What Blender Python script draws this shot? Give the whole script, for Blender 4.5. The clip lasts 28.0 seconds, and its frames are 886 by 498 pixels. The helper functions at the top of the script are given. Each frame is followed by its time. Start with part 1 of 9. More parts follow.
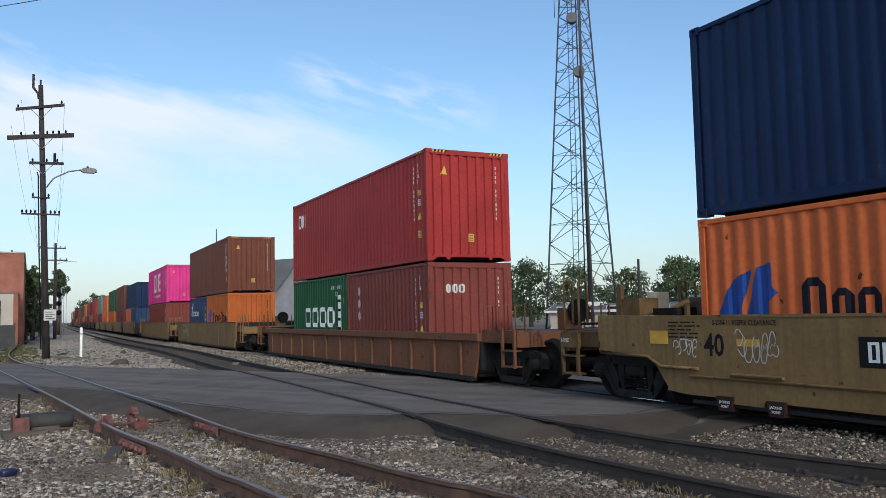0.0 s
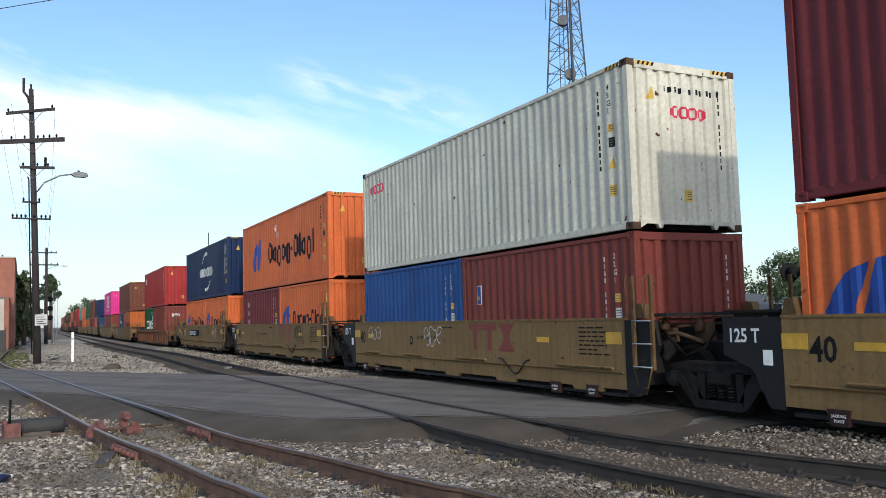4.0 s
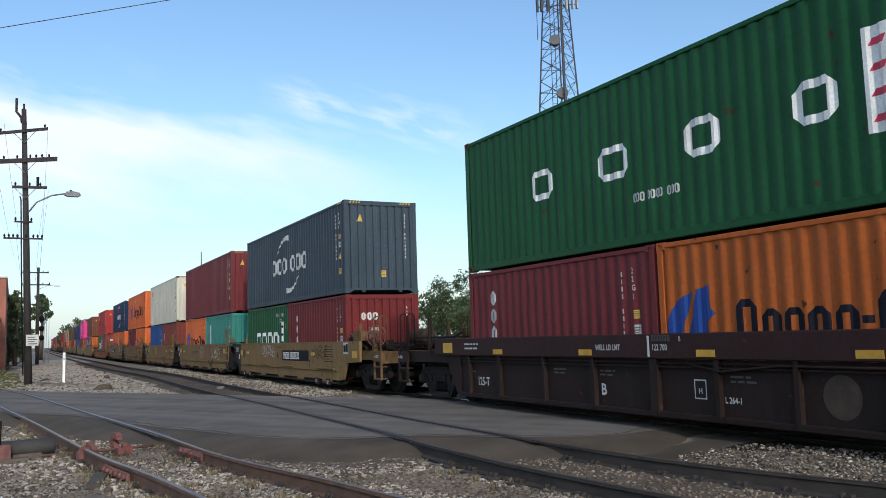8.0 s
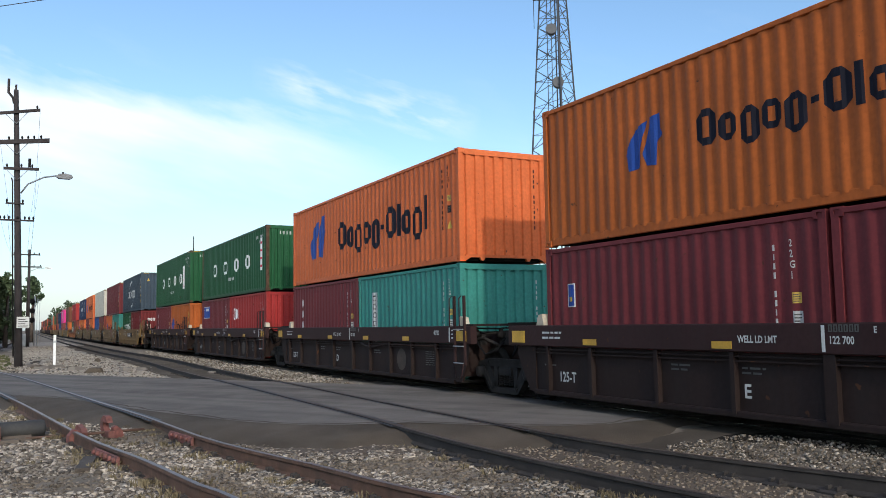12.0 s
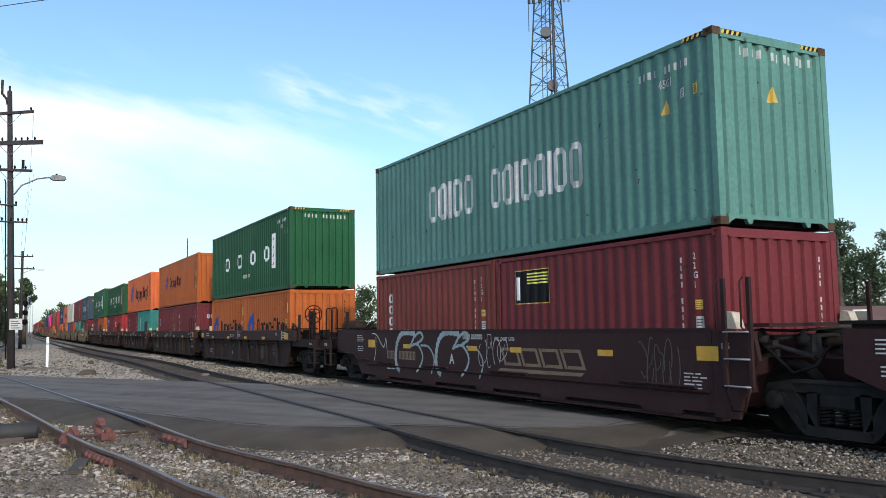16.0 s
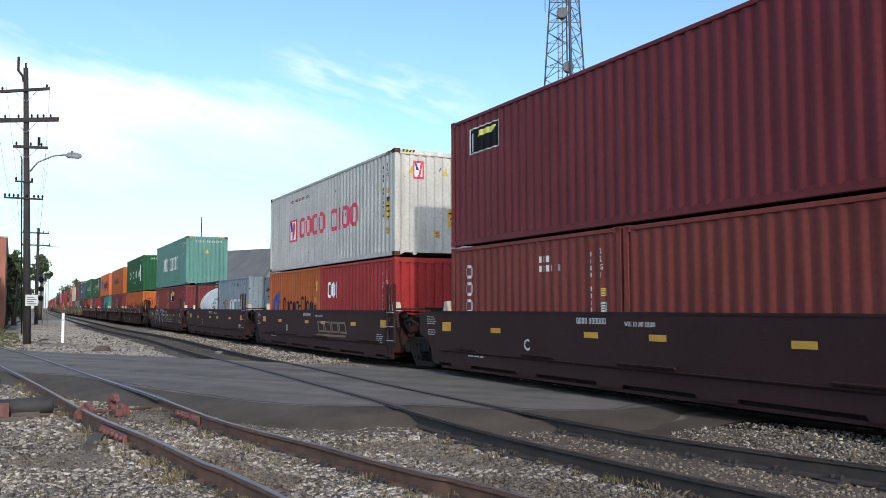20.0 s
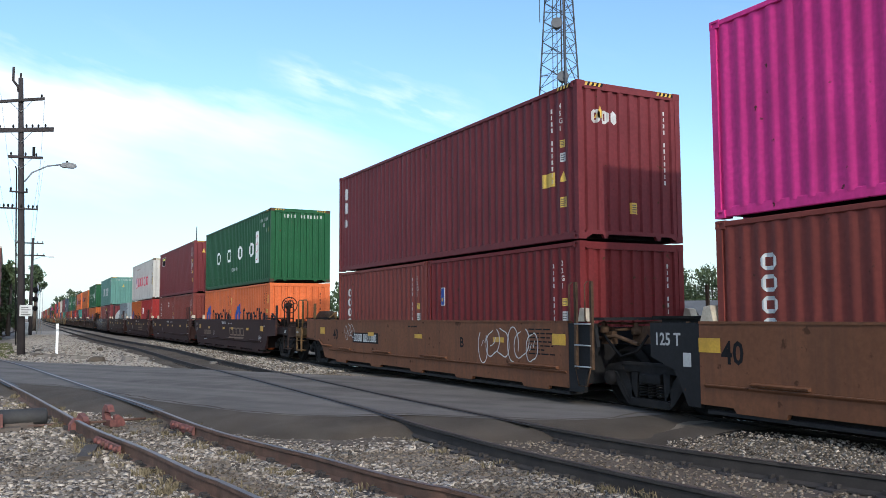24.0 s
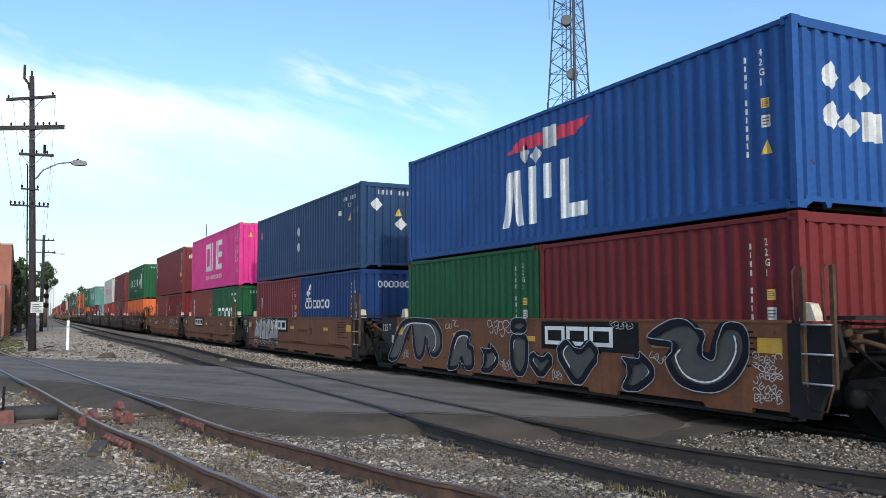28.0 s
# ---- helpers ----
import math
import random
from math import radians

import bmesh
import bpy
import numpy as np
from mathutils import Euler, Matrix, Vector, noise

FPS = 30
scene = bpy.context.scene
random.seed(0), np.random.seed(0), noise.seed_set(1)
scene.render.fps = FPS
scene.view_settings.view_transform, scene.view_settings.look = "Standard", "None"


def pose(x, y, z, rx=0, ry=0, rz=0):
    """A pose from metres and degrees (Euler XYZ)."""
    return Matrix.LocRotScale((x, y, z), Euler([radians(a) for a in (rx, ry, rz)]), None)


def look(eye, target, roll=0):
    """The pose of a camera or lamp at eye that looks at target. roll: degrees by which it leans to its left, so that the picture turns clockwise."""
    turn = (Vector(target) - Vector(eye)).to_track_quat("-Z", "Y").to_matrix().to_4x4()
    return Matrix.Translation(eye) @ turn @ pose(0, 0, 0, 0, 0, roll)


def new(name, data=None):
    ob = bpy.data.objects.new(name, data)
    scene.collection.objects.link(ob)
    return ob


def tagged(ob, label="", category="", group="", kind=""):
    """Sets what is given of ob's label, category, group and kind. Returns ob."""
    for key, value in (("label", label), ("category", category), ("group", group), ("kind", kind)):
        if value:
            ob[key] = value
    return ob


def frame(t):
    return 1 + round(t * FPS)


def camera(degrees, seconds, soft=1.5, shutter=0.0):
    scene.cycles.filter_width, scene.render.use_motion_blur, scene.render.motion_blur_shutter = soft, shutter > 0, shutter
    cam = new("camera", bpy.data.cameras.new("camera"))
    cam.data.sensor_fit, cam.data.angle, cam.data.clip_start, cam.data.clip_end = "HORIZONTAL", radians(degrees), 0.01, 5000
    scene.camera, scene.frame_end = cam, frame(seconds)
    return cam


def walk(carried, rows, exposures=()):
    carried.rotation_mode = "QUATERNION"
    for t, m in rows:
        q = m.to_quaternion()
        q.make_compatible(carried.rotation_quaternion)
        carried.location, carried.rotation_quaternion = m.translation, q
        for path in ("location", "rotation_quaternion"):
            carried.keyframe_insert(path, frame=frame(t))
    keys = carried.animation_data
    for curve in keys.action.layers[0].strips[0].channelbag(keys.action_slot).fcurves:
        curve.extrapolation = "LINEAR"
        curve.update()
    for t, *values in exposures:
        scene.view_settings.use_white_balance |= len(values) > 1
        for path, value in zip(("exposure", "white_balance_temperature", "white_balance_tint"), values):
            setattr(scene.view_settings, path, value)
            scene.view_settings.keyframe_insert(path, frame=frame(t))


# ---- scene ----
cam = camera(55.86, 28.0, 0.6)
EYE = (0.0, 0.0, 1.52)
# seconds, yaw, pitch, roll of the camera held by the trackside
PATH = [
    (0.0, -26.13, 4.48, 1.18), (0.5, -26.17, 4.37, 1.22), (1.0, -26.39, 4.37, 1.25), (1.5, -26.59, 4.57, 1.07),
    (2.0, -26.49, 4.75, 1.07), (2.5, -26.32, 4.74, 1.22), (4.5, -26.74, 4.66, 1.57), (5.0, -26.84, 4.75, 1.59),
    (5.5, -26.96, 4.85, 1.55), (6.0, -27.03, 5.07, 1.49), (6.5, -27.06, 5.29, 1.32), (7.0, -27.18, 5.48, 1.07),
    (7.5, -27.15, 5.89, 1.53), (8.0, -27.05, 5.91, 1.72), (8.5, -27.22, 5.7, 1.44), (9.0, -27.32, 5.52, 1.21),
    (9.5, -27.44, 5.42, 0.95), (10.0, -27.43, 5.33, 0.88), (10.5, -27.46, 5.17, 0.98), (11.0, -27.51, 5.13, 0.96),
    (11.5, -27.57, 5.09, 1.06), (12.0, -27.61, 5.07, 0.94), (12.5, -27.6, 5.0, 0.6), (14.5, -28.25, 5.54, 0.79),
    (15.0, -28.15, 5.49, 0.8), (15.5, -28.1, 5.4, 0.9), (16.0, -28.0, 5.24, 0.85), (16.5, -28.3, 5.55, -0.35),
    (17.0, -27.85, 5.67, -0.17), (17.5, -27.36, 5.53, 0.24), (18.0, -26.6, 5.17, 0.19), (18.5, -26.4, 4.66, 0.56),
    (19.0, -26.66, 4.4, 0.49), (19.5, -26.95, 4.09, 0.43), (20.0, -27.18, 3.97, 0.12), (20.5, -27.26, 4.14, 0.0),
    (21.0, -27.25, 4.43, 0.17), (21.5, -27.25, 4.69, 0.34), (23.5, -27.46, 4.54, 0.31), (24.0, -27.48, 4.61, 0.26),
    (24.5, -27.5, 4.65, 0.18), (25.0, -27.61, 4.57, 0.36), (25.5, -27.74, 4.68, 0.26), (26.0, -27.49, 4.9, 0.29),
    (26.5, -27.27, 4.78, 0.17), (27.0, -27.16, 4.73, 0.06), (27.5, -27.02, 4.55, 0.0), (28.0, -26.88, 4.45, 0.13),
]
# seconds, stops, kelvin, tint: the film camera's own wandering exposure and its cool balance
EXPOSURE = [(t, e, k, 10) for t, e, k in ((0, -0.3, 6050), (1, -0.05, 6100), (2, 0, 6150), (5, 0.03, 6100), (8, -0.1, 6150), (10, 0, 6250), (12, -0.02, 6200), (15, -0.08, 6100), (16, 0.03, 6050), (17, -0.3, 6150), (18, -0.45, 6100), (19, -0.17, 6300), (20, 0.15, 6000), (21, 0.15, 5950), (24, 0.15, 5900), (26, 0.1, 5950), (28, 0.08, 5950))]
walk(cam, [(t, pose(*EYE, 90 + p, r, yw)) for t, yw, p, r in PATH], EXPOSURE)

# ---- light ----
SUN_DIR = Vector((-0.165, -0.9, 0.42)).normalized()   # towards the sun
world = bpy.data.worlds.new("sky")
scene.world = world
world.use_nodes = True


def build_sky():
    nt = world.node_tree
    nt.nodes.clear()
    N = lambda kind, **kw: make_node(nt, kind, **kw)
    L = nt.links.new
    out, bg = N("ShaderNodeOutputWorld"), N("ShaderNodeBackground")
    sky = N("ShaderNodeTexSky")
    sky.sky_type, sky.sun_disc, sky.sun_elevation, sky.sun_rotation = "NISHITA", False, radians(26), radians(190)
    sky.air_density, sky.dust_density, sky.ozone_density = 1.2, 0.8, 2.2
    co = N("ShaderNodeTexCoord")
    sep = N("ShaderNodeSeparateXYZ")
    L(co.outputs["Generated"], sep.inputs[0])

    def m(op, a, b=None, clamp=False):
        n = N("ShaderNodeMath", operation=op, use_clamp=clamp)
        for i, v in enumerate((a, b)):
            if v is None:
                continue
            if isinstance(v, (int, float)):
                n.inputs[i].default_value = v
            else:
                L(v, n.inputs[i])
        return n.outputs[0]

    az = m("ARCTAN2", sep.outputs[0], sep.outputs[1])      # radians right of the track's line
    el = m("ARCSINE", sep.outputs[2])
    comb = N("ShaderNodeCombineXYZ")
    L(az, comb.inputs[0])
    L(m("MULTIPLY", m("ADD", el, m("MULTIPLY", az, 0.28)), 3.2), comb.inputs[1])
    n1 = N("ShaderNodeTexNoise")
    L(comb.outputs[0], n1.inputs["Vector"])
    n1.inputs["Scale"].default_value, n1.inputs["Detail"].default_value, n1.inputs["Roughness"].default_value = 2.6, 7, 0.55
    n2 = N("ShaderNodeTexNoise")
    L(comb.outputs[0], n2.inputs["Vector"])
    n2.inputs["Scale"].default_value, n2.inputs["Detail"].default_value = 9.0, 8
    comb2 = N("ShaderNodeCombineXYZ")
    L(az, comb2.inputs[0])
    L(m("MULTIPLY", m("ADD", el, m("MULTIPLY", az, 0.24)), 7.0), comb2.inputs[1])
    n3 = N("ShaderNodeTexNoise")
    L(comb2.outputs[0], n3.inputs["Vector"])
    n3.inputs["Scale"].default_value, n3.inputs["Detail"].default_value, n3.inputs["Roughness"].default_value = 4.5, 6, 0.5
    n4 = N("ShaderNodeTexNoise")
    L(comb.outputs[0], n4.inputs["Vector"])
    n4.inputs["Scale"].default_value, n4.inputs["Detail"].default_value = 14.0, 5
    wob = m("ADD", m("MULTIPLY", m("SUBTRACT", n1.outputs[0], 0.5), 0.17), m("MULTIPLY", m("SUBTRACT", n2.outputs[0], 0.5), 0.07))
    e2 = m("ADD", el, wob)
    # a bank of thin cloud whose upper edge falls towards the right, thinning to haze below
    top = m("SUBTRACT", m("SUBTRACT", 0.286, m("MULTIPLY", az, 0.05)), m("MULTIPLY", m("MULTIPLY", az, az), 0.30))
    bank = m("MULTIPLY", m("SUBTRACT", top, e2), 22.0, True)
    low = m("MULTIPLY", m("SUBTRACT", e2, m("ADD", 0.108, m("MULTIPLY", az, 0.12))), 10.0, True)
    fade = m("MULTIPLY", m("SUBTRACT", 0.62, az), 3.5, True)
    bank = m("MULTIPLY", m("MULTIPLY", bank, m("ADD", 0.12, m("MULTIPLY", low, 0.88))), fade)
    bank = m("MULTIPLY", bank, m("ADD", 0.28, m("MULTIPLY", n3.outputs[0], 1.35)), True)
    # scattered wisps elsewhere
    wisp = m("MULTIPLY", m("SUBTRACT", n1.outputs[0], 0.58), 1.6, True)
    wisp = m("MULTIPLY", wisp, m("MULTIPLY", n2.outputs[0], 0.7))
    # a torn streak above the bank, falling to the right
    line = m("ABSOLUTE", m("SUBTRACT", m("ADD", el, m("MULTIPLY", m("SUBTRACT", n2.outputs[0], 0.5), 0.075)), m("SUBTRACT", 0.2835, m("MULTIPLY", m("SUBTRACT", az, 0.29), 0.21))))
    streak = m("SUBTRACT", 1.0, m("MULTIPLY", line, 38.0), True)
    ends = m("MULTIPLY", m("MULTIPLY", m("SUBTRACT", az, 0.255), 14.0, True), m("MULTIPLY", m("SUBTRACT", 0.535, az), 14.0, True))
    streak = m("MULTIPLY", m("MULTIPLY", streak, ends), m("MULTIPLY", m("MULTIPLY", m("SUBTRACT", n4.outputs[0], 0.40), 5.0, True), m("ADD", 0.35, n3.outputs[0])))
    wisp = m("MAXIMUM", wisp, m("MULTIPLY", streak, 0.75))
    haze = m("MULTIPLY", m("SUBTRACT", 0.2, el), 2.6, True)
    tint = N("ShaderNodeMix", data_type="RGBA", blend_type="MULTIPLY")
    tint.inputs["Factor"].default_value = 1.0
    L(sky.outputs[0], tint.inputs["A"])
    tint.inputs["B"].default_value = (1.13, 1.23, 1.30, 1)
    hz = N("ShaderNodeMix", data_type="RGBA")
    L(m("MULTIPLY", haze, 0.95), hz.inputs["Factor"])
    L(tint.outputs["Result"], hz.inputs["A"])
    hz.inputs["B"].default_value = HAZE
    mix = N("ShaderNodeMix", data_type="RGBA")
    L(m("MULTIPLY", m("MAXIMUM", bank, wisp), 0.95), mix.inputs["Factor"])
    L(hz.outputs["Result"], mix.inputs["A"])
    mix.inputs["B"].default_value = CLOUD
    # the bright hazy glow of the sky round the low sun
    near = N("ShaderNodeVectorMath", operation="DOT_PRODUCT")
    L(co.outputs["Generated"], near.inputs[0])
    near.inputs[1].default_value = SUN_DIR
    glow = m("POWER", m("MAXIMUM", near.outputs["Value"], 0.0), 4.0)
    halo = N("ShaderNodeMix", data_type="RGBA", blend_type="ADD")
    L(glow, halo.inputs["Factor"])
    L(mix.outputs["Result"], halo.inputs["A"])
    halo.inputs["B"].default_value = GLOW
    halo.clamp_factor = False
    L(halo.outputs["Result"], bg.inputs[0])
    bg.inputs[1].default_value = 0.145
    L(bg.outputs[0], out.inputs[0])


CLOUD = (7.3, 7.7, 7.8, 1)
HAZE = (3.85, 4.6, 5.7, 1)
GLOW = (12.6, 11.5, 9.8, 1)


def make_node(nt, kind, operation="", data_type="", blend_type="", use_clamp=False):
    n = nt.nodes.new(kind)
    if operation:
        n.operation = operation
    if data_type:
        n.data_type = data_type
    if blend_type:
        n.blend_type = blend_type
    if use_clamp:
        n.use_clamp = True
    return n


build_sky()
sun = new("sun", bpy.data.lights.new("sun", "SUN"))
sun.data.energy, sun.data.angle, sun.data.color = 2.15, radians(0.9), (1.0, 0.88, 0.70)
sun.matrix_world = look(SUN_DIR * 200, (0, 0, 0))

# ---- materials ----
MATS = {}


def material(name, rgb, rough=0.6, metal=0.0, spread=0.25, scale=3.0, grain=40.0, dirt=None, dirt_amount=0.0, streak=False,
             bump=0.0, bump_scale=60.0, rust=0.0, vary=0.0, spec=0.5, bands=None):
    """A procedural surface: colour varied at two scales, dirt or rust with a shape of its own, fine relief."""
    if name in MATS:
        return MATS[name]
    mat = bpy.data.materials.new(name)
    mat.use_nodes = True
    nt = mat.node_tree
    L = nt.links.new
    N = lambda kind, **kw: make_node(nt, kind, **kw)
    bsdf = nt.nodes["Principled BSDF"]
    bsdf.inputs["Roughness"].default_value, bsdf.inputs["Metallic"].default_value = rough, metal
    bsdf.inputs["Specular IOR Level"].default_value = spec
    co = N("ShaderNodeTexCoord")
    vec = co.outputs["Object"]
    info = N("ShaderNodeObjectInfo")
    shift = N("ShaderNodeVectorMath", operation="ADD")
    cmb = N("ShaderNodeCombineXYZ")
    for i in range(3):
        L(info.outputs["Random"], cmb.inputs[i])
    mul = N("ShaderNodeVectorMath", operation="SCALE")
    mul.inputs["Scale"].default_value = 37.0
    L(cmb.outputs[0], mul.inputs[0])
    L(vec, shift.inputs[0]), L(mul.outputs[0], shift.inputs[1])
    vec = shift.outputs[0]

    def noise_tex(sc, detail=4, stretch=None):
        v = vec
        if stretch:
            mp = N("ShaderNodeMapping")
            mp.inputs["Scale"].default_value = stretch
            L(vec, mp.inputs[0])
            v = mp.outputs[0]
        n = N("ShaderNodeTexNoise")
        n.inputs["Scale"].default_value, n.inputs["Detail"].default_value = sc, detail
        L(v, n.inputs["Vector"])
        return n.outputs[0]

    def ramp(fac, lo, hi):
        r = N("ShaderNodeMapRange")
        r.inputs["From Min"].default_value, r.inputs["From Max"].default_value = lo, hi
        L(fac, r.inputs["Value"])
        return r.outputs[0]

    def blend(fac, a, b, kind="MIX"):
        mx = N("ShaderNodeMix", data_type="RGBA", blend_type=kind)
        for sock, v in (("Factor", fac), ("A", a), ("B", b)):
            if isinstance(v, float):
                mx.inputs[sock].default_value = v
            elif isinstance(v, tuple):
                mx.inputs[sock].default_value = (*v, 1)
            else:
                L(v, mx.inputs[sock])
        return mx.outputs["Result"]

    dark, light = tuple(c * (1 - spread) for c in rgb), tuple(min(1, c * (1 + spread)) for c in rgb)
    col = blend(ramp(noise_tex(scale), 0.3, 0.7), dark, light)
    col = blend(ramp(noise_tex(grain, 3), 0.35, 0.65), col, blend(0.35, col, tuple(c * 0.55 for c in rgb)))
    if bands is not None:          # wear in long bands along one direction of the plan
        rot = N("ShaderNodeVectorRotate")
        rot.rotation_type = "Z_AXIS"
        rot.inputs["Angle"].default_value = radians(bands)
        L(vec, rot.inputs["Vector"])
        mp = N("ShaderNodeMapping")
        mp.inputs["Scale"].default_value = (1.1, 0.07, 1.0)
        L(rot.outputs[0], mp.inputs[0])
        bn = N("ShaderNodeTexNoise")
        bn.inputs["Scale"].default_value, bn.inputs["Detail"].default_value = 1.3, 5
        L(mp.outputs[0], bn.inputs["Vector"])
        col = blend(ramp(bn.outputs[0], 0.35, 0.65), blend(0.45, col, tuple(c * 0.45 for c in rgb)), blend(0.3, col, tuple(c * 1.5 for c in rgb)))
    if vary:
        col = blend(ramp(info.outputs["Random"], 0, 1), col, blend(vary, col, tuple(c * 0.3 for c in rgb)))
    if dirt:
        st = noise_tex(2.2, 5, (3.0, 3.0, 0.18)) if streak else noise_tex(1.4, 6)
        f = N("ShaderNodeMath", operation="MULTIPLY")
        L(ramp(st, 0.48, 0.78), f.inputs[0])
        f.inputs[1].default_value = dirt_amount
        col = blend(f.outputs[0], col, dirt)
    if rust:
        f = ramp(noise_tex(5.5, 8), 0.70 - rust * 0.14, 0.74 - rust * 0.1)
        col = blend(f, col, (0.07, 0.034, 0.02))
        rr = N("ShaderNodeMix", data_type="FLOAT")
        L(f, rr.inputs["Factor"])
        rr.inputs["A"].default_value, rr.inputs["B"].default_value = rough, 0.9
        L(rr.outputs["Result"], bsdf.inputs["Roughness"])
    L(col, bsdf.inputs["Base Color"])
    if bump:
        bp = N("ShaderNodeBump")
        bp.inputs["Strength"].default_value, bp.inputs["Distance"].default_value = bump, 0.02
        L(noise_tex(bump_scale, 5), bp.inputs["Height"])
        L(bp.outputs[0], bsdf.inputs["Normal"])
    MATS[name] = mat
    return mat


def paint(name, rgb, rust=0.35, rough=0.5, dirt=0.35):
    rgb = tuple(c * 1.1 for c in rgb)
    return material("paint_" + name, rgb, rough, spread=0.13, scale=0.9, grain=14, dirt=tuple(c * 0.5 + 0.012 for c in rgb), dirt_amount=dirt,
                    streak=True, rust=rust, bump=0.08, bump_scale=25, spec=0.12)


BOX = {
    "maroon": paint("maroon", (0.130, 0.0265, 0.0305), 0.06), "rust": paint("rust", (0.160, 0.040, 0.032), 0.1), "red": paint("red", (0.28, 0.029, 0.028), 0.12),
    "crimson": paint("crimson", (0.125, 0.020, 0.021), 0.2), "orange": paint("orange", (0.53, 0.125, 0.040), 0.06), "amber": paint("amber", (0.365, 0.094, 0.022), 0.1, dirt=0.7),
    "green": paint("green", (0.0150, 0.076, 0.031), 0.03), "teal": paint("teal", (0.092, 0.200, 0.172), 0.05), "aqua": paint("aqua", (0.042, 0.20, 0.172), 0.06),
    "navy": paint("navy", (0.0095, 0.022, 0.066), 0.15), "slate": paint("slate", (0.040, 0.058, 0.077), 0.12, dirt=0.7), "white": paint("white", (0.52, 0.50, 0.42), 0.2, dirt=0.4),
    "silver": paint("silver", (0.46, 0.445, 0.41), 0.1, dirt=0.5), "pink": paint("pink", (0.5472, 0.038, 0.2052), 0.04), "blue": paint("blue", (0.0215, 0.070, 0.218), 0.12),
    "cobalt": paint("cobalt", (0.013, 0.035, 0.115), 0.15), "ink": paint("ink", (0.019, 0.045, 0.104), 0.12, dirt=0.5), "grey": paint("grey", (0.1824, 0.2204, 0.2508), 0.55), "brown": paint("brown", (0.1292, 0.04408, 0.02736), 0.4),
}
M_YELLOW = paint("car_yellow", (0.178, 0.114, 0.050), 0.25, 0.6, 0.75)
M_OCHRE = paint("car_ochre", (0.142, 0.062, 0.033), 0.3, 0.6, 0.75)
M_OXIDE = paint("car_oxide", (0.031, 0.0155, 0.0155), 0.12, 0.6, 0.45)
# darker copy of the car oxide; it holds the shade of the ribbed sides' recesses
M_OXIDE2 = paint("car_shaded_oxide", (0.021, 0.0135, 0.0125), 0.15, 0.65, 0.6)
M_BLACKP = paint("car_black", (0.0165, 0.0165, 0.018), 0.1, 0.55, 0.3)
M_IRON = material("cast_iron", (0.010, 0.0095, 0.009), 0.85, 0.0, 0.4, 6, 40, (0.024, 0.017, 0.013), 0.5, bump=0.2, spec=0.15)
M_TRUCK = material("dusty_cast_steel", (0.019, 0.0175, 0.017), 0.8, 0.0, 0.4, 5, 40, (0.034, 0.026, 0.021), 0.6, bump=0.2, spec=0.2)
M_TREAD = material("wheel_tread", (0.45, 0.44, 0.43), 0.3, 0.9, 0.15)
M_RAILTOP = material("rail_head", (0.088, 0.070, 0.061), 0.72, 0.0, 0.35, 2, 30, (0.05, 0.036, 0.03), 0.7, spec=0.2)
M_WORNHEAD = material("polished_rail_head", (0.15, 0.118, 0.102), 0.42, 0.0, 0.3, 2, 30, (0.16, 0.11, 0.085), 0.6, spec=0.4)
M_BED = material("dirty_track_bed", (0.10, 0.080, 0.060), 0.95, 0, 0.35, 0.8, 22, (0.06, 0.048, 0.038), 0.6, bump=0.8, bump_scale=14, spec=0.1)
M_RAILSIDE = material("rail_rust", (0.105, 0.058, 0.040), 0.85, 0.1, 0.35, 5, 40, (0.05, 0.04, 0.035), 0.6, bump=0.15)
M_RAILDARK = material("oily_rail", (0.030, 0.025, 0.023), 0.9, 0.0, 0.35, 5, 40, (0.05, 0.04, 0.033), 0.6, bump=0.15)
M_GEAR = material("rusty_gear", (0.075, 0.046, 0.029), 0.8, 0, 0.4, 6, 30, (0.05, 0.03, 0.02), 0.6, bump=0.2, spec=0.15)
M_GRIMY = material("grimy_yellow_steel", (0.125, 0.076, 0.034), 0.75, 0, 0.35, 5, 30, (0.05, 0.032, 0.02), 0.7, spec=0.15)
M_TIE = material("old_tie_wood", (0.085, 0.066, 0.052), 0.9, 0, 0.4, 3, 30, (0.16, 0.14, 0.12), 0.5, bump=0.5, bump_scale=20, vary=0.5)
M_ASPHALT = material("asphalt", (0.152, 0.136, 0.122), 0.9, 0, 0.25, 0.5, 55, (0.20, 0.180, 0.158), 0.6, bump=0.5, bump_scale=70, spec=0.1, bands=-28.6)
M_TAR = material("tar", (0.022, 0.021, 0.021), 0.6, 0, 0.3, 2, 30)
M_YARD = material("tan_gravel", (0.37, 0.325, 0.27), 0.95, 0, 0.3, 0.5, 14, (0.15, 0.128, 0.10), 0.7, bump=0.6, bump_scale=22, spec=0.1)
M_SOIL = material("trodden_soil", (0.135, 0.108, 0.084), 0.95, 0, 0.35, 0.9, 35, (0.10, 0.083, 0.066), 0.5, bump=0.8, bump_scale=24, spec=0.1)
M_GROUND = material("gravel_ground", (0.21, 0.174, 0.136), 0.95, 0, 0.35, 0.4, 30, (0.115, 0.092, 0.066), 0.7, bump=0.9, bump_scale=14, spec=0.2)
M_DIRT = material("dirty_asphalt", (0.078, 0.062, 0.047), 0.95, 0, 0.3, 0.8, 40, (0.11, 0.095, 0.075), 0.6, bump=0.5, bump_scale=50, spec=0.2)
M_WHITE = material("white_paint", (0.74, 0.75, 0.74), 0.55, 0, 0.12, 3, 30, (0.35, 0.32, 0.28), 0.3)
M_CODE = material("faded_white_digits", (0.42, 0.42, 0.41), 0.6, 0, 0.2)
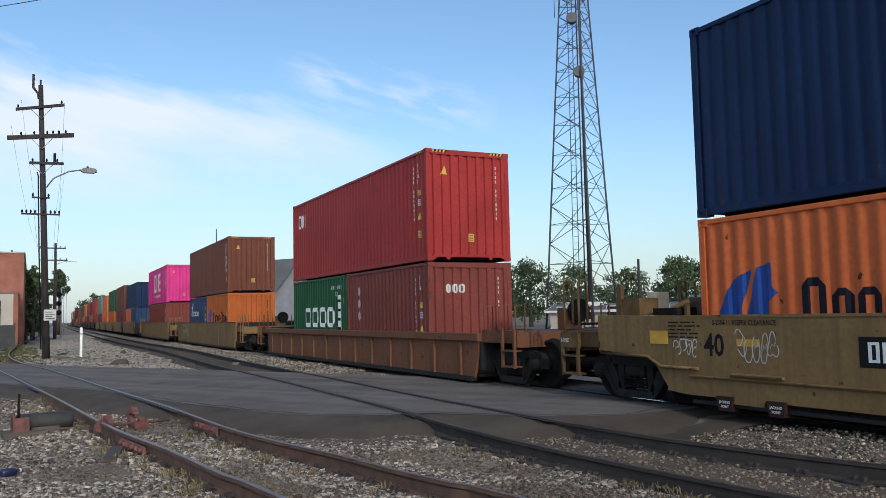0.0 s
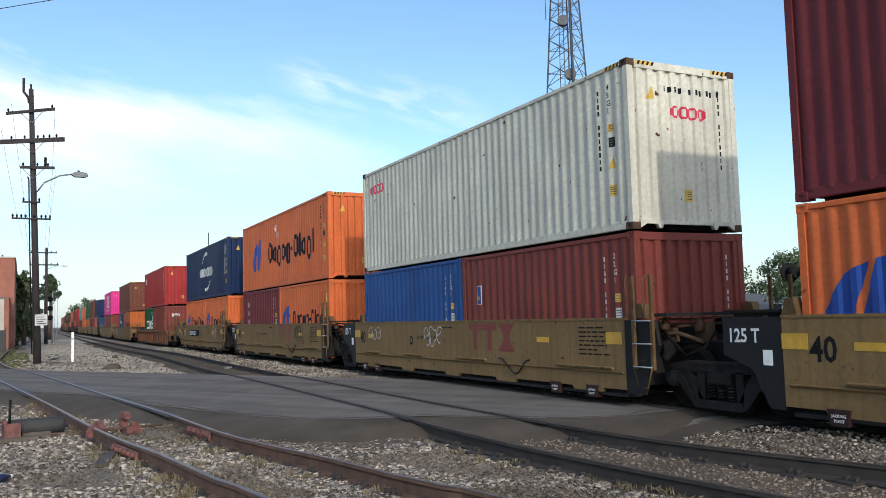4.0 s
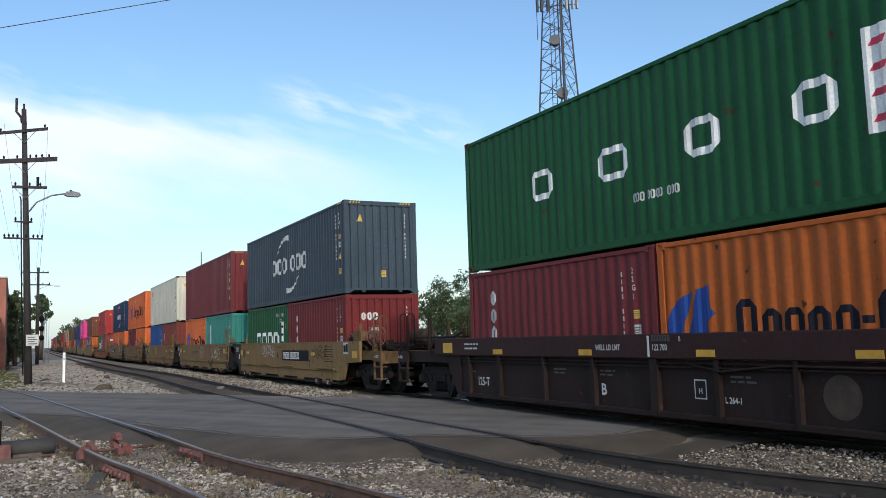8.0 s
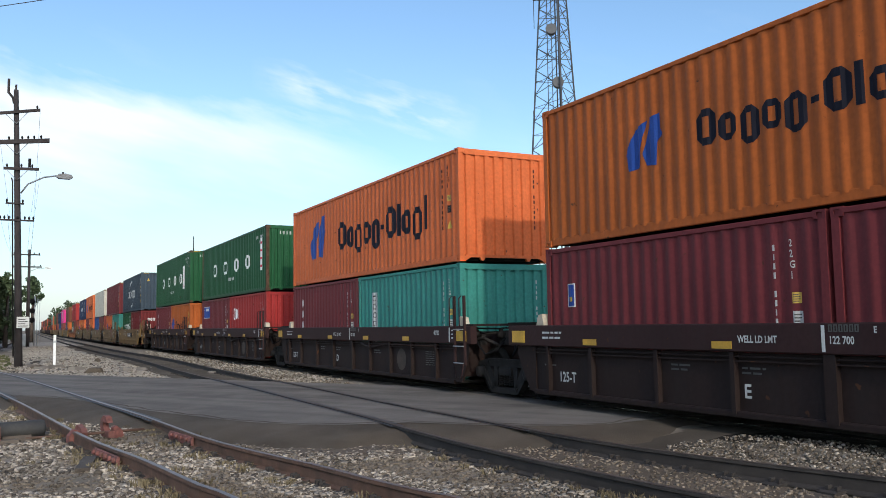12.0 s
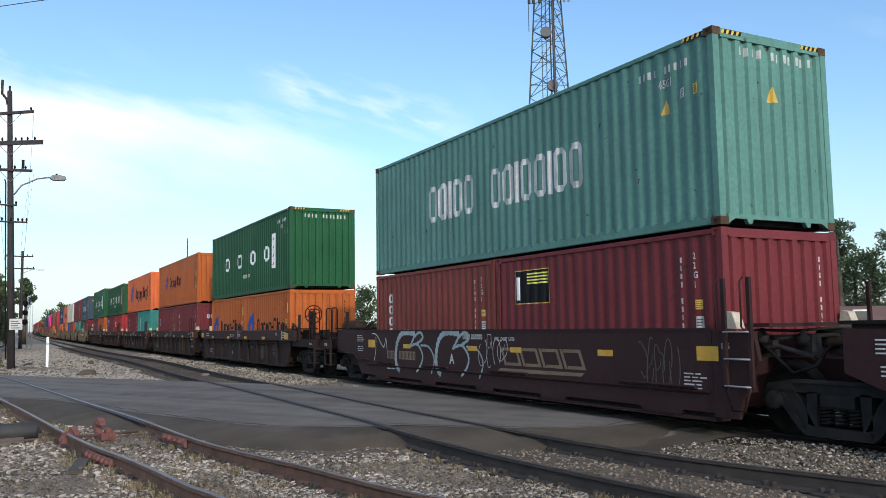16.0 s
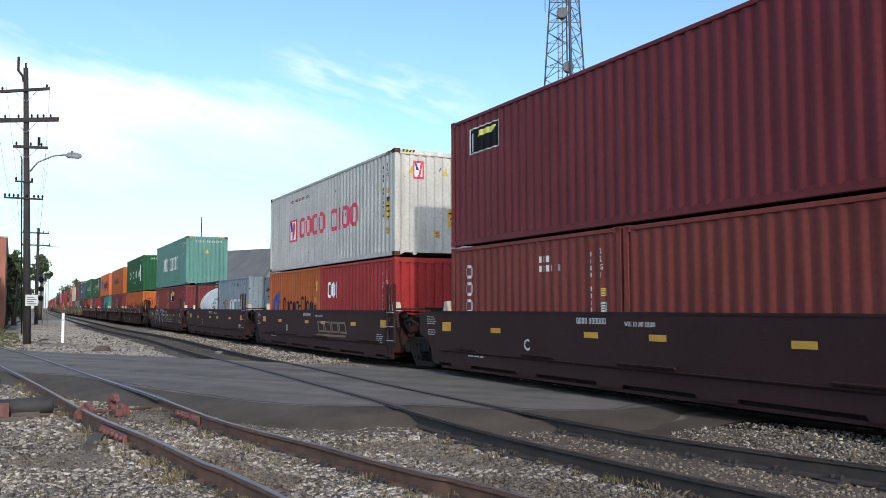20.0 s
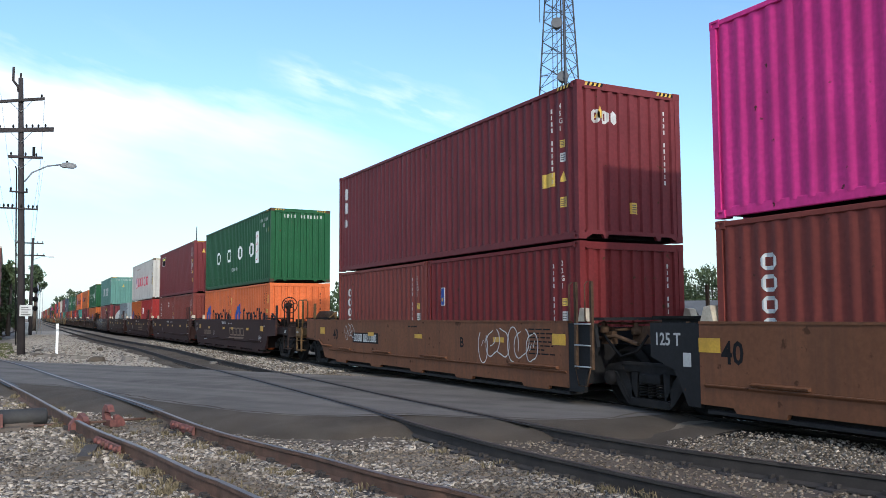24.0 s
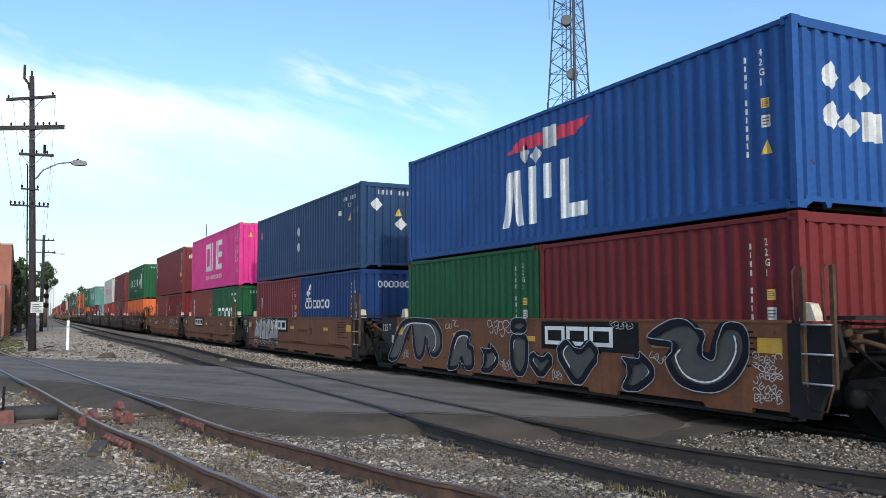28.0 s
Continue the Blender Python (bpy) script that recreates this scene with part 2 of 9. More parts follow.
M_WORN = material("worn_white_paint", (0.52, 0.53, 0.52), 0.6, 0, 0.2, 3, 25, (0.2, 0.18, 0.16), 0.5)
M_BLACK = material("black_paint", (0.014, 0.014, 0.015), 0.7, 0, 0.2, spec=0.08)
M_INK = material("navy_letter_paint", (0.012, 0.012, 0.020), 0.6, 0, 0.2, spec=0.1)
M_BLUEP = material("logo_blue", (0.020, 0.060, 0.27), 0.5, 0, 0.15, spec=0.2)
M_REDP = material("logo_red", (0.55, 0.025, 0.07), 0.5, 0, 0.15)
M_BRICKRED = material("letter_red", (0.165, 0.024, 0.015), 0.55, 0, 0.15)
M_LABEL = material("label_yellow", (0.56, 0.36, 0.05), 0.5, 0, 0.15)
M_REFLECT = material("reflector_yellow", (0.52, 0.30, 0.025), 0.4, 0, 0.2, 4, 30, (0.2, 0.12, 0.03), 0.5)
M_LIME = material("label_lime", (0.72, 0.68, 0.12), 0.5, 0, 0.1)
M_GREENP = material("logo_green", (0.02, 0.16, 0.06), 0.5, 0, 0.15)
M_POLISH = material("polished_running_rail", (0.55, 0.54, 0.52), 0.22, 0.9, 0.15)
# oily ballast taken near black: the shade under the train is in the colour
M_OILYSHADE = material("oily_shade_ballast", (0.018, 0.016, 0.014), 0.9, 0, 0.4, 0.8, 25, (0.011, 0.010, 0.009), 0.7, bump=0.8, bump_scale=16, spec=0.1)
M_DARKDIRT = material("near_black_dirt", (0.040, 0.033, 0.027), 0.95, 0, 0.4, 1.2, 30, (0.022, 0.019, 0.016), 0.7, bump=0.8, bump_scale=20, spec=0.1)
M_DISH = material("dish_grey", (0.075, 0.078, 0.085), 0.6, 0, 0.2)
M_FADED = material("rubbed_off_paint", (0.040, 0.026, 0.018), 0.7, 0, 0.4, 5, 30)
M_GOLD = material("faded_gold", (0.17, 0.12, 0.075), 0.6, 0, 0.2)
M_SPRAYG = material("spray_grey", (0.064, 0.061, 0.056), 0.5, 0, 0.2)
M_SPRAYB = material("spray_pale_blue", (0.27, 0.345, 0.365), 0.5, 0, 0.2)
M_SILVERP = material("spray_silver", (0.42, 0.43, 0.44), 0.45, 0.1, 0.2)
M_STEEL = material("galvanised_steel", (0.42, 0.43, 0.44), 0.45, 0.7, 0.2, 4, 40)
M_SIDINGG = material("grey_siding", (0.24, 0.245, 0.255), 0.75, 0, 0.15, 1.0, 15)
M_SIGNAL = material("matt_black_signal", (0.008, 0.008, 0.009), 0.9, 0, 0.2, spec=0.1)
M_CONE = material("tan_cone_paint", (0.46, 0.40, 0.31), 0.7, 0, 0.25, 4, 30, (0.2, 0.15, 0.1), 0.6)
M_LAMP = material("weathered_lamp_steel", (0.16, 0.165, 0.175), 0.6, 0.2, 0.2, 4, 40)
M_TOWER = material("tower_steel", (0.055, 0.059, 0.070), 0.6, 0.2, 0.2, 4, 40)
M_CABLE = material("black_cable", (0.02, 0.02, 0.022), 0.6)
M_POLE = material("creosote_wood", (0.027, 0.021, 0.022), 0.85, 0, 0.4, 2, 30, (0.045, 0.037, 0.036), 0.5, True, bump=0.4, bump_scale=25)
M_BRICK = material("brick", (0.31, 0.115, 0.075), 0.85, 0, 0.25, 1.2, 20, (0.24, 0.10, 0.07), 0.5, vary=0.35)
M_MORTAR = material("mortar", (0.30, 0.20, 0.16), 0.9, 0, 0.2)
M_RENDER = material("pale_render", (0.42, 0.38, 0.33), 0.9, 0, 0.2, 0.7, 20, (0.28, 0.24, 0.2), 0.5)
M_FENCE = material("dark_fence", (0.03, 0.03, 0.032), 0.7)
M_ROOFG = material("grey_roof", (0.11, 0.11, 0.112), 0.9, 0, 0.2, 0.6, 12)
M_ROOFR = material("brown_roof", (0.14, 0.075, 0.06), 0.8, 0, 0.2, 0.8, 15)
M_WALLW = material("white_siding", (0.62, 0.62, 0.60), 0.7, 0, 0.1)
M_GLASS = material("window_glass", (0.03, 0.035, 0.04), 0.08, 0, 0.2, spec=0.8)
M_BARK = material("bark", (0.075, 0.056, 0.043), 0.9, 0, 0.35, 3, 25, bump=0.4)
M_RUSTRED = material("red_oxide_fitting", (0.175, 0.062, 0.052), 0.85, 0, 0.45, 9, 40, (0.07, 0.045, 0.038), 0.95, rust=0.5, bump=0.3, bump_scale=90)
M_TANK = paint("tank_white", (0.5676, 0.5762, 0.5676), 0.15, 0.4, 0.35)
M_LENS = material("dark_lens", (0.03, 0.008, 0.008), 0.15)
M_RUBBER = material("rubber", (0.028, 0.028, 0.029), 0.75, 0, 0.3, 6, 30, (0.08, 0.07, 0.055), 0.5)
M_BOTTLE = material("dark_blue_plastic", (0.02, 0.025, 0.07), 0.3)


def island_material(name, a, b, rough=0.9, translucent=0.0):
    """A material for many small joined pieces: each island has its own shade between a and b."""
    mat = bpy.data.materials.new(name)
    mat.use_nodes = True
    nt = mat.node_tree
    L = nt.links.new
    bsdf = nt.nodes["Principled BSDF"]
    bsdf.inputs["Roughness"].default_value = rough
    bsdf.inputs["Specular IOR Level"].default_value = 0.25
    geo = make_node(nt, "ShaderNodeNewGeometry")
    mx = make_node(nt, "ShaderNodeMix", data_type="RGBA")
    L(geo.outputs["Random Per Island"], mx.inputs["Factor"])
    mx.inputs["A"].default_value, mx.inputs["B"].default_value = (*a, 1), (*b, 1)
    co = make_node(nt, "ShaderNodeTexCoord")
    nz = make_node(nt, "ShaderNodeTexNoise")
    nz.inputs["Scale"].default_value = 0.5
    L(co.outputs["Object"], nz.inputs["Vector"])
    m2 = make_node(nt, "ShaderNodeMix", data_type="RGBA", blend_type="MULTIPLY")
    m2.inputs["Factor"].default_value = 0.8
    rg = make_node(nt, "ShaderNodeMapRange")
    rg.inputs["From Min"].default_value, rg.inputs["From Max"].default_value = 0.3, 0.7
    rg.inputs["To Min"].default_value, rg.inputs["To Max"].default_value = 0.62, 1.15
    L(nz.outputs[0], rg.inputs["Value"])
    L(mx.outputs["Result"], m2.inputs["A"]), L(rg.outputs[0], m2.inputs["B"])
    L(m2.outputs["Result"], bsdf.inputs["Base Color"])
    if translucent:
        bsdf.inputs["Transmission Weight"].default_value = 0.0
        bsdf.inputs["Subsurface Weight"].default_value = 0.0
    return mat


M_STONE = island_material("ballast_stone", (0.052, 0.042, 0.034), (0.50, 0.435, 0.36))
M_STONE_D = island_material("dusty_ballast", (0.070, 0.055, 0.041), (0.25, 0.205, 0.16))
M_LEAF = island_material("leaf_green", (0.038, 0.064, 0.028), (0.115, 0.150, 0.068), 0.7)
M_LEAF_D = island_material("dark_leaf", (0.026, 0.046, 0.022), (0.080, 0.112, 0.050), 0.7)
M_GRASS = island_material("dry_grass", (0.085, 0.070, 0.042), (0.21, 0.17, 0.105), 0.9)
M_GRASSG = island_material("green_grass", (0.05, 0.068, 0.025), (0.14, 0.13, 0.06), 0.9)

# ---- mesh helpers ----
class Geo:
    """Collects vertices and faces for one mesh."""

    def __init__(self):
        self.v, self.f, self.smooth = [], [], set()

    def poly(self, pts):
        n = len(self.v)
        self.v += [tuple(p) for p in pts]
        self.f.append(tuple(range(n, n + len(pts))))
        return self

    def box(self, x0, x1, y0, y1, z0, z1, bevel=0.0):
        if bevel:
            b = bevel
            # chamfered along the long vertical and horizontal edges of the outline seen along y
            return self.prism_y([(x0 + b, z0), (x1 - b, z0), (x1, z0 + b), (x1, z1 - b), (x1 - b, z1), (x0 + b, z1), (x0, z1 - b), (x0, z0 + b)], y0, y1)
        n = len(self.v)
        self.v += [(x, y, z) for z in (z0, z1) for y in (y0, y1) for x in (x0, x1)]
        self.f += [tuple(n + i for i in q) for q in ((0, 2, 3, 1), (4, 5, 7, 6), (0, 1, 5, 4), (2, 6, 7, 3), (0, 4, 6, 2), (1, 3, 7, 5))]
        return self

    def _prism(self, a, b):
        n, k = len(self.v), len(a)
        self.v += a + b
        self.f += [tuple(n + i for i in reversed(range(k))), tuple(n + k + i for i in range(k))]
        self.f += [(n + i, n + (i + 1) % k, n + k + (i + 1) % k, n + k + i) for i in range(k)]
        return self

    def prism_y(self, xz, y0, y1):
        return self._prism([(x, y0, z) for x, z in xz], [(x, y1, z) for x, z in xz])

    def prism_x(self, yz, x0, x1):
        return self._prism([(x0, y, z) for y, z in yz], [(x1, y, z) for y, z in yz])

    def prism_z(self, xy, z0, z1):
        return self._prism([(x, y, z0) for x, y in xy], [(x, y, z1) for x, y in xy])

    def tube(self, pts, r, n=8, r_end=None, cap=True):
        """A round bar along a line of points."""
        pts = [Vector(p) for p in pts]
        rings = []
        for i, p in enumerate(pts):
            d = (pts[min(i + 1, len(pts) - 1)] - pts[max(i - 1, 0)]).normalized()
            side = d.cross(Vector((0, 0, 1)) if abs(d.z) < 0.9 else Vector((0, 1, 0))).normalized()
            up = side.cross(d)
            rr = r if r_end is None else r + (r_end - r) * i / max(1, len(pts) - 1)
            base = len(self.v)
            for k in range(n):
                a = 2 * math.pi * k / n
                self.v.append(tuple(p + (side * math.cos(a) + up * math.sin(a)) * rr))
            rings.append(base)
        for a, b in zip(rings, rings[1:]):
            for k in range(n):
                self.smooth.add(len(self.f))
                self.f.append((a + k, a + (k + 1) % n, b + (k + 1) % n, b + k))
        if cap:
            self.f.append(tuple(reversed(range(rings[0], rings[0] + n))))
            self.f.append(tuple(range(rings[-1], rings[-1] + n)))
        return self

    def lathe(self, axis, centre, profile, n=20):
        """profile: (along the axis, radius) pairs turned about the axis 'x', 'y' or 'z'."""
        c = Vector(centre)
        e = {"x": (Vector((1, 0, 0)), Vector((0, 1, 0)), Vector((0, 0, 1))), "y": (Vector((0, 1, 0)), Vector((0, 0, 1)), Vector((1, 0, 0))),
             "z": (Vector((0, 0, 1)), Vector((1, 0, 0)), Vector((0, 1, 0)))}[axis]
        rings = []
        for s, r in profile:
            rings.append(len(self.v))
            for k in range(n):
                a = 2 * math.pi * k / n
                self.v.append(tuple(c + e[0] * s + (e[1] * math.cos(a) + e[2] * math.sin(a)) * r))
        for a, b in zip(rings, rings[1:]):
            for k in range(n):
                self.smooth.add(len(self.f))
                self.f.append((a + k, a + (k + 1) % n, b + (k + 1) % n, b + k))
        self.f.append(tuple(reversed(range(rings[0], rings[0] + n))))
        self.f.append(tuple(range(rings[-1], rings[-1] + n)))
        return self

    def mesh(self, name):
        me = bpy.data.meshes.new(name)
        me.from_pydata(self.v, [], self.f)
        if self.smooth:
            for i in self.smooth:
                me.polygons[i].use_smooth = True
        me.update()
        return me


CACHE = {}


def part(name, geo, mat, parent, label=""):
    """One mesh object under a thing or a part. geo: a Geo, or (key, function) for a mesh that alike parts share."""
    if isinstance(geo, tuple):
        key, build = geo
        if key not in CACHE:
            CACHE[key] = build().mesh(name)
            CACHE[key].materials.append(None)
        me = CACHE[key]
    else:
        me = geo.mesh(name)
        me.materials.append(None)
    ob = new(name, me)
    ob.material_slots[0].link = "OBJECT"
    ob.material_slots[0].material = mat
    ob.parent = parent
    if label:
        tagged(ob, label)
    return ob


def thing(name, label, category, group="", m=None, kind=""):
    ob = tagged(new(name), label, category, group, kind)
    ob.empty_display_size = 0.2
    if m is not None:
        ob.matrix_basis = m
    return ob


def solid(name, geo, mat, label, category, kind="", m=None, group=""):
    """A thing of one mesh."""
    ob = part(name, geo, mat, None)
    tagged(ob, label, category, group, kind)
    if m is not None:
        ob.matrix_basis = m
    return ob


TEXTS = {}


def lettering(text, size, shear=0.0):
    """A flat mesh of readable words, upright in the yz plane, read from -x, running towards -y; its lower left corner at the origin."""
    key = (text, size, shear)
    if key not in TEXTS:
        cu = bpy.data.curves.new("letters", "FONT")
        cu.body, cu.size, cu.shear, cu.resolution_u, cu.offset = text, size, shear, 2, size * 0.022
        tmp = bpy.data.objects.new("letters", cu)
        scene.collection.objects.link(tmp)
        me = bpy.data.meshes.new_from_object(tmp.evaluated_get(bpy.context.evaluated_depsgraph_get()))
        bpy.data.objects.remove(tmp)
        g = Geo()
        g.v = [(0.0, -v.co.x, v.co.y) for v in me.vertices]
        g.f = [tuple(p.vertices) for p in me.polygons]
        TEXTS[key] = g
    return TEXTS[key]


def put_text(geo, text, size, x, y, z, stretch=1.0, shear=0.0):
    src = lettering(text, size, shear)
    n = len(geo.v)
    geo.v += [(x + a, y + b * stretch, z + c) for a, b, c in src.v]
    geo.f += [tuple(n + i for i in f) for f in src.f]
    return geo


# ---- the train's line ----
def bend(y):
    """The track's very slow curve to the right in the distance."""
    u = max(0.0, y - 22.5)
    return 1.644e-4 * u * u / (1 + u / 150)


def heading(y):
    return -math.degrees(math.atan((bend(y + 1) - bend(y - 1)) / 2))


TRACK_X = 10.22


def run(t):
    """Metres that the train has gone at t seconds."""
    a = t / 28
    return 312.0095 * a - 10.7862 * a * a + 0.8753 * a ** 3


MOVERS, ROLLERS = [], []

# ---- containers ----
PITCH = 0.2772
BREAKS = (0.0, 0.088, 0.139, 0.226)   # within one corrugation: crest, slope, trough, slope
END_BREAKS = (0.0, 0.118, 0.143, 0.252)   # the end walls fold more steeply
DEEP = 0.030
END_PITCH, END_DEEP = 0.252, 0.048


def wave(u, pitch=PITCH, deep=DEEP):
    """Depth of the corrugation below its crest, at u metres along the wall."""
    k = (u % pitch) / pitch * PITCH
    _, a, b, c = END_BREAKS if pitch == END_PITCH else BREAKS
    if k < a:
        return 0.0
    if k < b:
        return deep * (k - a) / (b - a)
    if k < c:
        return deep
    return deep * (1 - (k - c) / (PITCH - c))


def stops(u0, u1, pitch=PITCH):
    k0 = math.floor(u0 / pitch)
    us = [u0, u1] + [(k + b / PITCH) * pitch for k in range(k0, math.ceil(u1 / pitch) + 1) for b in (END_BREAKS if pitch == END_PITCH else BREAKS)]
    return sorted(u for u in set(round(u, 5) for u in us) if u0 - 2e-5 <= u <= u1 + 2e-5)


def corrugated(u0, u1, z0, z1, place, pitch=PITCH, deep=DEEP):
    g = Geo()
    us = stops(u0, u1, pitch)
    for u in us:
        g.v += [place(u, z0, wave(u, pitch, deep)), place(u, z1, wave(u, pitch, deep))]
    g.f = [(2 * i, 2 * i + 2, 2 * i + 3, 2 * i + 1) for i in range(len(us) - 1)]
    if pitch == PITCH:
        g.smooth = set(range(len(g.f)))
    return g


def container_frame(L, Hh, col, parent, far=False, post=None):
    """The steel box itself: corrugated walls, posts, rails, castings and doors. y: along, trailing end at -L/2; z: from its base."""
    hw, hl = 1.219, L / 2
    k = (L, Hh)
    part("side_panel", (("side", k), lambda: corrugated(-hl + 0.1, hl - 0.1, 0.12, Hh - 0.08, lambda u, z, d: (-hw + 0.012 + d, u, z))), col, parent)
    part("side_panel", (("side2", k), lambda: corrugated(-hl + 0.1, hl - 0.1, 0.12, Hh - 0.08, lambda u, z, d: (hw - 0.012 - d, -u, z))), col, parent)
    part("end_panel", (("end", k), lambda: corrugated(-hw + 0.1, hw - 0.1, 0.12, Hh - 0.1, lambda u, z, d: (u, -hl + 0.012 + d, z), END_PITCH, END_DEEP)), col, parent)
    part("roof", (("roof", k), lambda: roof_sheet(hw, hl, Hh)), col, parent)
    part("underframe", (("under", k), lambda: Geo().box(-hw + 0.05, hw - 0.05, -hl + 0.18, hl - 0.18, 0.03, 0.13)), M_IRON, parent)
    for sx in (-1, 1):
        x0, x1 = sorted((sx * (hw - 0.02), sx * (hw - 0.08)))
        part("bottom_rail", (("brail", k, sx), lambda: Geo().box(x0, x1, -hl + 0.17, hl - 0.17, 0.012, 0.16, 0.012)), col, parent)
        part("top_rail", (("trail", k, sx), lambda: Geo().box(*sorted((sx * hw, sx * (hw - 0.06))), -hl + 0.17, hl - 0.17, Hh - 0.09, Hh - 0.012, 0.01)), col, parent)
        for sy in (-1, 1):
            y0, y1 = sorted((sy * hl, sy * (hl - 0.12)))
            xa, xb = sorted((sx * hw, sx * (hw - 0.13)))
            part("corner_post", (("post", k, sx, sy, far), lambda: corner_post(sx, sy, hw, hl, Hh, 0.0 if far else 0.118)), post or col, parent)
            for z in () if far else (0.0, Hh - 0.118):
                part("corner_casting", (("cast", k, sx, sy, z > 1), lambda: casting(sx, sy, hw, hl, z)), M_GEAR if col.name in ("paint_silver", "paint_white", "paint_green", "paint_teal") else col, parent)
    for sy in (-1, 1):
        y0, y1 = sorted((sy * hl, sy * (hl - 0.07)))
        part("end_header", (("header", k, sy), lambda: Geo().box(-hw + 0.16, hw - 0.16, y0, y1, Hh - 0.14, Hh - 0.01)), col, parent)
        part("end_sill", (("sill", k, sy), lambda: end_sill(hw, y0, y1)), col, parent)
    if Hh > 2.7 and not far:
        for dark in (False, True):
            ob = part("height_stripe", (("stripes", k, dark), lambda: height_stripes(hw, hl, Hh, dark)), M_BLACK if dark else M_LABEL, parent)
            tagged(ob, kind="stuff")
    for sx in (-1, 1):
        x0, x1 = sorted((sx * 0.006, sx * (hw - 0.1)))
        part("door", (("door", k, sx), lambda: Geo().box(x0, x1, hl - 0.05, hl - 0.02, 0.15, Hh - 0.15)), col, parent)


def end_sill(hw, y0, y1):
    """The end's lower beam, raised over a dark gap, with bevelled gussets at the corners and two small lips."""
    g = Geo().box(-hw + 0.16, hw - 0.16, y0, y1, 0.095, 0.165)
    for k in (-1, 1):
        g.prism_y([(k * (hw - 0.16), 0.02), (k * (hw - 0.16), 0.095), (k * (hw - 0.30), 0.095)], y0, y1)
        g.prism_y([(k * 0.62 - 0.07, 0.096), (k * 0.62 - 0.03, 0.025), (k * 0.62 + 0.03, 0.025), (k * 0.62 + 0.07, 0.096)], y0, y1)
    return g


def height_stripes(hw, hl, Hh, dark):
    """Slanted black and yellow bars on the header and the near top rail of a tall box."""
    g = Geo()
    spans = [(lambda q, z: (q, -hl - 0.003, z), -hw + 0.17, 0.40), (lambda q, z: (q, -hl - 0.003, z), hw - 0.57, 0.40),
             (lambda q, z: (-hw - 0.003, -hl + 0.62 - q, z), 0.0, 0.40)]
    for at, q0, w in spans:
        for i in range(8):
            if (i % 2 == 1) is dark:
                a, b, lean = q0 + w * i / 8, q0 + w * (i + 1) / 8, 0.03
                g.poly([at(a, Hh - 0.085), at(b, Hh - 0.085), at(b + lean, Hh - 0.02), at(a + lean, Hh - 0.02)])
    return g


def roof_sheet(hw, hl, Hh):
    g = Geo()
    us = stops(-hl + 0.08, hl - 0.08, 0.34)
    for u in us:
        z = Hh - 0.012 - wave(u, 0.34, 0.02)
        g.v += [(-hw + 0.05, u, z), (hw - 0.05, u, z)]
    g.f = [(2 * i, 2 * i + 1, 2 * i + 3, 2 * i + 2) for i in range(len(us) - 1)]
    return g


def corner_post(sx, sy, hw, hl, Hh, end):
    a, b = sx * hw, sy * hl
    pts = [(a, b), (a, b - sy * 0.11), (a - sx * 0.045, b - sy * 0.11), (a - sx * 0.045, b - sy * 0.05), (a - sx * 0.12, b - sy * 0.05), (a - sx * 0.12, b)]
    return Geo().prism_z(pts if sx * sy > 0 else pts[::-1], end, Hh - end)


def casting(sx, sy, hw, hl, z):
    e = 0.004
    xa, xb = sorted((sx * (hw + e), sx * (hw - 0.162)))
    y0, y1 = sorted((sy * (hl + e), sy * (hl - 0.178)))
    g = Geo()
    # a hollow block: faces with an oval hole on the side and the end, made of strips
    zt = z + 0.118
    g.box(xa + 0.02, xb - 0.02, y0 + 0.02, y1 - 0.02, z + 0.004, zt - 0.004)
    xo = sx * (hw + e)
    yo = sy * (hl + e)
    for lo, hi in ((z, z + 0.032), (z + 0.086, zt)):
        g.box(xa, xb, y0, y1, lo, hi)
    ym = (y0 + y1) / 2
    for lo, hi in ((y0, ym - 0.045), (ym + 0.045, y1)):
        g.box(xa, xb, lo, hi, z + 0.032, z + 0.086)
    return g


def weld(g):
    """Joins vertices that lie in one spot."""
    seen, turn, out = {}, [], []
    for p in g.v:
        k = tuple(round(c, 4) for c in p)
        if k not in seen:
            seen[k] = len(out)
            out.append(p)
        turn.append(seen[k])
    faces = []
    for f in g.f:
        q = tuple(dict.fromkeys(turn[i] for i in f))
        if len(q) > 2:
            faces.append(q)
    g.v, g.f = out, faces


def islands(g):
    root = list(range(len(g.v)))

    def find(i):
        while root[i] != i:
            root[i] = root[root[i]]
            i = root[i]
        return i
    for f in g.f:
        for i in f[1:]:
            root[find(i)] = find(f[0])
    return len({find(f[0]) for f in g.f})


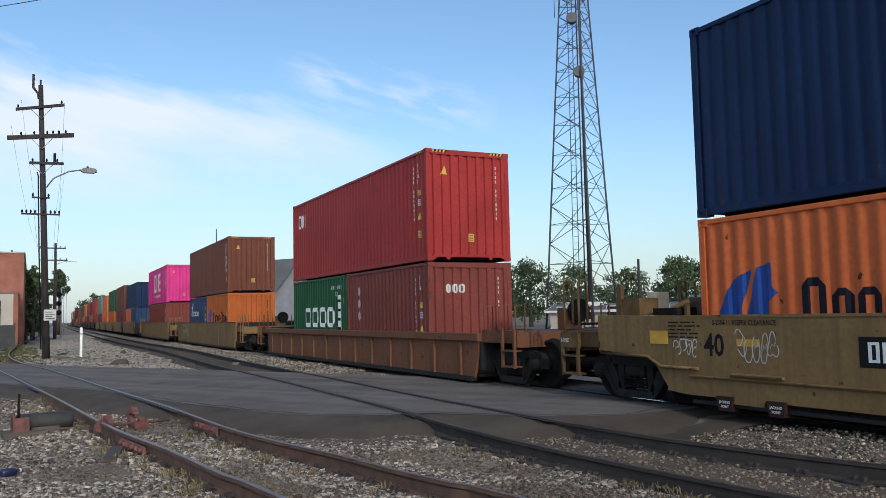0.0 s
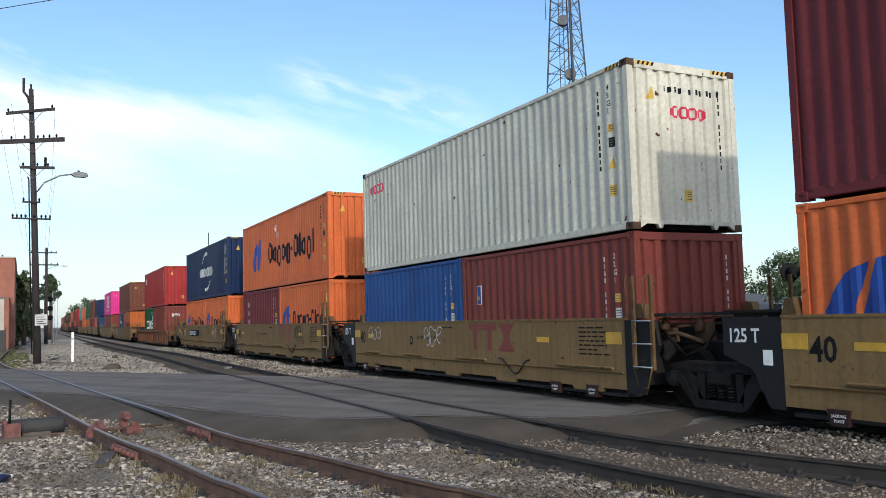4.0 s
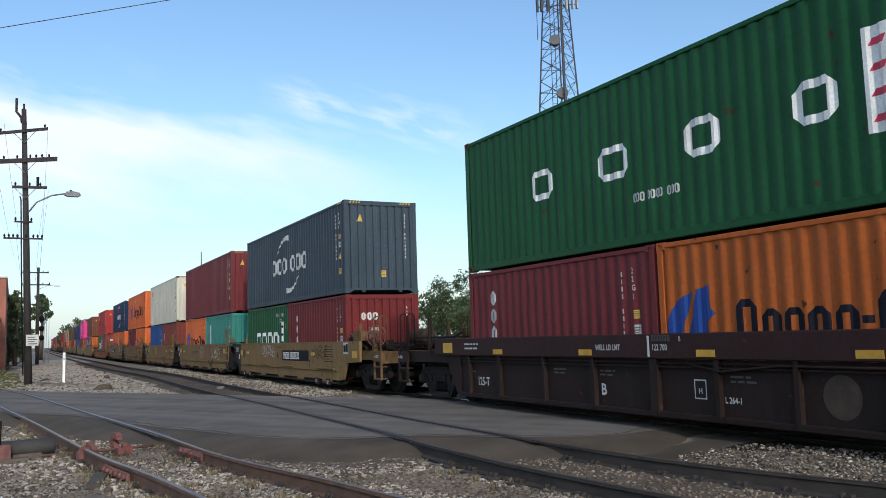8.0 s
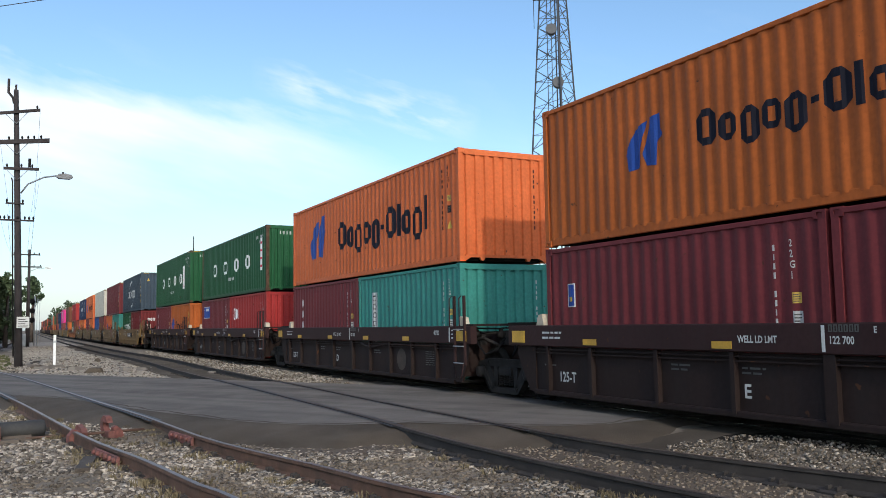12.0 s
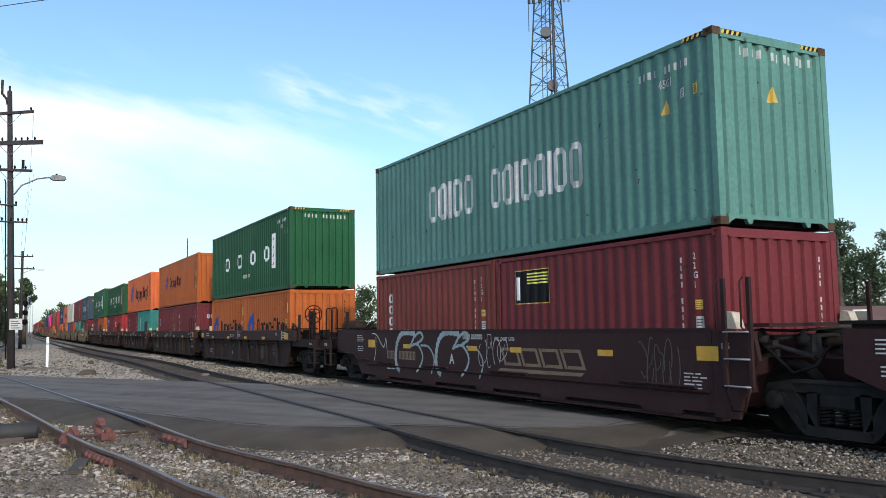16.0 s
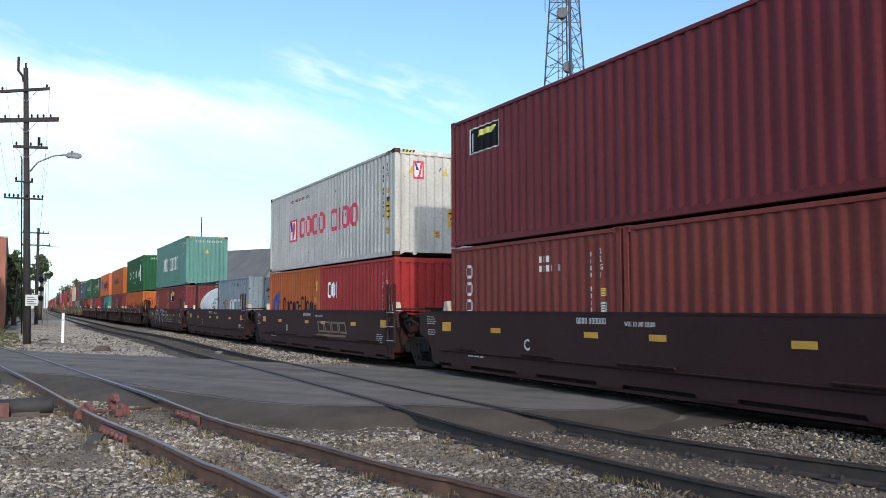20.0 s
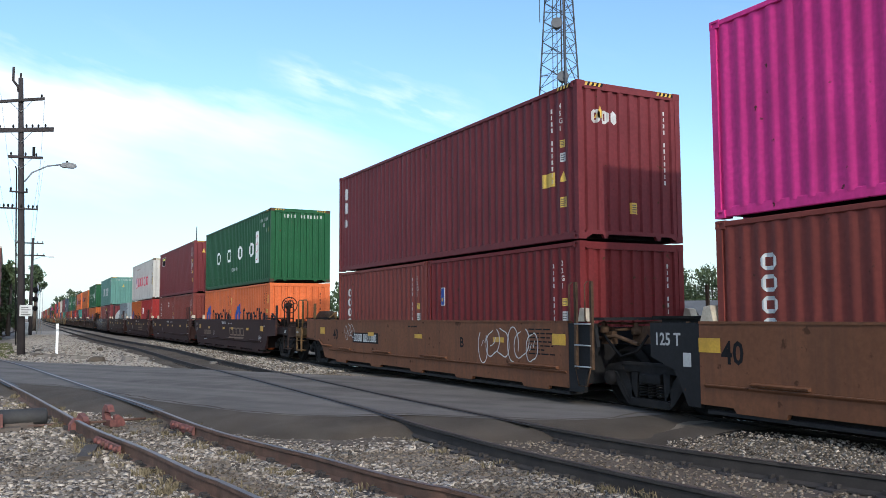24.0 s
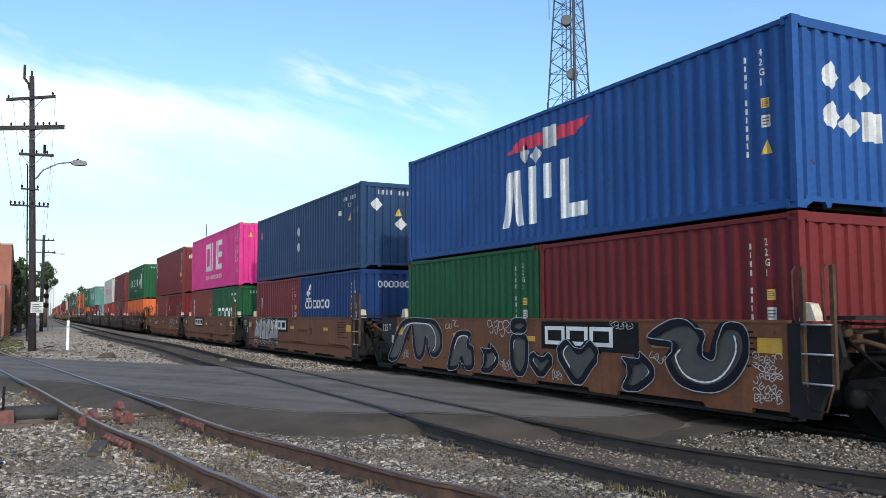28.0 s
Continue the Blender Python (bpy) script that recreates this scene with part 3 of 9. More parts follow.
class Marks:
    """Painted shapes that follow the corrugations of one wall. u: metres along the wall as read (from the leading end, or from the
    left edge of the end wall), z: height over the base."""

    def __init__(self, L, Hh, wall):
        self.L, self.H, self.wall, self.pieces, self.now = L, Hh, wall, [], None

    def at(self, u, z, lift):
        if self.wall == "side":
            y = self.L / 2 - u
            return (-1.219 + 0.012 + wave(y) - lift, y, z)
        x = -1.219 + u
        return (x, -self.L / 2 + 0.012 + wave(x, END_PITCH, END_DEEP) - lift, z)

    def piece(self, mat, w, h):
        """The mesh that the next shape goes into: its own when it is large, else the one of all small marks of its colour."""
        if w * h > 0.035:
            g = Geo()
            self.pieces.append((mat, g, True))
            return g
        for m2, g, big in self.pieces:
            if m2 is mat and not big:
                return g
        g = Geo()
        self.pieces.append((mat, g, False))
        return g

    def open_piece(self, mat, w, h):
        if self.now is None:
            self.now = self.piece(mat, w, h)
            return True
        return False

    def strip(self, mat, u0, u1, lo, hi, lift=0.004):
        """A band between the curves lo(u) and hi(u)."""
        g = self.now if self.now is not None else self.piece(mat, u1 - u0, hi((u0 + u1) / 2) - lo((u0 + u1) / 2))
        if self.wall == "side":
            us = [self.L / 2 - y for y in reversed(stops(self.L / 2 - u1, self.L / 2 - u0))]
        else:
            us = [x + 1.219 for x in stops(u0 - 1.219, u1 - 1.219, END_PITCH)]
        n = len(g.v)
        for u in us:
            g.v += [self.at(u, lo(u), lift), self.at(u, hi(u), lift)]
        g.f += [(n + 2 * i, n + 2 * i + 2, n + 2 * i + 3, n + 2 * i + 1) for i in range(len(us) - 1)]

    def rect(self, mat, u, z, w, h, lift=0.004):
        self.strip(mat, u, u + w, lambda q: z, lambda q: z + h, lift)

    def polygon(self, mat, u, z, w, h, upper, lower, lift=0.0045):
        """A flat shape between two chains of points, given as shares of its width and height; both run from its first to its last point."""
        def on(chain, q):
            q = (q - u) / w
            for (a, c), (b, d) in zip(chain, chain[1:]):
                if q <= b + 1e-9:
                    return z + h * (c + (d - c) * max(0.0, min(1.0, (q - a) / max(1e-9, b - a))))
            return z + h * chain[-1][1]
        mine = self.open_piece(mat, w, h)
        qs = sorted({round(p[0], 4) for p in upper + lower})
        for a, b in zip(qs, qs[1:]):
            self.strip(mat, u + a * w, u + b * w, lambda q: on(lower, q), lambda q: on(upper, q), lift)
        if mine:
            self.now = None

    def ring(self, mat, u, z, w, h, s, k):
        """An upright oblong ring with strokes s wide and k high and its corners cut off."""
        c = min(s, 0.3 * w, 0.3 * h)
        cut = lambda q: max(0.0, c - (q - u), c - (u + w - q))
        for a, b in ((u, u + c), (u + c, u + s), (u + w - s, u + w - c), (u + w - c, u + w)):
            if b - a > 0.002:
                self.strip(mat, a, b, lambda q: z + cut(q), lambda q: z + h - cut(q))
        if w > 2 * s + 0.002:
            for a in (z, z + h - k):
                self.rect(mat, u + s, a, w - 2 * s, k)

    def slant(self, mat, u, z, w, h, lean, lift=0.004):
        """A parallelogram whose top is lean metres further on."""
        a, b = u + min(0, lean), u + w + max(0, lean)
        s = h / lean if lean else 0

        def lo(q):
            return z + min(h, max(0.0, (q - u - w) * s)) if lean > 0 else z + min(h, max(0.0, (q - u) * s))

        def hi(q):
            return z + min(h, max(0.0, (q - u) * s)) if lean > 0 else z + min(h, max(0.0, (q - u - w) * s))
        n = 10
        mine = self.open_piece(mat, w, h)
        for i in range(n):
            q0, q1 = a + (b - a) * i / n, a + (b - a) * (i + 1) / n
            self.strip(mat, q0, q1, lambda q: min(lo(q), hi(q)), lambda q: max(lo(q), hi(q)), lift)
        if mine:
            self.now = None

    def word(self, mat, u, z, h, shapes, gap=0.28, wide=0.62, stroke=0.2):
        """A brand's name as plain upright bars: X a tall shape, x a low one, l a single bar, p one that hangs, - a dash."""
        for c in shapes:
            s = stroke * h
            if c == " ":
                u += wide * h * 0.6
                continue
            if c in "l":
                self.rect(mat, u, z, s, h)
                u += s + gap * h * 0.6
                continue
            if c == "-":
                self.rect(mat, u, z + 0.32 * h, 0.28 * h, 0.16 * h)
                u += 0.28 * h + gap * h * 0.6
                continue
            w = wide * h * (1.0 if c in "XO" else 0.8)
            lo, hi = (z, z + h) if c in "XO" else (z, z + 0.72 * h) if c == "x" else (z - 0.25 * h, z + 0.72 * h)
            mine = self.open_piece(mat, w, hi - lo)
            self.ring(mat, u, lo, w, hi - lo, s, s * 0.8)
            if mine:
                self.now = None
            u += w + gap * h * 0.55
        return u

    def word_fit(self, mat, u0, u1, z, h, shapes, stroke=0.18):
        """The same, spread to fill the length from u0 to u1."""
        n = sum({"l": 0.42, "-": 0.5, " ": 0.6, "x": 0.95, "p": 0.95}.get(c, 1.1) for c in shapes)
        k = (u1 - u0) / n
        u = u0
        for c in shapes:
            w = k * {"l": 0.42, "-": 0.5, " ": 0.6, "x": 0.95, "p": 0.95}.get(c, 1.1)
            if c != " ":
                s = min(stroke * h, 0.3 * w)
                a, b = u + 0.07 * k, u + w - 0.07 * k
                if c == "-":
                    self.rect(mat, a, z + 0.34 * h, b - a, 0.16 * h)
                elif c == "l":
                    self.rect(mat, a, z, b - a, h)
                else:
                    lo, hi = (z, z + h) if c == "X" else (z, z + 0.74 * h) if c == "x" else (z - 0.24 * h, z + 0.74 * h)
                    mine = self.open_piece(mat, b - a, hi - lo)
                    self.ring(mat, a, lo, b - a, hi - lo, s, s * 0.85)
                    if mine:
                        self.now = None
            u += w

    def text(self, mat, words, u, z, size, lift=0.007, narrow=0.72):
        """Readable characters that follow the folds."""
        src = lettering(words, size)
        g = self.piece(mat, 0, 0)
        n = len(g.v)
        g.v += [self.at(u - b * narrow, z + c, lift) for a, b, c in src.v]
        g.f += [tuple(n + i for i in f) for f in src.f]

    def code_down(self, mat, u, z, n, h=0.1, w=0.06, step=0.155):
        for i in range(n):
            if i == 4:
                continue
            self.rect(mat, u + (0.2 * w if i % 3 == 1 else 0.0), z - i * step, w * (0.6 if i % 3 == 1 else 1.0), h * 0.85)

    def code_row(self, mat, u, z, n, h=0.12, w=0.07, step=0.12):
        for i in range(n):
            if i != 4:
                self.rect(mat, u + i * step, z, w, h)

    def notice(self, mat, u, z, w, h, lines=4):
        """A small plate with lines of print too fine to read."""
        self.rect(mat, u, z, w, h)
        step = h / (lines + 1)
        for i in range(lines):
            self.rect(M_SPRAYG, u + w * 0.14, z + step * (i + 0.72), w * (0.72 if i % 3 else 0.5), step * 0.42, 0.008)

    def triangle(self, mat, u, z, w, h):
        n = 6
        mine = self.open_piece(mat, w, h)
        for i in range(n):
            q0, q1 = u + w * i / n, u + w * (i + 1) / n
            f = lambda q: z + h * (1 - abs((q - u) / w - 0.5) * 2) + 0.002
            self.strip(mat, q0, q1, lambda q: z, f)
        if mine:
            self.now = None

    def diamond(self, mat, u, z, r):
        n = 8
        mine = self.open_piece(mat, r, r * 2)
        for i in range(n):
            q0, q1 = u - r + 2 * r * i / n, u - r + 2 * r * (i + 1) / n
            self.strip(mat, q0, q1, lambda q: z - (r - abs(q - u)), lambda q: z + (r - abs(q - u)) + 0.001)
        if mine:
            self.now = None

    def arc(self, mat, u, z, r, a0, a1, w0, w1, n=10):
        """A swoosh: a curved band whose width goes from w0 to w1."""
        mine = self.open_piece(mat, r, w1)
        for i in range(n):
            t0, t1 = a0 + (a1 - a0) * i / n, a0 + (a1 - a0) * (i + 1) / n
            p0 = (u + r * math.cos(radians(t0)), z + r * math.sin(radians(t0)))
            p1 = (u + r * math.cos(radians(t1)), z + r * math.sin(radians(t1)))
            wa, wb = w0 + (w1 - w0) * i / n, w0 + (w1 - w0) * (i + 1) / n
            if p1[0] < p0[0]:
                p0, p1, wa, wb = p1, p0, wb, wa
            if p1[0] - p0[0] < 1e-4:
                continue
            f = lambda q: (q - p0[0]) / (p1[0] - p0[0])
            self.strip(mat, p0[0], p1[0], lambda q: p0[1] + (p1[1] - p0[1]) * f(q) - (wa + (wb - wa) * f(q)) / 2,
                       lambda q: p0[1] + (p1[1] - p0[1]) * f(q) + (wa + (wb - wa) * f(q)) / 2)
        if mine:
            self.now = None

    def build(self, parent, name):
        for mat, g, big in self.pieces:
            weld(g)
            ob = part(name if big else "small_writing", g, mat, parent)
            if not big or islands(g) > 1:
                tagged(ob, kind="stuff")


ROWS = ("spaced", "spaced_low", "spaced_small", "block", "chess")


def plates(s, e, L, Hh, letters, row, warn):
    """The small markings that every box carries near its trailing end: its number as bars, its size code, plates and warning triangles."""
    tall = Hh > 2.7
    size = ("45G1" if tall else "42G1") if L > 8 else "22G1"
    if row:
        s.code_row(letters, L - 1.62, Hh - 0.44, 10, 0.12, 0.05, 0.115)
        s.text(letters, size, L - 1.15, Hh - 0.66, 0.19)
        e.code_row(letters, 0.54, Hh - 0.36, 12, 0.13, 0.055, 0.135)
        if warn:
            e.triangle(M_LABEL, 1.12, Hh - 1.0, 0.2, 0.24)
            s.triangle(M_LABEL, L - 1.12, Hh - 1.08, 0.2, 0.24)
        s.notice(M_LABEL, L - 0.46, Hh - 0.9, 0.12, 0.16)
        s.notice(letters, L - 0.72, Hh - 0.9, 0.11, 0.15, 3)
    else:
        s.code_down(letters, L - 0.84, Hh - 0.46, 12, 0.095, 0.034, 0.122)
        for i, c in enumerate(size):
            s.text(letters, c, L - 0.57, Hh - 0.42 - i * 0.14, 0.135)
        s.notice(M_LABEL, L - 0.56, Hh - 1.16, 0.12, 0.14)
        s.notice(letters, L - 0.56, Hh - 1.43, 0.13, 0.17, 3)
        s.triangle(M_LABEL, L - 0.58, Hh - 1.80, 0.17, 0.20)
        e.code_down(letters, 2.02, Hh - 0.46, 12, 0.095, 0.036, 0.122)
        if tall:
            e.triangle(M_LABEL, 0.42, Hh - 0.66, 0.2, 0.23)
    if tall and not row:
        s.notice(M_LABEL, L - 0.58, 0.62, 0.17, 0.19)
        e.notice(M_LABEL, 1.2, 0.5, 0.18, 0.21)


def logo_wing(s, u, z, h, mat=M_BLUEP):
    """Two leaning blue blades with a notch between them."""
    s.polygon(mat, u - 0.08 * h, z, 1.05 * h, h, [(0, 0.36), (0.28, 0.80), (0.60, 0.93)], [(0, 0.36), (0.10, 0.02), (0.40, 0.06), (0.42, 0.42), (0.60, 0.93)])
    s.polygon(mat, u - 0.08 * h, z, 1.05 * h, h, [(0.48, 0.30), (0.70, 0.95), (0.92, 1.0), (0.925, 0.68), (1.0, 0.60)], [(0.48, 0.30), (0.55, 0.07), (0.82, 0.03), (0.85, 0.48), (1.0, 0.60)], 0.006)


def dress(kind, s, e, L, Hh):
    """The owner's markings, as plain shapes in their colours."""
    big = L > 8
    if kind == "wing_big":
        logo_wing(s, 1.95, 0.74, 1.42)
        s.word_fit(M_INK, 4.4, 10.6, 1.0 if Hh > 2.7 else 0.9, 0.84, "Xxpxp-Xlxpl", 0.25)
        if Hh > 2.7:                    # two old diamond placards
            s.diamond(M_WHITE, 5.62, 2.34, 0.17)
            s.diamond(M_WORN, 5.92, 2.06, 0.17)
            for i in range(3):
                s.rect(M_REDP, 5.83 + i * 0.075, 1.97, 0.035, 0.18, 0.007)
            s.rect(M_BLACK, 5.57, 2.36, 0.1, 0.06, 0.007)
    elif kind == "wing_mid":
        logo_wing(s, 2.4, 1.02, 0.85)
        s.word_fit(M_INK, 3.9, 7.65, 1.15, 0.54, "Xxpxp-Xlxpl", 0.25)
    elif kind in ("wing_small", "wing_fore"):
        d = 0.0 if kind == "wing_small" else -0.28
        logo_wing(s, 0.40 + d, 0.82, 1.05)
        s.word_fit(M_INK, 1.78 + d, 5.5 + d, 1.05, 0.58, "Xxpxp-Xlxpl", 0.25)
        s.rect(M_LIME, L - 0.40, Hh - 0.80, 0.14, 0.34)
    elif kind == "arc":
        s.word_fit(M_WORN, 4.62, 8.12, 1.2, 0.5, "XXX XXX", 0.25)
        s.arc(M_WORN, 6.40, 0.85, 1.64, 140, 80, 0.03, 0.2)
        s.arc(M_WORN, 6.40, 2.12, 1.64, -40, -101, 0.03, 0.2)
    elif kind == "arc_big":
        s.word_fit(M_WORN, 3.9, 8.35, 1.12, 0.6, "XXX XXX", 0.25)
        s.arc(M_WORN, 5.85, 0.80, 1.64, 140, 80, 0.03, 0.2)
        s.arc(M_WORN, 6.15, 2.08, 1.64, -40, -101, 0.03, 0.2)
    elif kind == "spaced" or kind == "spaced_low":
        z = 1.12 if Hh > 2.7 else 1.0
        for u, w in ((2.58, 0.82), (4.68, 0.92), (6.82, 0.8), (8.82, 0.76)):
            s.word_fit(M_WHITE, u, u + w, z + 0.05, 0.58, "X", 0.24)
        s.word_fit(M_WORN, 5.6, 6.7, 0.70, 0.2, "xxx xxxx xxx", 0.22)
        q = 11.15 if kind == "spaced_low" else 9.92
        s.rect(M_WHITE, q, 0.85, 0.4, 1.3)
        for i in range(4):
            s.slant(M_REDP, q + 0.07, 0.98 + i * 0.31, 0.2, 0.09, 0.05, 0.007)
    elif kind == "spaced_small":
        s.word_fit(M_WHITE, 1.38, 4.8, 0.9, 0.68, "XXXX", 0.25)
        s.rect(M_WHITE, 5.09, 0.7, 0.4, 1.25)
        for i in range(4):
            s.rect(M_INK, 5.16, 0.82 + i * 0.3, 0.25, 0.09, 0.007)
    elif kind == "block":
        s.word_fit(M_WORN, 3.06, 5.27, 1.05, 0.85, "XXlXX", 0.24)
        s.word_fit(M_WORN, 5.9, 9.1, 1.03, 0.82, "XXlXXlXX", 0.24)
    elif kind == "one":
        for u, w in ((4.17, 1.32), (5.72, 1.32), (7.21, 1.1)):
            mine = s.open_piece(M_WORN, 1, 1)
            s.rect(M_WORN, u, 0.95, 0.27, 1.48)
            if u != 7.21:
                s.rect(M_WORN, u + w - 0.27, 0.95, 0.27, 1.48)
            else:
                for z in (0.95, 1.56, 2.17):
                    s.rect(M_WORN, u + 0.27, z, w - 0.27, 0.26)
            if u == 4.17:
                s.rect(M_WORN, u + 0.27, 0.95, w - 0.54, 0.26)
                s.rect(M_WORN, u + 0.27, 2.17, w - 0.54, 0.26)
            if mine:
                s.now = None
        s.word_fit(M_WORN, 4.17, 8.32, 0.5, 0.19, "XXXXX XXXXXXX XXXXXXX", 0.25)
    elif kind == "redline":
        s.rect(M_REDP, 2.52, 1.0, 0.9, 0.8)
        s.rect(M_WHITE, 2.60, 1.07, 0.74, 0.66, 0.006)
        s.slant(M_BLUEP, 2.77, 1.38, 0.14, 0.34, -0.1, 0.008)
        s.slant(M_REDP, 2.90, 1.07, 0.15, 0.62, 0.14, 0.008)
        s.word_fit(M_REDP, 3.72, 6.5, 1.08, 0.7, "XXXX", 0.22)
        s.word_fit(M_REDP, 7.0, 9.5, 1.05, 0.7, "XlXX", 0.22)
        s.word_fit(M_BRICKRED, 2.6, 4.9, 2.42, 0.13, "xxx xxxxxxxx xxx", 0.3)
        e.rect(M_REDP, 0.55, 2.1, 0.34, 0.5)
        e.rect(M_WHITE, 0.61, 2.16, 0.22, 0.38, 0.006)
        e.slant(M_BLUEP, 0.66, 2.34, 0.06, 0.2, -0.05, 0.008)
        e.slant(M_REDP, 0.70, 2.16, 0.06, 0.38, 0.07, 0.009)
        s.rect(M_LABEL, L - 0.62, 1.0, 0.3, 0.52, 0.005)
        e.rect(M_LABEL, 1.62, 0.82, 0.26, 0.5, 0.005)
        for w, u, z in ((s, L - 0.59, 1.06), (e, 1.65, 0.88)):
            for i, (a, b) in enumerate(((0.06, 0.16), (0.05, 0.12), (0.0, 0.21))):
                w.rect(M_BLACK, u + a, z + i * 0.15, b, 0.045, 0.009)
        s.triangle(M_LABEL, L - 1.32, Hh - 0.95, 0.22, 0.26)
        e.triangle(M_LABEL, 1.45, Hh - 0.66, 0.2, 0.24)
    elif kind == "triple":
        s.slant(M_REDP, 4.9, 1.92, 2.4, 0.26, 0.5)
        s.rect(M_WORN, 6.25, 1.82, 0.45, 0.42, 0.007)
        s.diamond(M_WORN, 5.6, 1.85, 0.2)
        s.diamond(M_WORN, 6.0, 1.76, 0.2)
        s.slant(M_WHITE, 4.72, 0.40, 0.28, 1.15, 0.22)
        s.slant(M_WHITE, 5.28, 0.40, 0.28, 1.15, -0.14)
        s.rect(M_WHITE, 5.75, 0.40, 0.28, 1.15)
        s.rect(M_WHITE, 6.25, 0.85, 0.28, 0.68)
        s.rect(M_WHITE, 6.85, 0.40, 0.28, 1.12)
        s.rect(M_WHITE, 7.13, 0.40, 0.55, 0.26)
        for u, z in ((0.75, 1.85), (1.35, 1.75), (0.75, 1.3), (1.1, 1.2)):
            e.diamond(M_WORN, u, z, 0.2)
        e.rect(M_WORN, 1.4, 1.0, 0.36, 0.42)
    elif kind == "chess":
        for z in (1.62, 1.05):
            s.diamond(M_WORN, 5.85, z, 0.17)
            e.diamond(M_WORN, 0.5 if z > 1.5 else 1.3, z + 0.3, 0.2)
        s.rect(M_REDP, 0.55, 1.75, 0.28, 0.3)
        s.rect(M_WORN, 0.6, 1.8, 0.18, 0.1, 0.007)
        s.rect(M_WORN, L - 2.1, Hh - 0.85, 0.3, 0.15)
    elif kind == "pale_mark":
        s.word(M_REDP, 0.55, Hh - 0.7, 0.26, "XXXX", 0.1, 0.85, 0.25)
        e.word(M_REDP, 0.95, Hh - 0.95, 0.22, "XXXX", 0.1, 0.85, 0.25)
        e.code_row(M_INK, 0.8, Hh - 0.5, 11, 0.1, 0.05, 0.12)
    elif kind == "initials":
        s.word_fit(M_WHITE, 0.68, 1.55, 1.93 if big else 1.55, 0.5, "XXl", 0.26)
    elif kind == "side_word":          # three upright letters one under another
        for i in range(3):
            s.word_fit(M_WORN, 0.84, 1.12, 1.85 - i * 0.37, 0.3, "X", 0.28)
        e.word(M_WORN, 0.5, 1.8, 0.32, "xxx", 0.2, 0.62, 0.2)
    elif kind == "stack_word":
        for i in range(4):
            s.word_fit(M_WORN, 0.76, 1.06, 1.85 - i * 0.29, 0.23, "X", 0.28)
    elif kind == "panel_word":
        s.rect(M_WORN, 0.9, 0.62, 0.44, 1.5)
        for i in range(6):
            s.word_fit(M_BLACK, 1.0, 1.24, 1.88 - i * 0.23, 0.16, "X", 0.28)
    elif kind == "beacon":
        s.rect(M_LABEL, 0.64, 1.64, 1.2, 0.66)
        s.rect(M_BLACK, 0.66, 1.66, 1.16, 0.62, 0.006)
        for i in range(4):
            s.rect(M_LIME, 1.1, 2.02 + i * 0.06, 0.66, 0.03, 0.008)
        s.rect(M_WHITE, 0.74, 1.72, 0.1, 0.45, 0.008)
        s.word_fit(M_WHITE, 0.9, 1.75, 1.72, 0.24, "Xxxxxx", 0.3)
    elif kind == "baoi":
        z, q = (2.02, 0.85) if big else (1.68, 0.5)
        s.rect(M_WORN, q, z, 1.3, 0.58)
        s.rect(M_BLACK if big else M_BLUEP, q + 0.03, z + 0.03, 1.24, 0.52, 0.006)
        s.slant(M_LIME if big else M_WORN, q + 0.35, z + 0.36, 0.7, 0.13, 0.1, 0.008)
        s.rect(M_WHITE, q + 0.1, z + 0.06, 0.1, 0.4, 0.008)
        s.word_fit(M_WHITE, q + 0.28, q + 1.2, z + 0.08, 0.24, "Xxxx", 0.3)
    elif kind == "stamp":
        s.rect(M_WORN, 0.6, 1.5, 0.24, 0.42)
        s.rect(M_BLUEP, 0.62, 1.52, 0.2, 0.38, 0.006)
        s.rect(M_LABEL, 0.65, 1.6, 0.12, 0.08, 0.008)
    elif kind == "horse":
        s.diamond(M_WORN, 0.95, 1.98, 0.2)
        s.slant(M_WORN, 1.0, 2.08, 0.12, 0.22, 0.14, 0.007)
        s.rect(M_WORN, 0.72, 1.76, 0.6, 0.06, 0.006)
        s.word_fit(M_WORN, 0.54, 3.16, 1.45, 0.29, "XXXXXX", 0.26)
        e.word(M_WORN, 0.55, 2.05, 0.2, "XXXXXX", 0.14, 0.8, 0.24)
    elif kind == "crest":
        s.diamond(M_GREENP, 1.4, 1.38, 0.25)
        s.diamond(M_REDP, 1.75, 1.42, 0.28)
        s.diamond(M_WORN, 1.7, 1.40, 0.2)
        s.word_fit(M_WORN, 2.4, 4.6, 1.05, 0.58, "XXX", 0.22)
    elif kind == "gold_word":
        for i in range(3):
            s.word_fit(M_WORN, 0.62, 0.96, 1.88 - i * 0.38, 0.3, "X", 0.26)
        s.code_row(M_WORN, 3.6, 2.1, 3, 0.12, 0.07)
        s.code_row(M_WORN, 3.6, 1.92, 6, 0.12, 0.07)
    elif kind == "tex_big":
        for i in range(3):
            s.word(M_WORN, 0.45, Hh - 0.75 - i * 0.42, 0.34, "X" if i < 2 else "x", 0.2, 0.6, 0.3)
        e.word(M_WORN, 0.35, Hh - 0.75, 0.34, "xxx", 0.2, 0.62, 0.2)
        s.rect(M_LABEL, L - 1.15, Hh - 1.85, 0.38, 0.26)




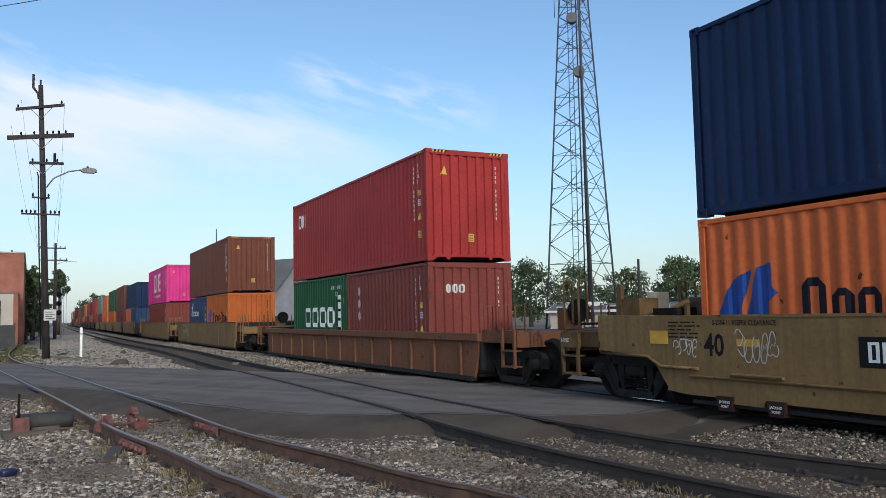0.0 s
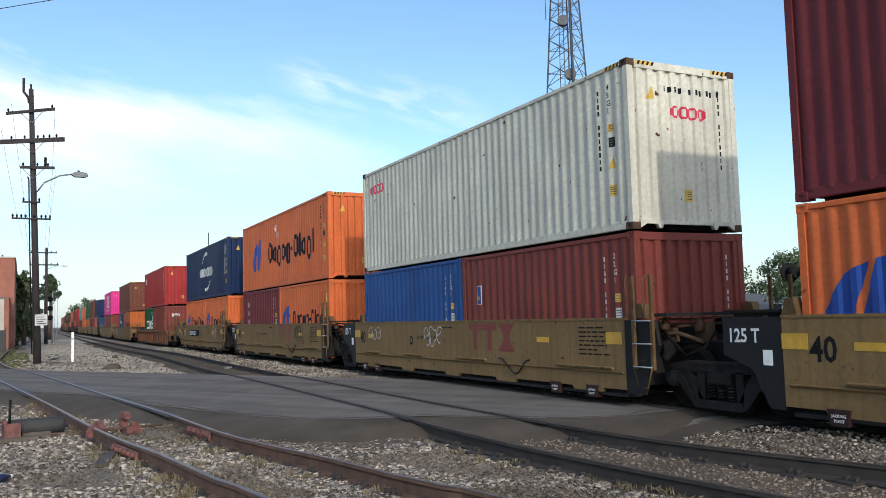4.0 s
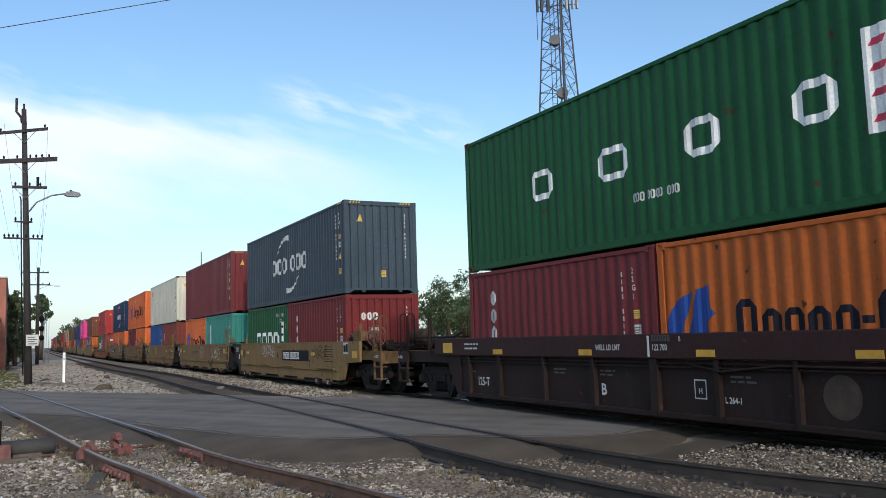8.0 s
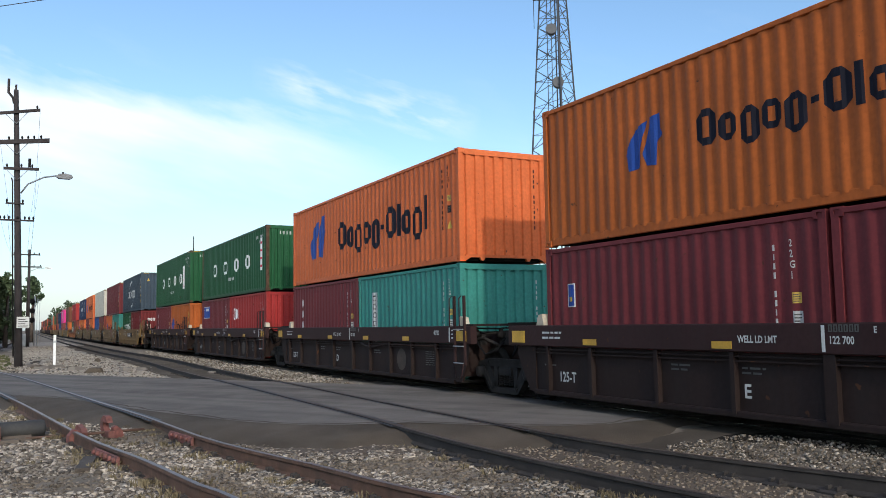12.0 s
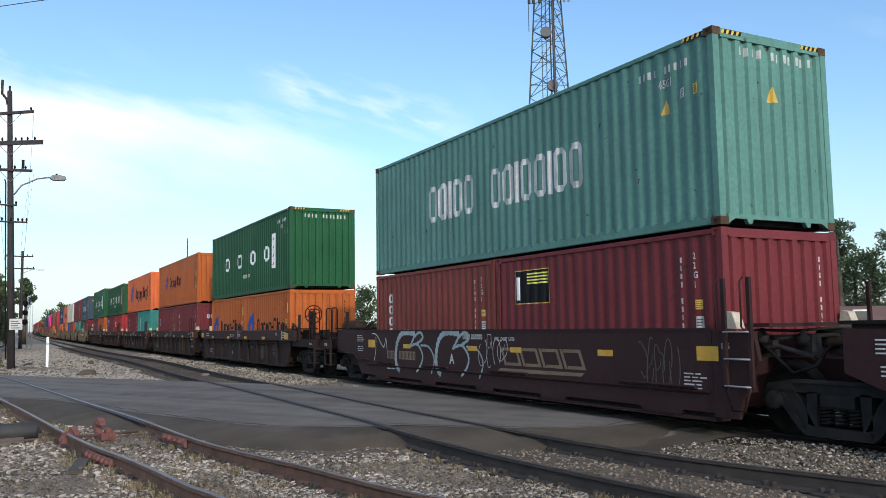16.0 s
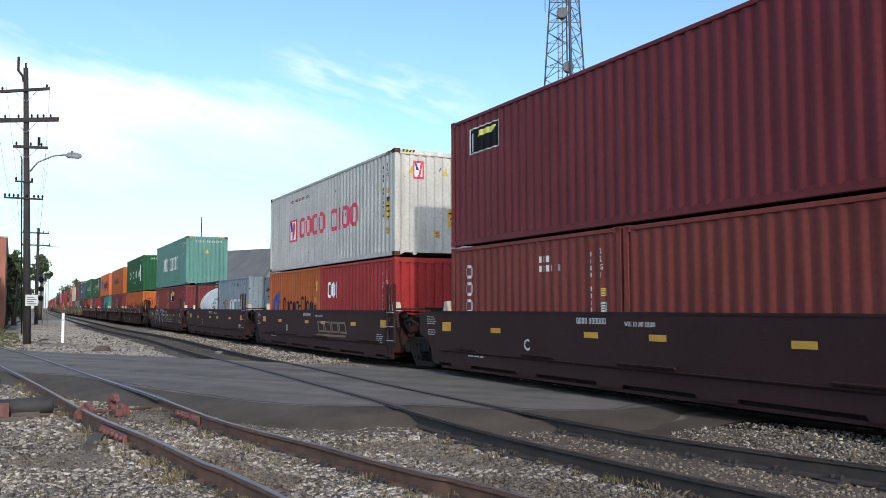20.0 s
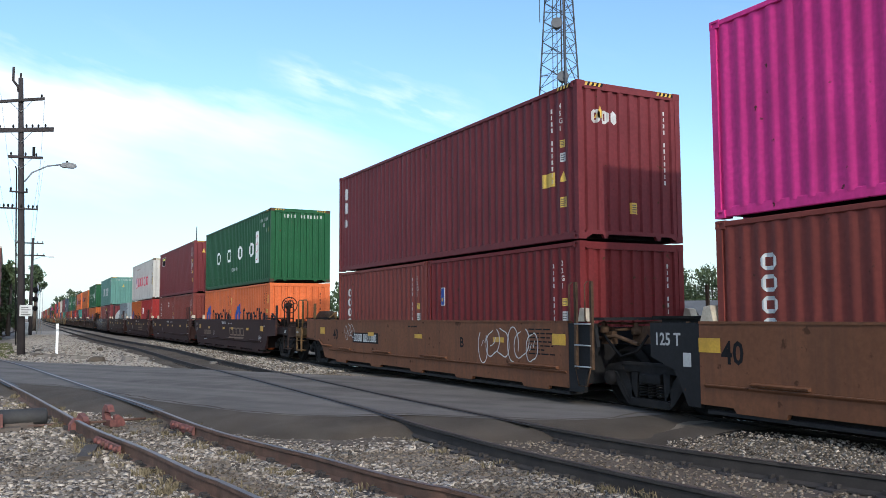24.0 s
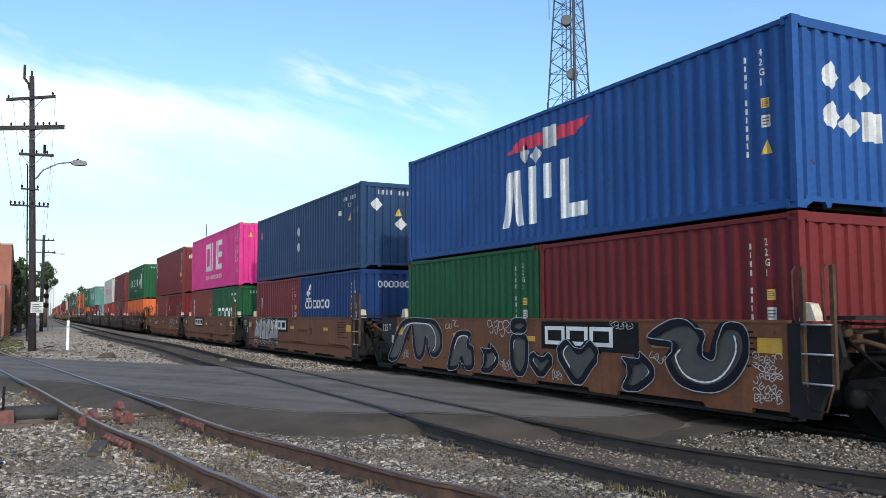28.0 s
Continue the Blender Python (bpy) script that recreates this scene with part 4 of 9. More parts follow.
def container(colour, marks, L, Hh, label, far=False):
    ob = thing("shipping_container", label, "container", "containers on the train")
    col = BOX[colour]
    container_frame(L, Hh, col, ob, far, M_GEAR if marks == "spaced_low" else None)
    s, e = Marks(L, Hh, "side"), Marks(L, Hh, "end")
    if not far:
        plates(s, e, L, Hh, M_BLACK if colour in ("white", "silver", "orange", "amber") else M_CODE, marks in ROWS, marks in ("block", "chess"))
    if marks:
        dress(marks, s, e, L, Hh)
    s.build(ob, "painted_shape")
    e.build(ob, "painted_shape")
    return ob


def tank_container():
    """A white tank lying in an open steel frame."""
    ob = thing("tank_container", "white cylindrical tank in a dark open steel frame", "tank", "containers on the train")
    L, Hh, hw = 6.058, 2.591, 1.219
    part("tank", Geo().lathe("y", (0, 0, 1.22), [(-2.85, 0.25), (-2.78, 0.6), (-2.6, 0.92), (-2.35, 1.07), (-2.1, 1.12), (2.1, 1.12), (2.35, 1.07), (2.6, 0.92), (2.78, 0.6), (2.85, 0.25)], 40), M_TANK, ob)
    for y in (-1.75, -0.55, 0.75, 1.85):
        part("band", Geo().lathe("y", (0, 0, 1.22), [(y - 0.04, 1.125), (y - 0.04, 1.135), (y + 0.04, 1.135), (y + 0.04, 1.125)], 40), M_STEEL, ob)
    for sx in (-1, 1):
        for sy in (-1, 1):
            a, b = sx * (hw - 0.06), sy * (L / 2 - 0.06)
            part("post", Geo().box(a - 0.06, a + 0.06, b - 0.06, b + 0.06, 0.118, Hh - 0.118, 0.015), M_BLACKP, ob)
            for z in (0.0, Hh - 0.118):
                part("corner_casting", (("cast", (L, Hh), sx, sy, z > 1), lambda: casting(sx, sy, hw, L / 2, z)), M_BLACKP, ob)
            part("brace", Geo().tube([(a, b, 0.3), (a, b - sy * 1.1, 1.2)], 0.045, 6), M_BLACKP, ob)
        x = sx * (hw - 0.05)
        part("top_rail", Geo().box(x - 0.04, x + 0.04, -L / 2 + 0.16, L / 2 - 0.16, Hh - 0.1, Hh - 0.02), M_BLACKP, ob)
        part("bottom_rail", Geo().box(x - 0.05, x + 0.05, -L / 2 + 0.16, L / 2 - 0.16, 0.02, 0.16), M_BLACKP, ob)
    for y in (-L / 2 + 0.06, L / 2 - 0.06):
        part("cross_rail", Geo().box(-hw + 0.16, hw - 0.16, y - 0.05, y + 0.05, Hh - 0.12, Hh - 0.02), M_BLACKP, ob)
        part("cross_rail", Geo().box(-hw + 0.16, hw - 0.16, y - 0.05, y + 0.05, 0.02, 0.14), M_BLACKP, ob)
    part("walkway", Geo().box(-0.3, 0.3, -2.2, 2.2, 2.42, 2.46), M_STEEL, ob)
    part("manhole", Geo().lathe("z", (0, 0.2, 2.3), [(0, 0.3), (0.17, 0.3), (0.2, 0.26)], 16), M_STEEL, ob)
    g = Geo()

    def skin(y0, y1, z0, z1, lift=0.006):
        n = 6
        zs = [z0 + (z1 - z0) * i / n for i in range(n + 1)]
        pts = [(-math.sqrt(max(0, (1.12 + lift) ** 2 - (z - 1.22) ** 2)), z) for z in zs]
        for (xa, za), (xb, zb) in zip(pts, pts[1:]):
            g.poly([(xa, y0, za), (xa, y1, za), (xb, y1, zb), (xb, y0, zb)])
    for i in range(11):
        if i != 4:
            skin(-1.25 - i * 0.1, -1.19 - i * 0.1, 1.62, 1.72)
    for i in range(8):
        if i != 4:
            skin(-1.25 - i * 0.1, -1.19 - i * 0.1, 1.44, 1.54)
    for z in (1.3, 1.22, 1.14):
        skin(-1.9, -1.2, z, z + 0.03)
    part("writing", g, M_BLACK, ob)
    g = Geo()
    skin(2.05, 2.22, 0.75, 1.75)
    part("strip_label", g, M_LABEL, ob)
    return ob

# ---- well cars ----
SIDE = 1.5          # half width over the side walls
V0 = 6.096          # the trailing end of the load lies V0 behind the unit's middle


def vy(v):
    """Along the unit from the load's trailing end."""
    return v - V0


def outline(pts):
    return [(vy(v), z) for v, z in pts]


def ladder(parent, mat, v0, v1, z0, z1, rungs, sx=-1, out=1.56):
    for v in (v0, v1):
        part("ladder_rail", Geo().box(*sorted((sx * out, sx * (out - 0.05))), vy(v) - 0.028, vy(v) + 0.028, z0, z1), mat, parent)
        part("grab_iron", Geo().tube([(sx * out, vy(v) + 0.07, z1 - 0.7), (sx * (out + 0.06), vy(v) + 0.07, z1 - 0.66), (sx * (out + 0.06), vy(v) + 0.07, z1 - 0.06),
                                      (sx * out, vy(v) + 0.07, z1)], 0.013, 6), mat, parent)
    a, b = vy(v0), vy(v1)
    part("stirrup", Geo().tube([(sx * (out + 0.01), a, z0 + 0.04), (sx * (out + 0.01), a * 0.75 + b * 0.25, 0.34), (sx * (out + 0.01), a * 0.25 + b * 0.75, 0.34), (sx * (out + 0.01), b, z0 + 0.04)], 0.014, 6), mat, parent)
    for z in rungs:
        part("rung", Geo().tube([(sx * (out + 0.01), vy(v0), z), (sx * (out + 0.01), vy(v1), z)], 0.014, 6), M_STEEL, parent)


def reflectors(parent, spots, z, w=0.36, h=0.13, x=-SIDE):
    for v in spots:
        part("reflector", (("refl", w, h), lambda: Geo().box(-0.004, 0.004, -w / 2, w / 2, 0, h)), M_REFLECT, parent).location = (x - 0.003, vy(v), z)


def joint_end(parent, mat, dark, side):
    """Bulkhead, deck and centre sill over a shared truck. side: -1 trailing, 1 leading."""
    f = (lambda v: vy(-v)) if side < 0 else (lambda v: vy(12.192 + v))
    y0, y1 = sorted((f(0.12), f(0.24)))
    part("bulkhead", Geo().box(-1.42, 1.42, y0, y1, 0.35, 1.32), dark, parent)
    y0, y1 = sorted((f(0.2), f(1.5)))
    part("centre_sill", Geo().prism_y([(-0.5, 0.62), (0.5, 0.62), (0.62, 1.02), (-0.62, 1.02)], y0, y1), dark, parent)
    y0, y1 = sorted((f(0.25), f(1.35)))
    if side > 0:
        part("walkway", Geo().box(-1.25, 1.25, y0, y1, 1.47, 1.51), M_IRON, parent)
        for x in (-1.1, -0.5, 0.1, 0.7, 1.2):
            part("walkway_bracket", Geo().box(x - 0.04, x + 0.04, y0 + 0.1, y1 - 0.1, 1.3, 1.47), dark, parent)
    else:
        part("cross_walk", Geo().box(-1.45, 1.35, f(0.95), f(0.55), 1.44, 1.49), dark, parent)
        part("brake_valve", Geo().lathe("x", (0.1, f(0.75), 1.28), [(-0.3, 0.06), (-0.28, 0.13), (0.28, 0.13), (0.3, 0.06)], 12), M_IRON, parent)
    part("air_hose", Geo().tube([(-1.15, f(0.5), 1.25), (-1.3, f(0.85), 1.1), (-1.28, f(1.15), 0.85), (-1.1, f(1.35), 0.95), (-1.0, f(1.5), 1.2)], 0.024, 7), M_SIGNAL, parent)
    # pull rods, brackets and boxes round the joint
    rust = M_GEAR if mat in (M_YELLOW, M_OCHRE) else M_TRUCK
    for x, v, w, h, z in ((-1.05, 0.45, 0.16, 0.22, 1.04), (-0.55, 0.7, 0.22, 0.3, 1.04), (0.35, 0.55, 0.3, 0.26, 1.04), (0.95, 0.8, 0.2, 0.3, 1.0)):
        a, b = sorted((f(v), f(v + 0.25)))
        part("gear_box", Geo().prism_y([(x - w / 2, z), (x + w / 2, z), (x + w / 2 - 0.03, z + h), (x - w / 2 + 0.03, z + h)], a, b), rust, parent)
    for x, v, z in ((-1.2, 0.62, 1.32), (-0.7, 0.85, 1.28)):
        part("valve", Geo().lathe("z", (x, f(v), z - 0.1), [(0, 0.05), (0.03, 0.085), (0.12, 0.085), (0.15, 0.05), (0.21, 0.03)], 9), rust, parent)
    part("pipe_run", Geo().tube([(-1.34, f(0.2), 1.22), (-1.18, f(0.5), 1.40), (-0.7, f(0.75), 1.38), (-0.2, f(1.0), 1.42), (0.5, f(1.1), 1.38)], 0.022, 6), rust, parent)
    part("pull_rod", Geo().tube([(-1.2, f(0.3), 1.36), (-0.9, f(0.6), 1.28), (-0.1, f(0.9), 1.32), (0.8, f(0.5), 1.26)], 0.03, 6), rust, parent)
    part("pull_rod", Geo().tube([(-1.3, f(0.25), 1.1), (-1.1, f(0.8), 1.18), (-1.05, f(1.3), 1.05)], 0.035, 6), rust, parent)
    for sx in (-1, 1):
        part("stacking_cone", Geo().prism_x([(f(0.02), 1.42), (f(0.28), 1.42), (f(0.2), 1.64), (f(0.08), 1.66)], *sorted((sx * 1.3, sx * 1.14))), M_GRIMY if mat is M_YELLOW else M_CONE, parent)


def platform_end(parent, mat, dark, side, reach=3.35, deck=1.12):
    """Open end deck over its own truck, with steps, brake wheel and coupler."""
    f = (lambda v: vy(-v)) if side < 0 else (lambda v: vy(12.192 + v))
    red = mat is M_YELLOW
    mat = M_GRIMY if mat in (M_YELLOW, M_OCHRE) else M_OXIDE2

    def bx(name, x0, x1, v0, v1, z0, z1, m=mat):
        y0, y1 = sorted((f(v0), f(v1)))
        return part(name, Geo().box(x0, x1, y0, y1, z0, z1), m, parent)
    bx("bulkhead", -1.42, 1.42, 0.1, 0.22, 0.35, 1.35, dark)
    bx("centre_sill", -0.36, 0.36, 0.2, reach, 0.72, 1.05, dark)
    bx("deck", -1.3, 1.3, 0.22, 1.3, deck, deck + 0.05, dark)
    for x in (-1.38, 1.30):
        bx("side_sill", x, x + 0.08, 0.2, reach, deck - 0.22, deck + 0.04)
    bx("end_beam", -1.45, 1.45, reach - 0.22, reach, deck - 0.3, deck + 0.02)
    for v in (0.9, 1.9, 2.7):
        bx("cross_beam", -1.3, 1.3, v, v + 0.1, deck - 0.18, deck - 0.02, dark)
    bx("walkway", -1.35, 1.35, reach - 0.62, reach - 0.24, deck + 0.16, deck + 0.2, M_IRON)
    bx("coupler", -0.11, 0.11, reach, reach + 0.32, 0.72, 0.98, M_IRON)
    part("coupler_knuckle", Geo().lathe("z", (0.05, f(reach + 0.34), 0.68), [(0, 0.15), (0.02, 0.17), (0.32, 0.17), (0.34, 0.15)], 10), M_IRON, parent)
    part("air_hose", Geo().tube([(-0.25, f(reach), 0.8), (-0.3, f(reach + 0.15), 0.55), (-0.2, f(reach + 0.3), 0.35), (-0.05, f(reach + 0.45), 0.42)], 0.03, 7), M_RUBBER, parent)
    for sx in (-1, 1):
        # corner steps and handrails
        x0, x1 = sorted((sx * 1.50, sx * 1.45))
        for v in (reach - 0.5, reach - 0.04):
            bx("step_post", x0, x1, v - 0.03, v + 0.03, 0.38, 1.18)
        for z in (0.40, 0.72):
            bx("step", *sorted((sx * 1.52, sx * 1.3)), reach - 0.5, reach - 0.04, z, z + 0.03)
        for v in (reach - 0.55, reach - 0.1):
            part("handrail", Geo().tube([(sx * 1.46, f(v), deck), (sx * 1.46, f(v), 2.04), (sx * 1.42, f(v), 2.09), (sx * 1.32, f(v), 2.09), (sx * 1.28, f(v), 2.02), (sx * 1.28, f(v), deck + 0.2)], 0.024, 6), mat, parent)
        bx("rail_post", *sorted((sx * 1.45, sx * 1.38)), 1.62, 1.7, deck, 1.95)
    # brake wheel with its gear housing near the side
    g = Geo()
    wx, wv, wz = (-1.12, 2.15, 1.56) if red else (-0.95, 1.72, 1.96)
    w = f(wv)
    for k in range(20 if side < 0 else 0):
        a, b = 2 * math.pi * k / 20, 2 * math.pi * (k + 1) / 20
        g.tube([(wx + 0.29 * math.cos(a), w, wz + 0.29 * math.sin(a)), (wx + 0.29 * math.cos(b), w, wz + 0.29 * math.sin(b))], 0.019, 6, cap=False)
    for k in range(6 if side < 0 else 0):
        a = math.pi * k / 3 + 0.3
        g.tube([(wx, w, wz), (wx + 0.29 * math.cos(a), w, wz + 0.29 * math.sin(a))], 0.015, 5)
    if side < 0:
        part("brake_wheel", g, M_RUSTRED if red else M_IRON, parent)
        y0, y1 = sorted((f(wv - 0.06), f(wv - 0.22)))
        c, r = (y0 + y1) / 2, 0.2 if red else 0.13
        part("brake_housing", Geo().lathe("y", (wx, c, wz - 0.02), [(y0 - c, 0.5 * r), (y0 - c + 0.02, r), (y1 - c - 0.02, r), (y1 - c, 0.5 * r)], 16), M_RUSTRED if red else mat, parent)
        bx("brake_stand", wx - 0.06, wx + 0.06, wv - 0.2, wv - 0.08, deck, wz - 0.1)
    if red:
        bx("gear_case", -1.44, -1.05, 1.16, 1.76, 1.44, 1.72)
        bx("gear_cover", -1.0, -0.7, 1.3, 1.5, 1.44, 1.82, M_CONE)
        bx("valve_rack", -1.3, -0.9, 0.45, 1.0, 1.44, 1.55, M_IRON)
    else:
        bx("running_board", -1.42, -1.1, 0.3, 2.6, deck + 0.34, deck + 0.38, M_IRON)
        bx("board_post", -1.4, -1.3, 1.0, 1.1, deck, deck + 0.34)
    g = Geo()
    put_text(g, "A-END" if side < 0 else "B-END", 0.10, -1.505, f(reach - 0.02) + (0.42 if side < 0 else 0.0), deck - 0.14, 0.9)
    tagged(part("writing", g, M_WORN, parent), kind="stuff")
    bx("sill_end", -1.503, -1.44, reach - 0.55, reach, deck - 0.24, deck + 0.02)
    y0, y1 = sorted((f(1.05), f(2.3)))
    part("air_reservoir", Geo().lathe("y", (0.5, (y0 + y1) / 2, deck + 0.38), [(-0.62, 0.06), (-0.58, 0.2), (-0.5, 0.24), (0.5, 0.24), (0.58, 0.2), (0.62, 0.06)], 14), M_GEAR, parent)
    for x, v in ((-0.9, 0.45), (-0.55, 1.2), (0.9, 1.5)):
        bx("fitting", x, x + 0.25, v, v + 0.3, deck + 0.05, deck + 0.32, M_IRON)
    for a, b in (((-1.2, f(0.3), 1.65), (-1.2, f(1.6), deck + 0.1)), ((1.2, f(0.3), 1.65), (1.2, f(1.6), deck + 0.1))):
        part("brace", Geo().box(a[0] - 0.03, a[0] + 0.03, *sorted((a[1], a[1] + 0.06)), deck, 1.6), mat, parent)
        part("diagonal", Geo().tube([a, b], 0.04, 6), mat, parent)


def side_plate(pts, sx, t=0.07, out=SIDE):
    return Geo().prism_x(outline(pts), *sorted((sx * out, sx * (out - t))))


def lower_edge(v0, v1, lo, hi, tabs):
    """The side's lower edge from v0 to v1: hi with tabs that reach down to lo."""
    pts = []
    for a, b in tabs:
        pts += [(a, hi), (a + 0.03, lo), (b - 0.06, lo), (b, hi)]
    return [(v0, lo), *pts, (v1, lo)] if not tabs else [(v0, hi), *pts, (v1, hi)]


def plate_car(parent, mat, dark, lead, trail, ledge=True, top=1.40, v_lo=0.0, v_hi=12.192, tabs=((0.6, 1.5), (3.4, 4.2), (5.8, 6.5), (8.3, 9.0), (10.8, 11.7))):
    """Smooth plate sides with a scalloped lower edge."""
    for sx in (-1, 1):
        low = lower_edge(v_lo, v_hi + 0.1, 0.20, 0.27, tabs)
        wall = part("side_wall", side_plate([*low, (v_hi + 0.1, top), (v_lo, top)], sx), mat, parent)
        part("top_chord", Geo().box(*sorted((sx * (SIDE + 0.012), sx * (SIDE - 0.1))), vy(v_lo), vy(v_hi + 0.1), top - 0.002, top + 0.035), mat, parent)
        part("bottom_sill", Geo().box(*sorted((sx * (SIDE - 0.03), sx * (SIDE - 0.3))), vy(v_lo), vy(v_hi), 0.15, 0.205), dark, parent)
        rib = 0.56
        if ledge or sx > 0:
            part("ledge", Geo().prism_y([(sx * SIDE, rib - 0.05), (sx * (SIDE + 0.035), rib - 0.015), (sx * (SIDE + 0.035), rib), (sx * SIDE, rib)], vy(v_lo + 0.05), vy(v_hi)), mat, parent)
        for v, w in ((1.1, 1.6), (5.2, 1.3), (8.2, 1.1), (10.9, 0.9)) if ledge or sx > 0 else ():
            part("shelf", (("shelf", w, sx), lambda: Geo().prism_y([(0, 0.0), (sx * 0.06, 0.01), (sx * 0.07, 0.035), (0, 0.05)], -w / 2, w / 2)), mat, parent).location = (sx * SIDE, vy(v), rib + 0.02)
        if trail == "joint":
            part("side_end", side_plate([(v_lo - 0.004, 0.22), (v_lo - 0.004, top - 0.01), (v_lo - 0.72, top - 0.01), (v_lo - 0.8, 1.0), (v_lo - 0.5, 0.5), (v_lo - 0.42, 0.22)], sx, 0.07, SIDE - 0.004), dark, wall)
        else:
            part("side_end", side_plate([(v_lo - 0.004, 0.27), (v_lo - 0.004, top + 0.03), (v_lo - 1.78, top + 0.03), (v_lo - 1.78, 0.84), (v_lo - 0.72, 0.80), (v_lo - 0.4, 0.3)], sx, 0.07, SIDE - 0.004), mat, wall)
        if lead == "joint":
            part("side_end", side_plate([(v_hi + 0.104, 0.22), (v_hi + 0.35, 0.22), (v_hi + 0.62, 0.72), (v_hi + 1.12, 0.9), (v_hi + 1.12, top + 0.01), (v_hi + 0.104, top + 0.01)], sx, 0.07, SIDE - 0.004), dark, wall)
        else:
            part("side_end", side_plate([(v_hi + 0.104, 0.27), (v_hi + 0.45, 0.3), (v_hi + 0.85, 0.80), (v_hi + 2.2, 0.86), (v_hi + 2.2, top + 0.05), (v_hi + 0.104, top + 0.03)], sx, 0.07, SIDE - 0.004), mat, wall)
            part("pipe", Geo().tube([(sx * (SIDE + 0.03), vy(v_hi + 2.15), 1.0), (sx * (SIDE + 0.03), vy(v_hi + 2.1), 0.82), (sx * (SIDE + 0.03), vy(v_hi + 0.9), 0.80), (sx * (SIDE + 0.03), vy(v_hi + 0.6), 0.66), (sx * (SIDE + 0.03), vy(v_hi - 0.2), 0.66)], 0.025, 6), mat, parent)
        for v in (0.9, 2.0, 10.6, 11.5) if mat is M_YELLOW else ():
            pad = part("jacking_pad", (("pad", sx), lambda: Geo().prism_x([(-0.16, 0.2), (-0.12, 0.0), (0.12, 0.0), (0.16, 0.2)], *sorted((sx * 0.03, sx * -0.12)))), M_OXIDE, parent)
            pad.location = (sx * SIDE, vy(v), 0.10)
            if sx < 0 and mat is M_YELLOW:
                g = Geo()
                put_text(g, "JACKING", 0.05, -0.034, 0.10, 0.105)
                put_text(g, "POINT", 0.05, -0.034, 0.07, 0.045)
                tagged(part("writing", g, M_WHITE, pad), kind="stuff")
    part("floor", Geo().box(-1.4, 1.4, vy(v_lo), vy(v_hi), 0.20, 0.25), M_IRON, parent)


def ribbed_car(parent, mat, dark, lead, trail):
    """A deep top chord over recessed sides stiffened by upright ribs."""
    for sx in (-1, 1):
        # everything below the top chord is coloured darker, as the recess's painted shade
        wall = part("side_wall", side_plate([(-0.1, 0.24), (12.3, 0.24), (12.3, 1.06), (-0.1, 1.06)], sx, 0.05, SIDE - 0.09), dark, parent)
        a = -0.95 if trail == "joint" else -1.35
        b = 13.1 if lead == "joint" else 13.4
        part("top_chord", Geo().box(*sorted((sx * (SIDE + 0.02), sx * (SIDE - 0.13))), vy(a), vy(b), 1.07, 1.45, 0.015), mat, parent)
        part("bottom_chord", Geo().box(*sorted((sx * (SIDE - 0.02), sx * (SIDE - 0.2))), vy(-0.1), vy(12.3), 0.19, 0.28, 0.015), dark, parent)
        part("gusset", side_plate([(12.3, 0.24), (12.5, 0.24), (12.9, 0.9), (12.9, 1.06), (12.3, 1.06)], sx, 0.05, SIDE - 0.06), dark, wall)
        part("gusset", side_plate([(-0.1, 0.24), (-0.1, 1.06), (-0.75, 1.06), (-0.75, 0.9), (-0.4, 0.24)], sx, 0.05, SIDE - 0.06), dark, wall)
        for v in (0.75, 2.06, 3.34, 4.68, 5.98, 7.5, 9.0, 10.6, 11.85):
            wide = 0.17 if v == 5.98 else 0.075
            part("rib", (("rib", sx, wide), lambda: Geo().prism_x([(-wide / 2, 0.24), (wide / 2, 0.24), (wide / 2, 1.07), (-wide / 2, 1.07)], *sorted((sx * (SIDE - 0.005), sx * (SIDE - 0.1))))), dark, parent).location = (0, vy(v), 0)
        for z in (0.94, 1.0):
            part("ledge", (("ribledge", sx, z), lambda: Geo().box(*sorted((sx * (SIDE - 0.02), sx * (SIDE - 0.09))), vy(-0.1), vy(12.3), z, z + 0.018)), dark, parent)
        part("pipe", Geo().tube([(sx * (SIDE - 0.02), vy(5.3), 1.02), (sx * (SIDE - 0.01), vy(4.6), 0.9), (sx * (SIDE - 0.02), vy(3.6), 1.0), (sx * (SIDE - 0.02), vy(0.8), 1.0)], 0.02, 6), dark, parent)
    part("floor", Geo().box(-1.38, 1.38, vy(-0.1), vy(12.3), 0.20, 0.26), M_IRON, parent)


